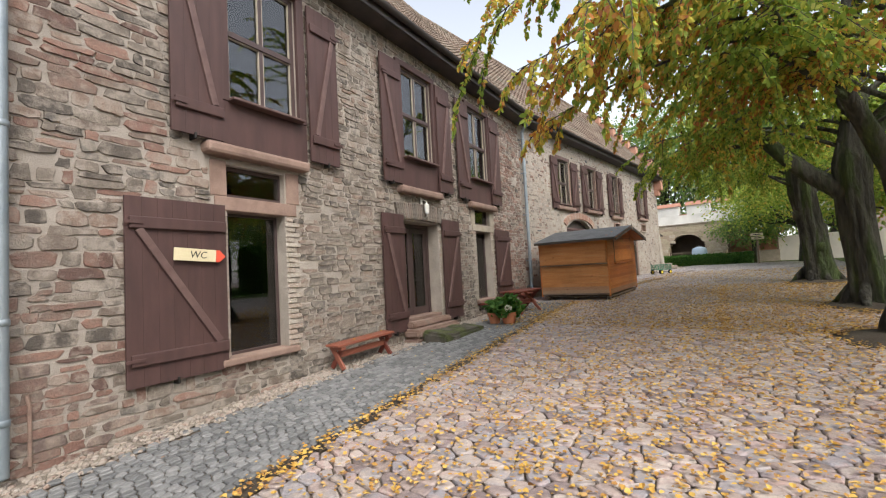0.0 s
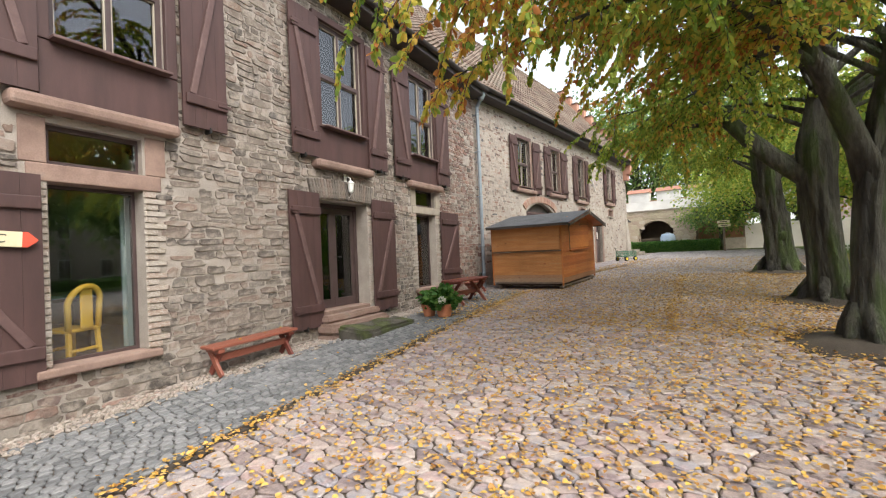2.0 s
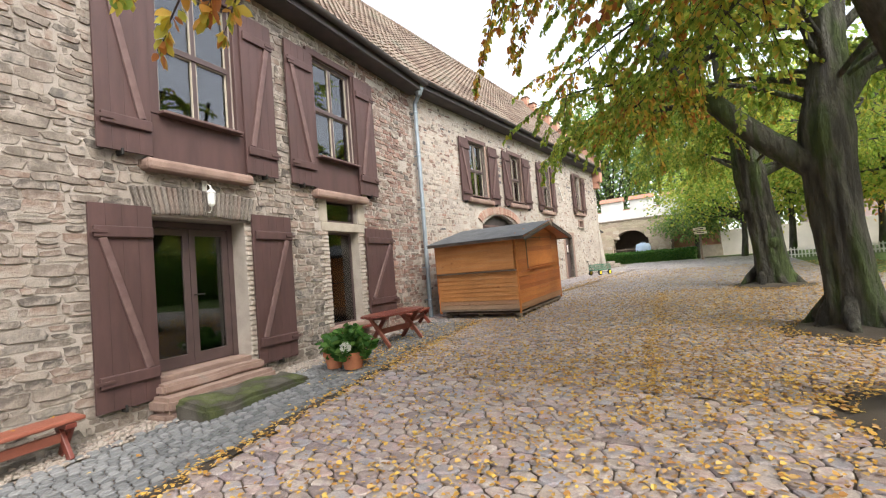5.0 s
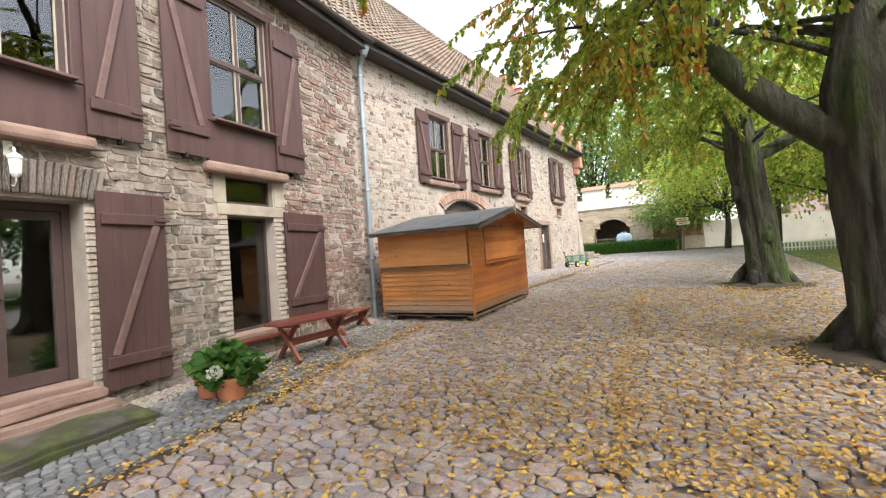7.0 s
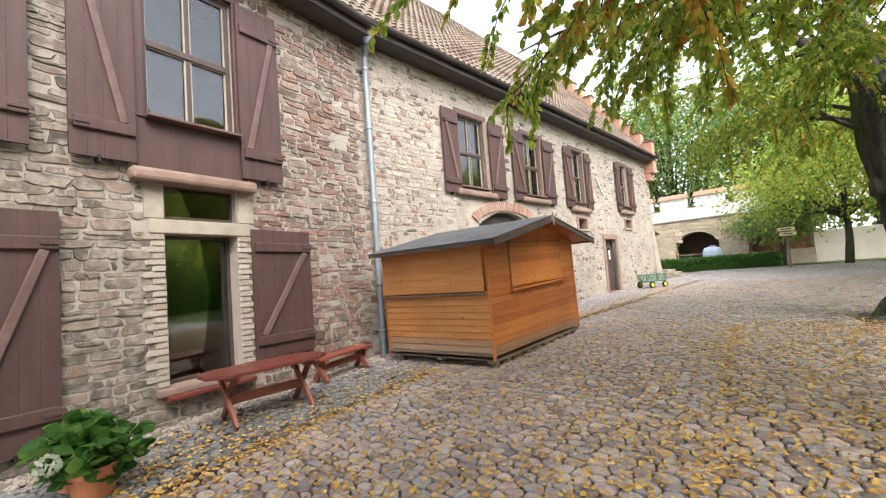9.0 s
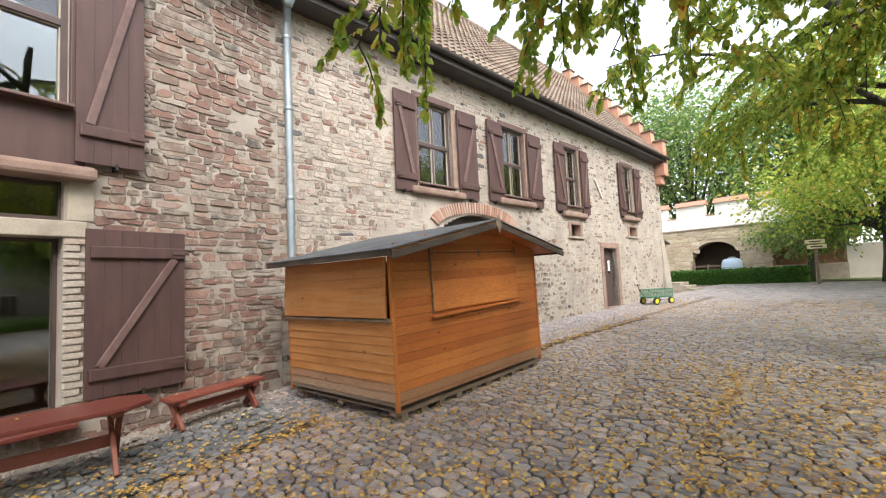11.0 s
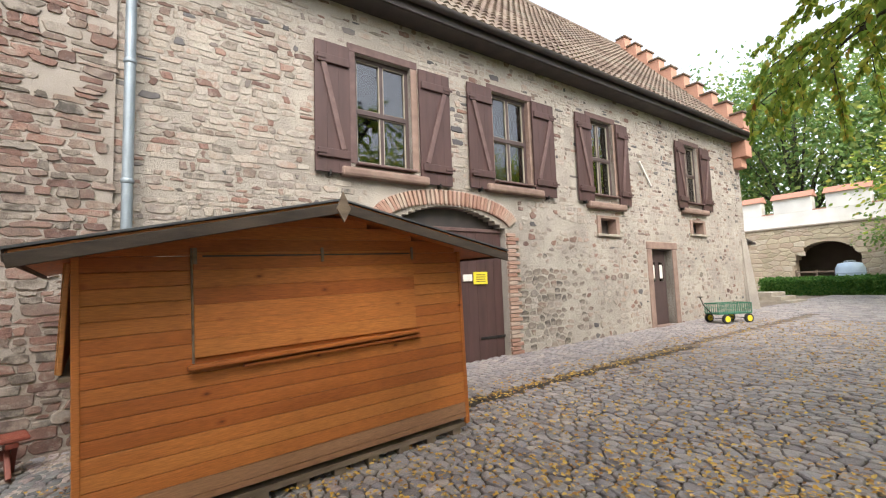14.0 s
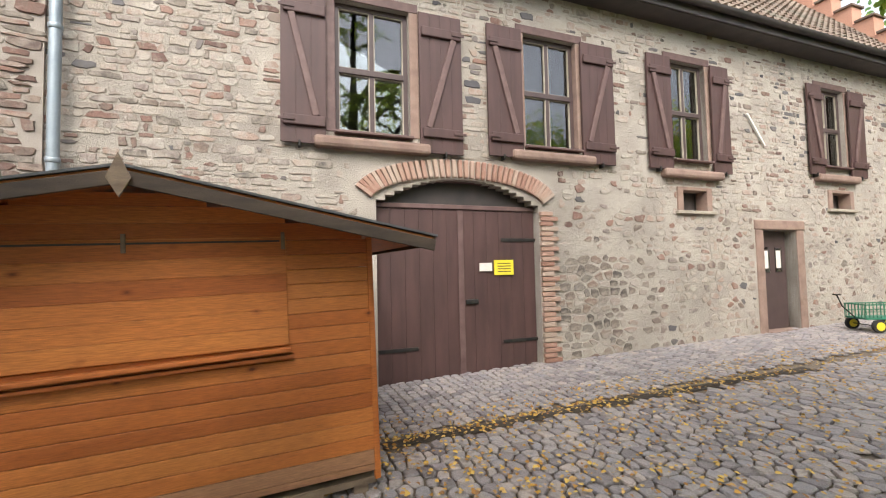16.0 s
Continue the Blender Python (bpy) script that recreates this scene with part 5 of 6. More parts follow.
def hanging_crown(boughs, seed, per=34, twig=(0.5, 1.5), leafs=(0.052, 0.098), keep=None, start=0.22):
    """Leaf places along drooping twigs that leave each bough on both sides. Returns twig lines, places, directions, sizes."""
    g = np.random.default_rng(seed)
    lines, P, W, S = [], [], [], []
    for b in boughs:
        b = np.array(b)
        seg = len(b) - 1
        for k in range(per):
            u = (start + (1 - start) * (k + g.random()) / per) * seg
            i = min(int(u), seg - 1)
            o = b[i] + (b[i + 1] - b[i]) * (u - i)
            t = b[i + 1] - b[i]
            t = t / np.linalg.norm(t)
            sd = np.cross(t, (0, 0, 1)) * (1 if k % 2 else -1)
            d = sd * (0.5 + 0.6 * g.random()) + t * (0.4 + 0.5 * g.random()) + np.array([0, 0, g.normal() * 0.22 + 0.05])
            d /= np.linalg.norm(d)
            ln = twig[0] + (twig[1] - twig[0]) * g.random()
            m = 6
            line = [o]
            for q in range(m):
                d = d + np.array([0, 0, -0.15 - 0.10 * g.random()]) + g.normal(size=3) * 0.07
                d /= np.linalg.norm(d)
                line.append(line[-1] + d * ln / m)
            if keep and not keep(line[-1]):
                continue
            lines.append(line)
            line = np.array(line)
            cnt = int(ln / 0.0125)
            v = (0.08 + 0.92 * g.random(cnt)) * m
            ii = np.minimum(v.astype(int), m - 1)
            pp = line[ii] + (line[ii + 1] - line[ii]) * (v - ii)[:, None]
            td = line[ii + 1] - line[ii]
            td /= np.linalg.norm(td, axis=1)[:, None]
            lat = np.cross(td, (0, 0, 1)) * np.where(g.random(cnt) < 0.5, -1, 1)[:, None]
            w = lat * 0.8 + td * 0.5 + np.array([0, 0, -0.75]) + g.normal(size=(cnt, 3)) * 0.38
            P.append(pp + lat * 0.02)
            W.append(w)
            S.append(leafs[0] + (leafs[1] - leafs[0]) * g.random(cnt))
    return lines, np.concatenate(P), np.concatenate(W), np.concatenate(S)


def yard_tree(x, y, label, seed, bend, stems, boughs, radius, top, keep=None, per=30, yellow=0.3, burls=(), tips=()):
    """bend: (height, dx, dy) of the trunk's line. stems: (az, height, length, slope, slope at the end, radius, boughs on it, their reach)."""
    z0 = ground(y) - 0.15
    t = thing("tree", pose(x, y, z0), label, "tree", "old trees of the yard")
    g = np.random.default_rng(seed)
    kn = [0, 0.1, 0.25, 0.5, 0.9, 1.4, 1.9, 2.4, 2.9, 3.4, 4.0, 4.8, 5.8, 7.0, 9.5]
    fl = [1.7, 1.5, 1.3, 1.13, 1.03, 1.0, 0.97, 1.0, 1.06, 0.9, 0.74, 0.64, 0.5, 0.36, 0.15]
    hs = [top * (i / 64) ** 1.2 for i in range(65)]
    bh, bx, by = zip(*bend)

    def centre(h):
        return (float(np.interp(h, bh, bx)) + 0.05 * math.sin(h * 1.3 + seed), float(np.interp(h, bh, by)) + 0.05 * math.cos(h * 1.1 + seed), h)

    part("trunk", tube([centre(h) for h in hs], [radius * float(np.interp(h, kn, fl)) * min(1.0, 0.25 + 1.6 * (1 - h / top)) for h in hs], 56, wobble=0.15, ridges=9, seed=seed), "bark", t, "dark furrowed trunk with green moss", smooth=True)
    for k in range(7):
        a = k * 0.9 + seed
        c, s_ = math.cos(a), math.sin(a)
        r = radius * (0.9 + 0.3 * g.random())
        part("root", tube([(r * 0.7 * c, r * 0.7 * s_, 0.62), (r * 1.25 * c, r * 1.25 * s_, 0.36), (r * 1.65 * math.cos(a + 0.1), r * 1.65 * math.sin(a + 0.1), 0.2), (r * 2.1 * math.cos(a + 0.25), r * 2.1 * math.sin(a + 0.25), 0.1)], [0.08, 0.10, 0.08, 0.03], 9, wobble=0.15, seed=k), "bark", t, smooth=True)
    for az, h, size in burls:
        c = centre(h)
        a = radians(az)
        r = radius * 0.85
        part("burl", tube([(c[0] + r * 0.5 * math.cos(a), c[1] + r * 0.5 * math.sin(a), h - size * 1.5), (c[0] + r * math.cos(a), c[1] + r * math.sin(a), h - size * 0.5), (c[0] + r * math.cos(a), c[1] + r * math.sin(a), h + size * 0.4), (c[0] + r * 0.5 * math.cos(a), c[1] + r * 0.5 * math.sin(a), h + size * 1.5)], [size * 0.4, size, size * 0.95, size * 0.4], 12, wobble=0.2, seed=seed), "bark", t, smooth=True)
    lines = []

    def add_bough(o, az, ln, u0, u1, rad):
        b = arc(o, radians(az), ln, u0, u1, 12, g)
        if keep:
            end = next((i for i in range(4, 13) if not keep(b[i] - np.array([0, 0, 0.25]))), 13)
            b = b[:end]
        lines.append(b)
        part("bough", tube(b, [rad * (1 - 0.9 * i / (len(b) - 1)) for i in range(len(b))], 7, wobble=0.1, seed=az), "bark", t, smooth=True)

    for az, h, ln, u0, u1, rad in boughs:
        add_bough(centre(h), az, ln, u0, u1, rad)
    for az, h, ln, u0, u1, rad, many, reach in stems:
        b = arc(centre(h), radians(az), ln, u0, u1, 12, g, 0.05)
        part("stem", tube(b, [rad * (1.25 if i == 0 else 1) * (1 - 0.8 * i / 12) for i in range(13)], 16, wobble=0.14, ridges=5, seed=seed + az), "bark", t, "heavy dark limb", smooth=True)
        for k in range(many):
            i = 4 + (k * 5) % 9
            add_bough(b[i], (az + 137.5 * k + g.uniform(-15, 15)) % 360, reach * (0.7 + 0.5 * g.random()), 0.25 + 0.4 * g.random(), -0.45 + 0.3 * g.random(), 0.055)
    tw, P, W, S = hanging_crown(lines, seed + 50, per, keep=keep)
    reach = []
    for h, tip in tips:
        a, c = np.array(centre(h)), np.array(tip) - np.array([x, y, z0])
        m = (a + c) / 2 + np.array([0, 0, 1.1])
        b = [a * (1 - u) ** 2 + m * 2 * u * (1 - u) + c * u * u for u in np.linspace(0, 1, 13)]
        reach.append(b)
        part("bough", tube(b, [0.05 * (1 - 0.9 * i / 12) for i in range(13)], 7, wobble=0.1, seed=h), "bark", t, smooth=True)
    if reach:
        tw2, P2, W2, S2_ = hanging_crown(reach, seed + 70, 16, twig=(0.3, 0.7), start=0.62)
        tw, P, W, S = tw + tw2, np.concatenate([P, P2]), np.concatenate([W, W2]), np.concatenate([S, S2_])
    bm = bmesh.new()
    for ln in tw:
        tube(ln[::2] + [ln[-1]], [0.009, 0.007, 0.005, 0.003, 0.002][:len(ln[::2]) + 1], 3, bm)
    tagged(part("twig_spray", bm, "twig", t, "thin dark twigs"), kind="stuff")
    pick = (g.random(len(P)) * 0.45 + 0.55 * (np.array([noise.noise(Vector(p) * 0.55 + Vector((seed, 0, 0))) for p in P]) * 0.9 + 0.5)) < yellow
    for nm, sel, mat, lab in (("foliage", ~pick, "leaf", "green and olive drooping leaves"), ("foliage", pick, "leaf_yellow", "yellow and rust-brown drooping leaves")):
        if sel.sum():
            ob = new(nm, leaf_mesh(nm, P[sel], W[sel], S[sel], mat, seed + 3))
            ob.parent = t
            ob["label"] = lab
    return t


def clear(x, y, z0):
    def keep(p):
        px, py, pz = p[0] + x, p[1] + y, p[2] + z0
        return pz > 2.75 + 0.02 * py + (0.25 if px < -2.2 else 0.0) and not (px < -3.55 - 0.25 * math.sin(py * 1.7)) and not (py > 9.8 and px < -1.1 - 0.95 * (py - 9.3) and pz - 1.85 < 0.62 * math.hypot(px + 1.07, py - 9.3)) and not (py > 5.2 and px < -0.6 - 0.85 * (py - 5.5) and pz - 1.7 < 0.95 * math.hypot(px + 0.5, py - 4.8)) and not (py > 14.3 and px < -1.5 - 0.52 * (py - 13.7) and pz - 2.0 < 0.7 * math.hypot(px + 1.5, py - 13.7)) and not (py > 7.2 and px < -0.76 - 1.0 * (py - 6.65) and pz - 1.75 < 0.72 * math.hypot(px + 0.76, py - 6.65)) and not (py > 12.4 and px < -1.19 - 0.81 * (py - 11.95) and pz - 1.95 < 0.68 * math.hypot(px + 1.19, py - 11.95)) and not (py < 1.2 and px < 1.2 and pz < 3.6)
    return keep


def fan_of(azs, h0, h1, l0, l1, g, low=0.5):
    out = []
    for k, az in enumerate(azs):
        h = h0 + (h1 - h0) * ((k * 0.618) % 1)
        out.append((az + g.uniform(-8, 8), h, l0 + (l1 - l0) * g.random(), low + 0.35 * g.random(), -0.28 + 0.2 * g.random(), 0.07 + 0.04 * g.random()))
    return out


TREES = ((0.82, 8.56), (0.66, 11.92), (-0.12, 17.6))
g0 = random.Random(11)
# forked tree nearest the path: one limb leans over the yard, the other rises straight
T3 = [(228, 4.4, 6.2, 0.5, -0.75, 0.045), (238, 4.6, 6.4, 0.45, -0.7, 0.045), (219, 4.8, 6.0, 0.55, -0.8, 0.045), (247, 4.2, 6.2, 0.42, -0.65, 0.045), (256, 5.0, 6.4, 0.4, -0.7, 0.045), (233, 5.4, 7.0, 0.4, -0.75, 0.045), (224, 4.0, 6.6, 0.55, -0.7, 0.045), (215, 3.2, 4.6, 0.55, -0.25, 0.045), (190, 3.4, 4.9, 0.7, -0.3, 0.045), (240, 3.4, 5.4, 0.6, -0.28, 0.045), (262, 3.2, 5.4, 0.55, -0.2, 0.045), (285, 3.3, 5.2, 0.5, -0.2, 0.045), (165, 3.5, 4.6, 0.75, -0.3, 0.045), (228, 4.1, 6.0, 0.75, -0.1, 0.045), (205, 4.6, 5.2, 0.9, -0.1, 0.045), (250, 4.8, 6.0, 0.8, 0.0, 0.045), (310, 3.5, 5.0, 0.6, -0.2, 0.045)] + fan_of(range(0, 360, 90), 4.0, 7.4, 3.6, 5.0, g0, 0.8)
S3 = [(212, 2.1, 4.4, 1.2, 1.0, 0.14, 5, 3.4)]
yard_tree(*TREES[0], "old forked tree with a mossy trunk and yellowing drooping leaves", 3, ((0, 0, 0), (0.9, 0.06, 0.03), (2.0, 0.12, 0.045), (3.2, 0.3, 0.16), (8.6, 0.8, 0.5)), S3, T3, 0.165, 8.6, clear(*TREES[0], 0.3), 36, 0.47, tips=((4.2, (-2.6, 4.85, 3.15)), (4.6, (-2.2, 3.9, 3.5))))
T1 = [(180, 3.2, 4.3, 0.6, -0.3, 0.045), (160, 3.5, 4.5, 0.6, -0.3, 0.045), (232, 3.8, 4.6, 0.8, -0.2, 0.045), (135, 3.4, 4.6, 0.6, -0.25, 0.045), (110, 3.6, 4.8, 0.6, -0.25, 0.045), (60, 3.4, 4.4, 0.6, -0.2, 0.045), (20, 3.3, 4.6, 0.5, -0.3, 0.045), (0, 3.6, 4.6, 0.6, -0.2, 0.045), (330, 3.4, 4.6, 0.5, -0.3, 0.045), (300, 3.4, 4.4, 0.6, -0.2, 0.045), (265, 3.6, 4.2, 0.7, -0.2, 0.045)] + fan_of(range(10, 370, 72), 4.0, 7.6, 3.4, 4.8, g0, 0.8)
S1 = [(188, 2.35, 5.0, 0.6, 1.3, 0.19, 5, 3.0), (20, 2.9, 4.4, 1.0, 0.9, 0.16, 5, 3.2)]
yard_tree(*TREES[1], "thick old tree with a mossy furrowed trunk and olive-green drooping leaves", 8, ((0, 0, 0), (3.0, -0.06, 0.0), (9.2, 0.3, 0.3)), S1, T1, 0.27, 9.2, clear(*TREES[1], 0.3), 27, 0.17, ((20, 0.35, 0.16),), ((4.4, (-3.3, 11.4, 3.4)), (4.8, (-2.3, 12.2, 3.6))))
T2 = [(200, 2.9, 4.4, 0.7, -0.25, 0.045), (170, 3.1, 4.6, 0.6, -0.3, 0.045), (140, 3.3, 4.8, 0.6, -0.3, 0.045), (110, 3.0, 4.8, 0.6, -0.3, 0.045), (80, 3.2, 4.6, 0.6, -0.3, 0.045), (60, 2.9, 4.8, 0.4, -0.3, 0.045), (40, 3.1, 4.6, 0.5, -0.3, 0.045), (20, 3.0, 4.8, 0.4, -0.3, 0.045), (0, 3.3, 4.6, 0.5, -0.3, 0.045), (330, 3.1, 4.4, 0.5, -0.3, 0.045), (250, 3.2, 4.4, 0.6, -0.2, 0.045), (290, 3.4, 4.2, 0.6, -0.2, 0.045)] + fan_of(range(5, 365, 72), 4.0, 7.6, 3.6, 5.0, g0, 0.8)
S2 = [(30, 2.9, 4.6, 0.3, 0.7, 0.15, 5, 3.2), (150, 3.6, 4.2, 1.0, 0.8, 0.13, 4, 3.0)]
yard_tree(*TREES[2], "old tree with a knotty mossy trunk and olive-green drooping leaves", 15, ((0, 0.06, 0.03), (1.5, 0, 0), (3.6, -0.3, -0.18), (5.0, -0.55, -0.3), (9.4, -0.7, -0.3)), S2, T2, 0.32, 9.4, clear(*TREES[2], 0.3), 27, 0.1, ((35, 1.75, 0.17), (215, 2.2, 0.15), (300, 1.2, 0.12)))
for k, (x, y) in enumerate(TREES):
    bm = lathe([(1.15, -0.05), (0.85, -0.005), (0.6, 0.05), (0.2, 0.10)], 28, at=(x, y, ground(y)))
    for v in bm.verts:
        v.co.z += 0.03 * noise.noise(v.co * 2)
    tagged(link("soil_mound", bm, "soil", smooth=True), "dark bare soil round the foot of a tree", "soil", kind="structure")


def clump_tree(x, y, z0, h, rx, mat, seed, n, size, label, trunk=0.2, low=0.3, group=""):
    """A farther tree: forked trunk and a crown of many leaf clumps with gaps."""
    g = np.random.default_rng(seed)
    t = thing("tree", pose(x, y, z0), label, "tree", group)
    part("trunk", tube([(0, 0, -0.1), (0.1, 0.05, h * low * 0.6), (0.15, -0.1, h * 0.55), (0.05, 0, h * 0.85)], [trunk * 1.3, trunk, trunk * 0.6, trunk * 0.15], 12, wobble=0.12, ridges=5, seed=seed), "bark", t, smooth=True)
    P, W = [], []
    clumps = max(14, n // 260)
    for k in range(clumps):
        d = g.normal(size=3)
        d /= np.linalg.norm(d)
        rr = 0.55 + 0.45 * g.random()
        c = np.array([d[0] * rx * rr, d[1] * rx * rr, h * (low + 1) / 2 + d[2] * h * (1 - low) / 2 * rr])
        if k % 2 == 0:
            part("limb", tube([(0.1, -0.05, h * (low + 0.15 * g.random())), tuple(c * 0.6 + np.array([0, 0, h * 0.12])), tuple(c)], [trunk * 0.4, trunk * 0.22, 0.02], 6), "bark", t, smooth=True)
        m = n // clumps
        q = g.normal(size=(m, 3)) * np.array([rx * 0.24, rx * 0.24, h * 0.075])
        P.append(c + q)
        W.append(q * 0.6 + np.array([0, 0, -0.5 * rx * 0.2]) + g.normal(size=(m, 3)) * 0.25 * rx * 0.3)
    P, W = np.concatenate(P), np.concatenate(W)
    ob = new("foliage", leaf_mesh("foliage", P, W, size * (0.7 + 0.6 * g.random(len(P))), mat, seed))
    ob.parent = t
    return t


for k, (x, y, h, rx, n) in enumerate(((-22, 56, 18, 6.0, 7000), (-13, 54, 17, 5.8, 9000), (-6, 57, 18, 5.6, 9000), (1, 55, 16, 5.4, 8000), (9, 58, 16, 6, 6000), (18, 56, 14, 6.5, 5000), (-30, 48, 15, 6, 4000))):
    clump_tree(x, y, 1.0, h, rx, "leaf_green", 100 + k, int(n * 1.6), 0.34, "tall bushy green tree behind the old wall", 0.35, 0.15, "trees behind the wall")
for k, (x, y, h, rx, n, m) in enumerate(((-1.0, 37.0, 6.6, 4.0, 9000, "leaf"), (3.2, 31.0, 7.4, 3.2, 9000, "leaf"), (3.6, 24.5, 7.6, 3.0, 9000, "leaf"), (5.0, 36.0, 6.6, 3.0, 6000, "leaf_yellow"), (-3.9, 40.3, 4.6, 2.2, 5000, "leaf_green"), (8.5, 30.0, 8.0, 3.6, 6000, "leaf"), (1.2, 34.0, 8.6, 4.2, 11000, "leaf"), (5.6, 28.5, 8.6, 3.8, 9000, "leaf"), (6.4, 21.5, 8.2, 3.4, 8000, "leaf"), (9.5, 40.0, 9.0, 4.4, 8000, "leaf_yellow"))):
    clump_tree(x, y, ground(y), h, rx, m, 120 + k, n, 0.17, "garden tree with low spreading yellow-green foliage", 0.15, 0.3, "trees in the garden")
# trees out of view, added to fill the reflections in the window glass
for k, (x, y, h, rx) in enumerate(((16, 2, 8, 3.2), (15.5, 11.5, 9, 3.2), (16, -8, 9, 3.6), (17, 20, 8, 3.4), (4.5, -9, 8, 3.2), (17, 29, 9, 3.8))):
    clump_tree(x, y, ground(y), h, rx, "leaf_green", 140 + k, 6500, 0.3, "out-of-view green tree added on the lawn to fill the window reflections", 0.22, 0.3, "trees on the lawn")


def hedge(name, x0, x1, y0, y1, z0, h, mat, seed, n, size, label):
    g = np.random.default_rng(seed)
    e = thing(name, pose((x0 + x1) / 2, (y0 + y1) / 2, z0), label, "hedge")
    a, b = (x1 - x0) / 2, (y1 - y0) / 2
    part("core", box(-a + 0.05, a - 0.05, -b + 0.05, b - 0.05, 0, h - 0.05), mat, e, "dark inner twigs")
    f = g.random(n)
    P = np.stack([g.uniform(-a, a, n), np.where(f < 0.6, np.where(g.random(n) < 0.7, -b, b), g.uniform(-b, b, n)), np.where(f < 0.6, g.uniform(0, h, n), h)], 1) + g.normal(size=(n, 3)) * 0.03
    W = np.stack([g.normal(size=n), np.full(n, -0.6) + g.normal(size=n) * 0.5, g.normal(size=n) + 0.3], 1)
    ob = new("foliage", leaf_mesh("foliage", P, W, size * (0.7 + 0.6 * g.random(n)), mat, seed))
    ob.parent = e
    return e


hedge("hedge", -10.4, -3.75, 38.2, 39.3, ground(38.2), 0.74, "shrub", 7, 9000, 0.10, "low clipped dark green hedge before the old wall")
hedge("hedge", 12.6, 13.4, -14, 21, -0.2, 1.1, "shrub", 19, 5000, 0.16, "low dark green hedge mirrored in the windows")
hedge("hedge", 12.6, 14.6, 22, 38, 0.3, 3.6, "shrub", 9, 6000, 0.24, "dark green hedge mirrored in the windows")


def pot_plant(x, y, pot_r, pot_h, spread, tall, n, seed, flowers, label):
    g = np.random.default_rng(seed)
    p = thing("potted_hydrangea", pose(x, y, ground(y) + 0.015), label, "potted plant", "potted plants on the pavement")
    part("pot", lathe([(pot_r * 0.68, 0), (pot_r * 0.72, 0.01), (pot_r * 0.92, pot_h * 0.74), (pot_r * 1.05, pot_h * 0.75), (pot_r * 1.07, pot_h), (pot_r * 0.96, pot_h), (pot_r * 0.9, pot_h * 0.85)], 28), "terracotta", p, "terracotta pot", smooth=False)
    part("soil", lathe([(pot_r * 0.93, pot_h * 0.8), (pot_r * 0.5, pot_h * 0.88)], 16), "soil", p)
    P, W, S = [], [], []
    bm = bmesh.new()
    for k in range(26):
        a, r = g.uniform(0, 2 * math.pi), spread * math.sqrt(g.random())
        tip = np.array([r * math.cos(a), r * math.sin(a), pot_h + tall * (0.45 + 0.55 * g.random()) * (1 - 0.45 * (r / spread) ** 2)])
        tube([(0.3 * tip[0] * pot_r / spread, 0.3 * tip[1] * pot_r / spread, pot_h * 0.85), tuple(tip * np.array([0.6, 0.6, 0.75])), tuple(tip)], [0.008, 0.006, 0.004], 4, bm)
        for q in range(n // 26):
            f = 0.35 + 0.65 * g.random()
            o = tip * np.array([f, f, 1]) + np.array([0, 0, (f - 1) * tall * 0.8])
            b = g.uniform(0, 2 * math.pi)
            P.append(o)
            W.append([math.cos(b) + 0.4 * math.cos(a), math.sin(b) + 0.4 * math.sin(a), g.uniform(-0.5, 0.35)])
            S.append(g.uniform(0.09, 0.16))
    tagged(part("stem_cluster", bm, "shrub", p), kind="stuff")
    ob = new("foliage", leaf_mesh("foliage", P, W, S, "shrub", seed, 0.2, 0.34))
    ob.parent = p
    for fx, fy, fz in flowers:
        q = g.normal(size=(90, 3))
        q /= np.linalg.norm(q, axis=1)[:, None]
        ob = new("flower_head", leaf_mesh("flower_head", q * 0.055 + np.array([fx, fy, fz]), q + g.normal(size=(90, 3)) * 0.5, np.full(90, 0.035), "petal", seed + 2, 0.1, 0.5))
        ob.parent = p
        ob["label"] = "creamy white flower head"
    return p


pot_plant(-5.36, 8.42, 0.18, 0.25, 0.40, 0.44, 420, 21, [(0.17, -0.28, 0.36)], "green hydrangea with a white flower in a terracotta pot")
pot_plant(-5.70, 8.36, 0.15, 0.24, 0.24, 0.34, 200, 22, [], "leafy green hydrangea in a terracotta pot by the wall")

# ---- far end of the yard ----
YW = 42.0
cw_m = pose(0, YW, 0)
AX, AR, AS, AT = -8.62, 1.44, 2.05, 3.55
holes = []
for k in range(22):
    u, v = -1 + 2 * k / 22, -1 + 2 * (k + 1) / 22
    w = min(abs(u), abs(v))
    holes.append((AX + AR * u, AX + AR * v, 0.5, AS + (AT - AS) * math.sqrt(max(0, 1 - w * w))))
wall("wall_7", cw_m, -30, -5.85, 0.5, 4.45, 0.9, holes, "citystone", "old yellowish stone wall with a dark round arch")
# the arch's inner shade is put into this wall's dark colour
tagged(link("wall_8", box(-13, -5, YW + 3.0, YW + 3.2, 0.6, 4.4), "dark_floor"), "back of the arched passage, coloured dark for the shade inside", "wall", kind="structure")
# unseen cover and sides, added only to block light behind the arch
tagged(link("ceiling_passage", box(-13, -5, YW + 0.9, YW + 3.2, 4.4, 4.45), "dark_floor"), "unseen dark cover added to keep light out of the arch", "ceiling", kind="structure")
for x in (-11.4, -6.4):
    tagged(link("wall_passage", box(x, x + 0.3, YW + 0.9, YW + 3.0, 0.6, 4.4), "dark_floor"), "unseen dark side added to keep light out of the arch", "wall", kind="structure")
tagged(link("wall_9", box(-30, 3.0, YW + 0.25, YW + 0.8, 4.452, 5.25), "white"), "whitewashed parapet wall above the arch", "wall", kind="structure")
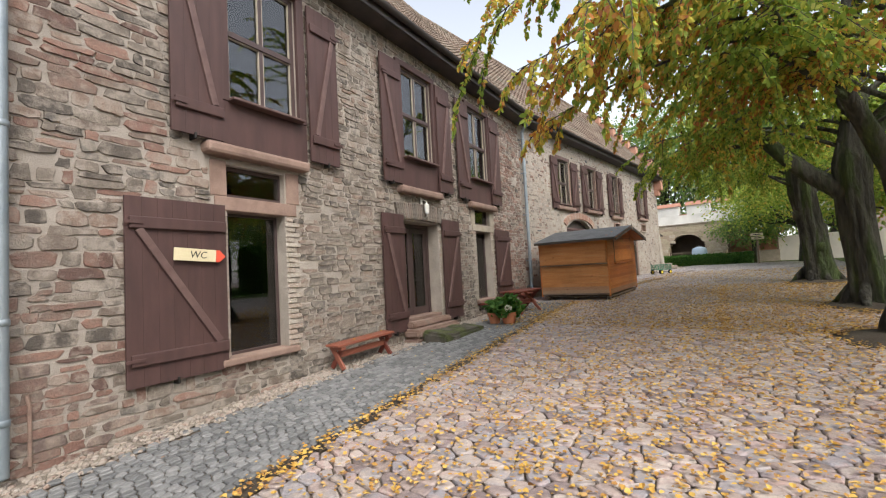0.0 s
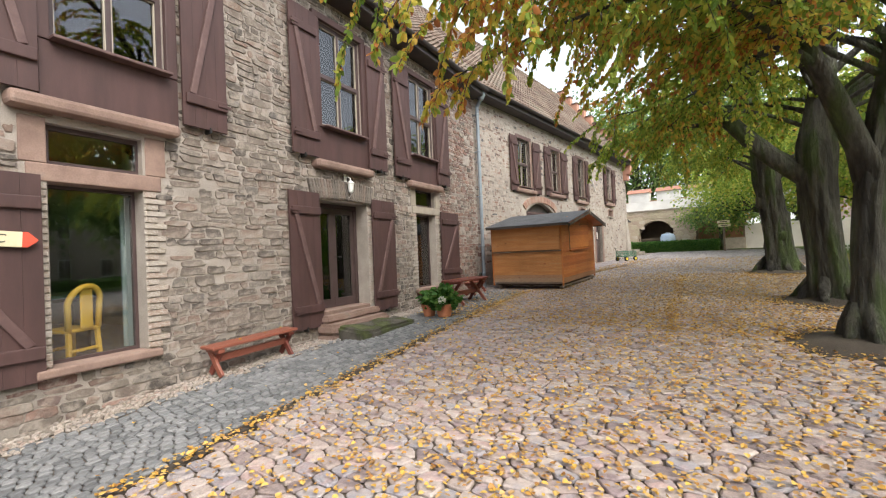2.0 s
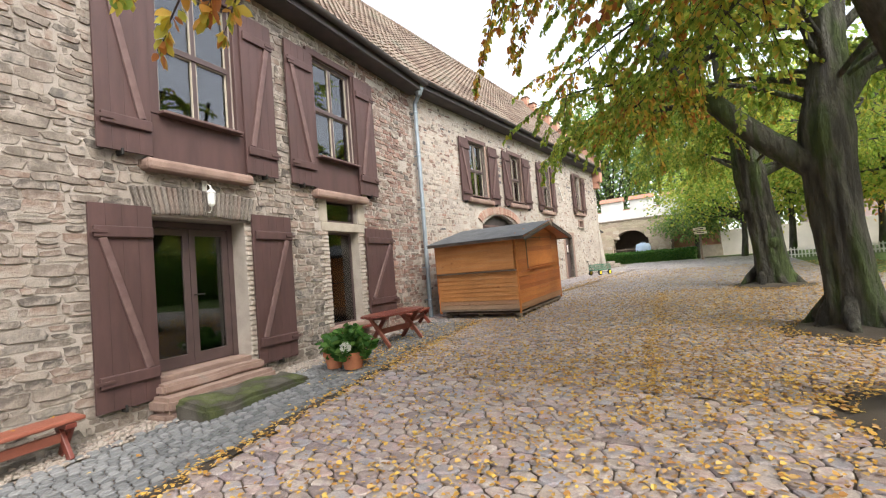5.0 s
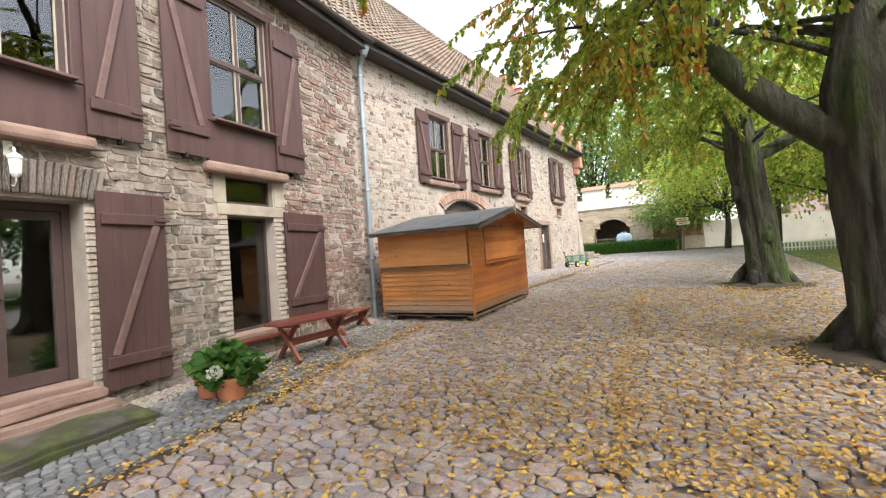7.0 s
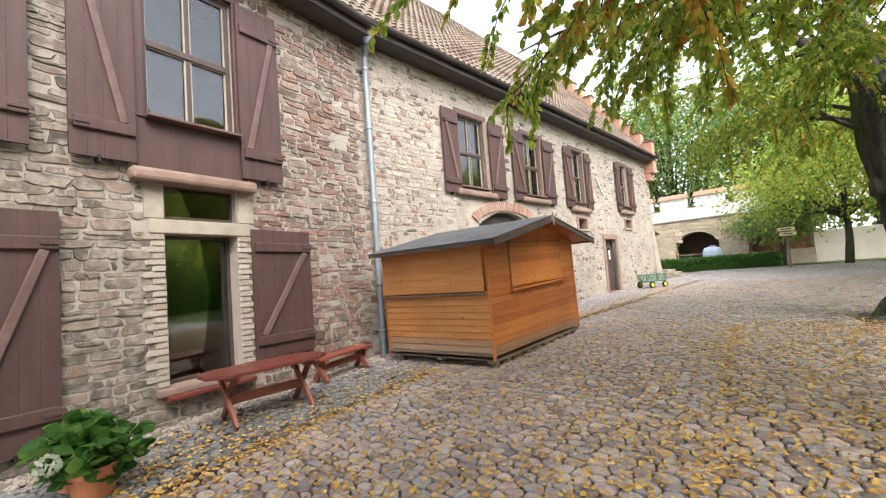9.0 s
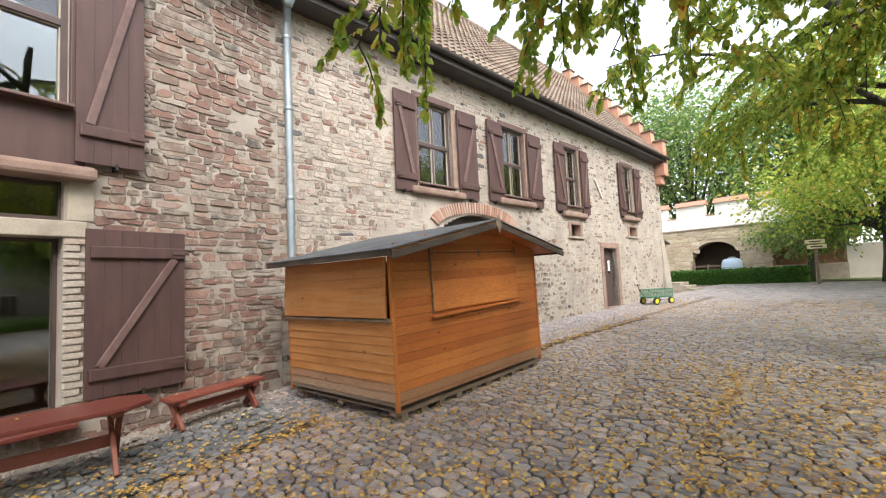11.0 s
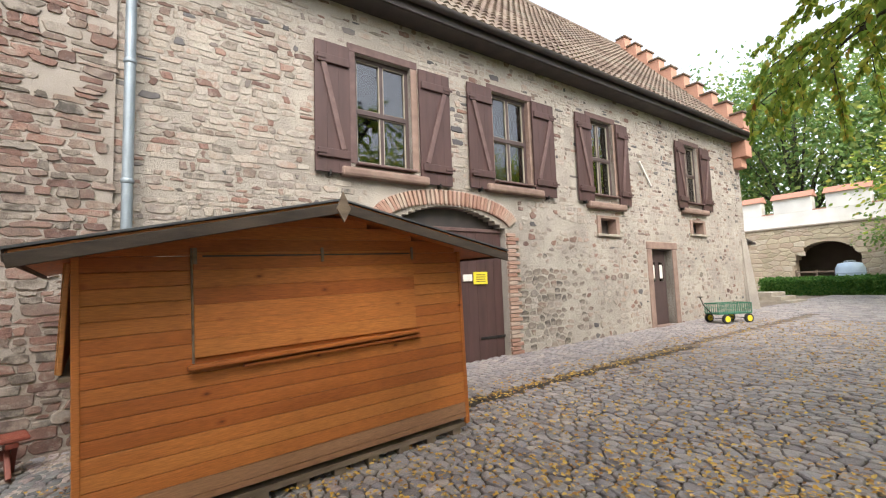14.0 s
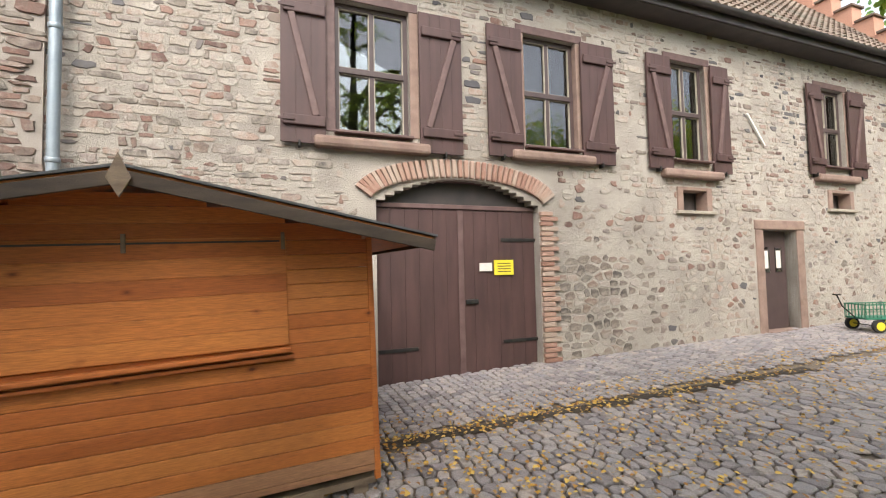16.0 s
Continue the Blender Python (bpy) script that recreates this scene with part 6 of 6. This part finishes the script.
tagged(link("ledge", box(-30, -5.8, YW - 0.1, YW + 0.3, 4.40, 4.49, 0.02), "greystone"), "stone string course below the parapet", "ledge", kind="structure")
mer = thing("battlements", pose(0, YW + 0.25, 5.25), "whitewashed battlements with red brick-tile caps", "battlements", kind="structure")
x = -29.2
k = 0
while x < 2.5:
    part("merlon", box(x, x + 1.72, 0, 0.55, 0.002, 0.80, 0.01), "white", mer)
    cap = bmesh.new()
    vs = [cap.verts.new(p) for xx in (x - 0.08, x + 1.80) for p in ((xx, -0.14, 0.78), (xx, 0.69, 0.78), (xx, 0.275, 1.12))]
    for q in ((0, 2, 1), (3, 4, 5), (0, 3, 5, 2), (1, 2, 5, 4), (0, 1, 4, 3)):
        cap.faces.new([vs[i] for i in q])
    part("cap", cap, "brick_far", mer, "red tiled cap")
    part("gap_slope", box(x + 1.725, x + 2.297, -0.02, 0.57, 0.003, 0.06), "brick_far", mer, "red tiled sill between merlons")
    x += 2.30
    k += 1
# garden building and white walls to the right of the arch
gb = thing("garden_shed", pose(-5.84, YW + 0.3, 0.9), "low reddish open garden shelter beside the old wall", "shed")
part("base_wall", box(0, 3.4, 0.5, 0.75, 0, 0.95, 0.02), "greystone", gb)
part("rear_wall", box(0, 3.4, 2.0, 2.2, 0, 2.4), "brick_far", gb)
part("roof", box(-0.1, 3.7, 0.2, 2.4, 2.3, 2.42, 0.01), "brick_far", gb, "flat red tiled roof")
for x in (0.1, 1.7, 3.3):
    part("post", box(x - 0.06, x + 0.06, 0.55, 0.67, 0.951, 2.3, 0.01), "pallet", gb)
tagged(link("wall_10", box(-2.6, 22, YW + 2, YW + 2.4, 0.6, 2.9, 0.02), "white"), "low whitewashed garden wall", "wall", kind="structure")
ph = thing("far_house", pose(10, YW + 6, 0.9), "pale pink house behind the garden", "house")
part("wall", box(-7, 7, 0, 6, 0, 5.2), "pinkwall", ph)
bm = bmesh.new()
vs = [bm.verts.new(p) for xx in (-7.4, 7.4) for p in ((xx, -0.5, 5.1), (xx, 6.5, 5.1), (xx, 3, 8.4))]
for q in ((0, 2, 1), (3, 4, 5), (0, 3, 5, 2), (1, 2, 5, 4), (0, 1, 4, 3)):
    bm.faces.new([vs[i] for i in q])
part("roof", bm, "brick_far", ph, "red tiled roof")
for x in (-5, -2, 1, 4):
    wn_ = part("window", box(x, x + 1, -0.04, 0.0, 1.2, 2.6), "frame_brown", ph)
    part("sill", box(x - 0.1, x + 1.1, -0.12, -0.041, 1.12, 1.2), "white", wn_)
fence = thing("picket_fence", pose(0.9, 30.2, ground(30.2)), "low white picket fence on the lawn", "fence")
for k in range(34):
    part("picket", box(k * 0.13, k * 0.13 + 0.05, 0, 0.02, 0.0, 0.5), "white", fence)
for z in (0.14, 0.38):
    part("rail", box(-0.05, 4.4, 0.021, 0.045, z, z + 0.05), "white", fence)
tank = thing("water_tank", pose(-7.55, 41.0, ground(41)), "pale blue plastic water tank in front of the arch", "tank")
part("body", lathe([(0.45, 0), (0.55, 0.08), (0.55, 1.15), (0.45, 1.38), (0.2, 1.44)], 20), "tank", tank, smooth=True)
for z in (0.3, 0.6, 0.9):
    part("band", lathe([(0.551, z), (0.57, z + 0.02), (0.57, z + 0.06), (0.551, z + 0.08)], 20), "tank", tank)
part("lid", lathe([(0.2, 1.441), (0.22, 1.45), (0.22, 1.5), (0.1, 1.53)], 14), "zinc", tank)
rail = thing("railing", pose(-9.9, 41.6, ground(41)), "weathered wooden rail across the arch", "railing")
part("bar", box(0, 1.9, -0.03, 0.03, 1.0, 1.08), "pallet", rail)
for x in (0.05, 0.9, 1.8):
    part("post", box(x - 0.04, x + 0.04, -0.04, 0.04, 0, 1.15), "pallet", rail)
sp = thing("signpost", pose(-3.2, 36.0, ground(36)), "wooden signpost with two pale direction boards", "signpost")
part("post", box(-0.05, 0.05, -0.05, 0.05, 0, 2.1, 0.01), "pallet", sp)
for z, o in ((1.86, 0.0), (1.62, 0.05)):
    part("sign_board", box(-0.36 + o, 0.34 + o, -0.085, -0.052, z, z + 0.17, 0.006), "cream", sp, "pale direction board")
    part("text_bar", box(-0.22 + o, 0.2 + o, -0.089, -0.0855, z + 0.06, z + 0.11), "ink", sp)
stp = thing("far_steps", pose(-8.6, 32.4, ground(32.4)), "low grey stone steps beside the building's corner", "steps", kind="structure")
for k in range(3):
    part("step", box(-0.9, 1.25 - 0.32 * k, 0.1 * k, 1.6, 0.15 * k - 0.05, 0.15 * (k + 1) - 0.052, 0.015), "greystone", stp)
cp = thing("lean_to", WB @ pose(17.05, 0.35, 2.9), "small bracketed tiled canopy at the corner", "canopy", kind="structure")
part("canopy_roof", box(0, 0.75, -0.35, 0.9, 0.22, 0.29, 0.01), "gutter", cp, m=pose(0, 0, 0, 0, 10, 0))
part("strut", beam((0.0, -0.25, -0.35), (0.6, -0.25, 0.14), 0.06, 0.06, 0.01), "pallet", cp)

# garden cart
cart = thing("garden_cart", frame_of((-6.78, 25.1, ground(25.3)), (0.42, 0.9, 0)) @ Matrix.Scale(0.85, 4), "green mesh-sided garden cart with yellow-hubbed wheels", "cart")
part("tray", box(0, 1.15, -0.28, 0.28, 0.27, 0.31, 0.01), "cart_green", cart)
for y in (-0.28, 0.265):
    part("side_rail", box(0, 1.15, y, y + 0.015, 0.575, 0.6), "cart_green", cart)
    part("side_rail", box(0, 1.15, y, y + 0.015, 0.43, 0.445), "cart_green", cart)
    for k in range(16):
        part("wire", box(k * 0.0757, k * 0.0757 + 0.012, y + 0.002, y + 0.012, 0.311, 0.575), "cart_green", cart)
for x in (0, 1.138):
    part("end_rail", box(x, x + 0.012, -0.265, 0.265, 0.575, 0.6), "cart_green", cart)
    for k in range(7):
        part("wire", box(x, x + 0.012, -0.25 + k * 0.08, -0.238 + k * 0.08, 0.311, 0.575), "cart_green", cart)
for x in (0.2, 0.95):
    part("axle", tube([(x, -0.36, 0.14), (x, 0.36, 0.14)], [0.012, 0.012], 8), "iron", cart)
    for y in (-0.34, 0.34):
        wh = part("wheel", lathe([(0.09, -0.04), (0.135, -0.035), (0.14, 0), (0.135, 0.035), (0.09, 0.04)], 20), "rubber", cart, "black rubber tyre", m=pose(x, y, 0.14, 90, 0, 0))
        part("hub", lathe([(0.088, -0.043), (0.06, -0.048), (0.02, -0.05), (0.02, 0.05), (0.06, 0.048), (0.088, 0.043)], 16), "notice", wh, "yellow wheel hub")
part("pull_bar", tube([(0.0, 0, 0.3), (-0.25, 0, 0.55), (-0.35, 0, 0.8)], [0.014] * 3, 8), "iron", cart)
part("handle", tube([(-0.35, -0.1, 0.8), (-0.35, 0.1, 0.8)], [0.014] * 2, 8), "iron", cart)

# house across the lawn, mirrored in the windows
oh = thing("opposite_house", pose(27, 12, -0.2), "pinkish two-storey house across the lawn mirrored in the windows", "house")
part("wall", box(0, 8, -14, 14, 0, 6.5), "pinkwall", oh)
bm = bmesh.new()
vs = [bm.verts.new(p) for yy in (-14.4, 14.4) for p in ((-0.5, yy, 6.4), (8.5, yy, 6.4), (4, yy, 10.5))]
for q in ((0, 2, 1), (3, 4, 5), (0, 3, 5, 2), (1, 2, 5, 4), (0, 1, 4, 3)):
    bm.faces.new([vs[i] for i in q])
part("roof", bm, "brick_far", oh, "red tiled roof")
for y in range(-12, 13, 3):
    for z in (1.0, 4.0):
        wd = part("window", box(-0.05, 0.0, y, y + 1.0, z, z + 1.5), "white", oh)
        for a, b in ((0.08, 0.47), (0.53, 0.92)):
            part("pane", box(-0.065, -0.051, y + a, y + b, z + 0.1, z + 1.4), "frame_brown", wd)
tagged(link("wall_11", box(-12, 30, -22.5, -22, -1, 5), "citystone"), "plain old wall closing the yard behind", "wall", kind="structure")


# ---- stones of walls, pavement and yard ----
def inside(poly, holes):
    """The polygon cut back to the outside of the openings, or nothing."""
    for a, b, c, d in holes:
        if max(p[0] for p in poly) < a or min(p[0] for p in poly) > b or max(p[1] for p in poly) < c or min(p[1] for p in poly) > d:
            continue
        cx, cy = sum(p[0] for p in poly) / len(poly), sum(p[1] for p in poly) / len(poly)
        gaps = ((a - cx, 1, 0, a), (cx - b, -1, 0, -b), (c - cy, 0, 1, c), (cy - d, 0, -1, -d))
        best = max(gaps)
        if best[0] < 0:
            return None
        poly = clip(poly, *best[1:])
        if len(poly) < 3:
            return None
    return poly


class Heap:
    """Collects many stones into one mesh."""

    def __init__(self):
        self.v, self.f = [], []

    def add(self, vs, fs):
        k = len(self.v)
        self.v += vs
        self.f += [tuple(i + k for i in q) for q in fs]

    def make(self, name, mat, parent, label):
        if not self.v:
            return None
        ob = new(name, raw(name, self.v, self.f, mat))
        if parent:
            ob.parent = parent
        return tagged(ob, label, kind="stuff")


def single(name, vs, fs, mat, parent):
    c = np.mean(vs, 0)
    ob = new(name, raw(name, [(p[0] - c[0], p[1] - c[1], p[2] - c[2]) for p in vs], fs, mat))
    ob.location = c
    ob.parent = parent


rng = random.Random(21)
KEEP_A = [(a - 0.16, b + 0.14, 3.28, 5.92) for a, b in UP_A] + [(2.34, 3.72, 2.44, 3.1), (2.42, 3.60, 0.48, 2.45), (6.13, 7.79, 0.5, 2.59), (6.08, 7.82, 2.55, 2.96), (9.28, 10.66, 2.53, 3.2), (9.35, 10.55, 0.62, 2.54)]
heaps = {"rubble": Heap(), "red_rubble": Heap()}
lone = 0
for x0, x1, dx, dy in ((-4.0, 2.2, 0.27, 0.115), (2.2, 10.75, 0.24, 0.10), (10.75, 12.88, 0.235, 0.092)):
    for poly in courses(x0, x1, -0.45, EAVE + 0.1, dx, dy, rng):
        poly = inside(poly, KEEP_A)
        if not poly or rng.random() < 0.025:
            continue
        cx, cz = sum(p[0] for p in poly) / len(poly), sum(p[1] for p in poly) / len(poly)
        st = stone(poly, 0.007 + 0.016 * rng.random() ** 2, 0.006 + 0.018 * rng.random() ** 1.5, rng, True, 0.92, 0.024)
        if not st:
            continue
        vs = [(x, -h, z) for x, z, h in st[0]]
        redness = 0.46 - 0.16 * max(0, cx) + (0.30 if cz < 0.7 else 0) + 0.5 * noise.noise(Vector((cx * 0.7, cz * 0.7, 0))) + (2.15 if cx > 10.2 else 0)
        if 3.75 < cx < 5.6 and 0.2 < cz < 2.9 and lone < 300:
            single("stone", vs, st[1], "rubble_one", wall_1)
            lone += 1
        else:
            heaps["red_rubble" if rng.random() < redness else "rubble"].add(vs, st[1])
heaps["rubble"].make("rubble_stones", "rubble", wall_1, "grey-brown rubble stones in rough courses")
heaps["red_rubble"].make("rubble_stones", "red_rubble", wall_1, "reddish sandstone rubble in rough courses")

KEEP_B = [(a - 0.14, b + 0.14, c - 0.02, d + 0.14) for a, b, c, d in UP_B] + [(a, b, c - 0.06, d) for a, b, c, d in VENTS] + [(3.4, 6.45, 0.4, 2.95), (3.3, 6.5, 2.9, 3.62), (10.95, 12.45, 0.5, 2.92)]
heaps = {"pale_rubble": Heap(), "dark_stone": Heap(), "red_rubble": Heap(), "rubble": Heap()}
lone = 0
def coursed_part(poly):
    cx, cz = sum(p[0] for p in poly) / len(poly), sum(p[1] for p in poly) / len(poly)
    return cz > 3.3 + 0.6 * noise.noise(Vector((cx * 0.6, 1, 7))) or cx < 3.2


POLYS_B = [p for p in courses(B0, B1 - 0.05, 0.35, EAVE + 0.2, 0.19, 0.095, rng) if coursed_part(p)]
POLYS_B += [p for p in cells(B0, B1 - 0.05, 0.35, 4.0, 0.19, 0.135, 0.75, rng, 0.5, 0.3) if not coursed_part(p)]
for poly in POLYS_B:
    poly = inside(poly, KEEP_B)
    if not poly:
        continue
    cx, cz = sum(p[0] for p in poly) / len(poly), sum(p[1] for p in poly) / len(poly)
    bare = noise.noise(Vector((cx * 0.45, cz * 0.6, 5)))
    left = cx < 2.2 + 0.5 * noise.noise(Vector((0, cz, 2)))
    mosaic = 6.45 < cx < 7.7 + 0.3 * noise.noise(Vector((cz * 2, 0, 4))) and cz < 2.2
    if not mosaic and rng.random() < (0.20 if left else 0.30) - (0.2 if left else 0.38) * bare:
        continue
    shrink = 0.010 + 0.010 * rng.random() + (0 if left else 0.012 * rng.random()) + (0.0 if coursed_part(poly) or mosaic else 0.012)
    st = stone(poly, shrink, 0.004 + 0.008 * rng.random(), rng, True, 0.9, 0.026)
    if not st:
        continue
    vs = [(x, -h, z) for x, z, h in st[0]]
    if 6.5 < cx < 8.4 and 0.6 < cz < 2.6 and lone < 200:
        single("stone", vs, st[1], "rubble_one" if rng.random() < 0.65 else "pale_one", wall_2)
        lone += 1
        continue
    dark = 0.03 + (0.20 if 4.2 < cz < 6.0 and 4.7 < cx else 0) * max(0, 0.6 + 1.2 * noise.noise(Vector((cx * 0.8, cz * 0.9, 9))))
    r = rng.random()
    heaps["dark_stone" if r < dark else "red_rubble" if r > (0.80 if left else 0.88) else "rubble" if r > (0.72 if left else 0.84) else "pale_rubble"].add(vs, st[1])
heaps["pale_rubble"].make("rubble_stones", "pale_rubble", wall_2, "pale beige rubble stones half sunk in mortar")
heaps["dark_stone"].make("dark_stones", "dark_stone", wall_2, "small dark stones set in the mortar")
heaps["red_rubble"].make("rubble_stones", "red_rubble", wall_2, "reddish rubble stones")
heaps["rubble"].make("rubble_stones", "rubble", wall_2, "grey-brown rubble stones")

# far old wall
h = Heap()
for poly in cells(-16, -5.9, 0.9, 4.35, 0.5, 0.26, 0.8, rng, 0.4):
    poly = inside(poly, [(AX - AR - 0.05, AX + AR + 0.05, 0.5, AS), (AX - AR * 0.9, AX + AR * 0.9, AS - 0.1, AS + 0.8), (AX - AR * 0.6, AX + AR * 0.6, AS, AT + 0.1)])
    st = poly and stone(poly, 0.02, 0.03, rng, False, 0.85)
    if st:
        h.add([(x, -hh, z) for x, z, hh in st[0]], st[1])
h.make("wall_stones", "citystone", bpy.data.objects["wall_7"], "yellowish old wall stones")

# leaf-filled gutter line before the far wing
SEAM_X = -5.63
sheet("drain_channel", [(SEAM_X - 0.07, 15.7), (SEAM_X + 0.09, 15.7), (SEAM_X + 0.19, 21.5), (SEAM_X + 0.03, 21.5)], "soil", -0.012, "dark earth-filled gutter line between setts and cobbles", "gutter")

# grey setts of the pavement along the wall
pav = thing("pavement", Matrix.Identity(4), "narrow pavement of small grey stone setts along the wall", "pavement", kind="structure")
h = Heap()
lone = 0
for poly in cells(-4.0, 12.7, -2.3, -0.42, 0.105, 0.088, 0.3, rng):
    cx, cy = sum(p[0] for p in poly) / len(poly), sum(p[1] for p in poly) / len(poly)
    c = WA @ Vector((cx, cy, 0))
    if c.x > kerb_x(c.y) - 0.06 or (cy > -0.55 and rng.random() < 0.4) or (cx > 9 and rng.random() < 0.12):
        continue
    st = stone(poly, 0.008, 0.016, rng, True, 0.8)
    if not st:
        continue
    vs = []
    for x, y, z in st[0]:
        p = WA @ Vector((x, y, 0))
        vs.append((p.x, p.y, ground(p.y) + z - 0.002))
    if 2.2 < cx < 4.6 and cy < -0.55 and lone < 300:
        single("sett", vs, st[1], "sett_one", pav)
        lone += 1
    else:
        h.add(vs, st[1])
foot = Heap()
for poly in cells(-7.6, SEAM_X - 0.02, 15.9, 28.5, 0.13, 0.11, 0.4, rng):
    cx, cy = sum(p[0] for p in poly) / len(poly), sum(p[1] for p in poly) / len(poly)
    st = stone(poly, 0.008, 0.012, rng, True, 0.84)
    if st and cx < SEAM_X - 0.12:
        foot.add([(x, y, ground(y) + z - 0.006) for x, y, z in st[0]], st[1])
h.make("setts", "sett", pav, "small grey setts")
foot.make("setts", "cobble_grey", pav, "small brownish-grey setts before the gate")

# loose gravel at the foot of the wall
pebbles = Heap()
for poly in cells(-3.0, 12.6, -0.52, -0.02, 0.052, 0.045, 0.9, rng):
    st = stone(poly, 0.005 + 0.008 * rng.random(), 0.006 + 0.012 * rng.random(), rng, False, 0.6)
    if not st or rng.random() < 0.3:
        continue
    vs = []
    for x, y, z in st[0]:
        p = WA @ Vector((x, y, 0))
        vs.append((p.x, p.y, ground(p.y) + z))
    pebbles.add(vs, st[1])
pebbles.make("gravel_pebbles", "pale_rubble", pav, "loose pale gravel along the wall")
sheet("seam_earth", [(kerb_x(-3) - 0.09, -3), (kerb_x(-3) + 0.10, -3), (kerb_x(9.4) + 0.10, 9.4), (kerb_x(9.4) - 0.09, 9.4)], "soil", -0.003, "dark earth in the seam between pavement and cobbles", "earth")

# cobbles of the yard
yard = thing("cobbled_yard", Matrix.Identity(4), "yard of worn pinkish-grey cobblestones", "paving", kind="structure")
h, hg = Heap(), Heap()
lone = 0
for x0, x1, y0, y1, dx, dy, fine in ((-7.6, 3.0, -3, 8.5, 0.18, 0.13, True), (-7.6, 3.0, 8.5, 19, 0.14, 0.108, True), (-7.6, 3.0, 19, 24, 0.16, 0.125, False), (-7.6, 3.4, 24, 38, 0.21, 0.18, False), (3.0, 9.4, -6, 20, 0.22, 0.19, False)):
    for poly in cells(x0, x1, y0, y1, dx, dy, 0.72, rng, 0.4, 0.2):
        cx, cy = sum(p[0] for p in poly) / len(poly), sum(p[1] for p in poly) / len(poly)
        if cy < 12.2 and cx < kerb_x(cy) + 0.07:
            continue
        if any((cx - a) ** 2 + (cy - b) ** 2 < (0.75 + 0.25 * rng.random()) ** 2 for a, b in TREES):
            continue
        if (cx > 1.45 and cy > 19.6) or (cx < SEAM_X + (0.15 if cy < 21.6 else 0.0) + 0.0175 * (cy - 15.7) and 15.9 < cy < 28.5):
            continue
        st = stone(poly, 0.007 + 0.005 * rng.random(), 0.010 + 0.010 * rng.random(), rng, fine, 0.86)
        if not st:
            continue
        vs = [(x, y, ground(y) + z - 0.004) for x, y, z in st[0]]
        if -2.4 < cx < -0.2 and 2.2 < cy < 6.0 and lone < 300:
            single("cobblestone", vs, st[1], "cobble_one", yard)
            lone += 1
        else:
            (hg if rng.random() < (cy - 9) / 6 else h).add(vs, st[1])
h.make("cobblestones", "cobble", yard, "worn pinkish cobblestones")
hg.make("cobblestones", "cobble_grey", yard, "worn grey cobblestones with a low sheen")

# fallen leaves
g = np.random.default_rng(77)
P = []
n = 31000
q = np.stack([g.normal(-1.0, 2.0, n), g.uniform(-2, 17, n)], 1)
P.append(q[(q[:, 0] > -5.4) & (q[:, 0] < 6)])
q = np.stack([g.uniform(-6.2, 3, 24000), 8.5 + 18 * g.random(24000) ** 1.3], 1)
P.append(q)
ys = g.uniform(-3, 12.4, 2000)
P.append(np.stack([np.array([kerb_x(y) for y in ys]) + g.normal(0.06, 0.10, 2000), ys], 1))
ys = 7.5 + 9 * g.random(750) ** 0.9
P.append(np.stack([-1.42 - 0.145 * (ys - 9.23) + g.normal(0, 0.06, 750) + 0.05 * np.sin(ys * 1.7), ys], 1))
ys = 15.6 + 5.5 * g.random(520) ** 1.5
P.append(np.stack([SEAM_X + 0.01 + 0.0175 * (ys - 15.7) + g.normal(0, 0.06, 520), ys], 1))
for a, b in TREES:
    P.append(np.stack([g.normal(a, 0.8, 500), g.normal(b, 0.8, 500)], 1))
P.append(np.stack([g.uniform(-6.5, -5.0, 160), g.uniform(9, 12.4, 160)], 1))
P = np.concatenate(P)
P = P[(P[:, 1] > 7.5) | (P[:, 0] > np.array([kerb_x(y) for y in P[:, 1]]) - 0.12 - 1.2 * (g.random(len(P)) < 0.05))]
P = np.concatenate([P, np.array([[ground(y) + 0.026 + 0.012 * g.random()] for y in P[:, 1]])], 1)
bench_tops = []
for s_, out, half, wid, z, n in ((11.74, 0.44, 0.5, 0.1, 0.352, 8), (10.12, 0.93, 0.5, 0.2, 0.567, 7), (4.66, 0.30, 0.5, 0.08, 0.382, 3)):
    for k in range(n):
        p = on_ground(s_, out, 0) @ Vector((g.uniform(-half, half), g.uniform(-wid, wid), z + 0.012))
        bench_tops.append(tuple(p))
P = np.concatenate([P, np.array(bench_tops)])
a = g.uniform(0, 2 * np.pi, len(P))


def flat_leaves(name, P, a, size, seed):
    """Lying leaves, slightly cupped and tipped."""
    k = np.random.default_rng(seed)
    d = np.stack([np.cos(a), np.sin(a), k.normal(0, 0.15, len(a))], 1)
    e = np.stack([-np.sin(a), np.cos(a), k.normal(0, 0.25, len(a))], 1)
    s = size[:, None]
    up = np.array([0, 0, 1.0]) * s * (0.05 + 0.2 * k.random((len(a), 1)))
    ring = [P - 0.5 * s * d, P - 0.2 * s * d + 0.36 * s * e + up, P + 0.2 * s * d + 0.30 * s * e + up, P + 0.5 * s * d, P + 0.2 * s * d - 0.30 * s * e + up * 0.8, P - 0.2 * s * d - 0.36 * s * e + up * 0.8]
    vs = np.stack(ring, 1).reshape(-1, 3)
    b = np.arange(len(a))[:, None] * 6
    fs = np.concatenate([b + np.array([3, 2, 1, 0]), b + np.array([5, 4, 3, 0])], 0)
    return raw(name, vs.tolist(), fs.tolist(), "fallen")


tagged(new("fallen_leaves", flat_leaves("fallen_leaves", P, a, g.uniform(0.024, 0.054, len(P)) * np.where(P[:, 1] > 10, 0.9, 1.0), 4)), "scattered yellow and orange fallen leaves on the cobbles", "fallen leaves", kind="stuff")
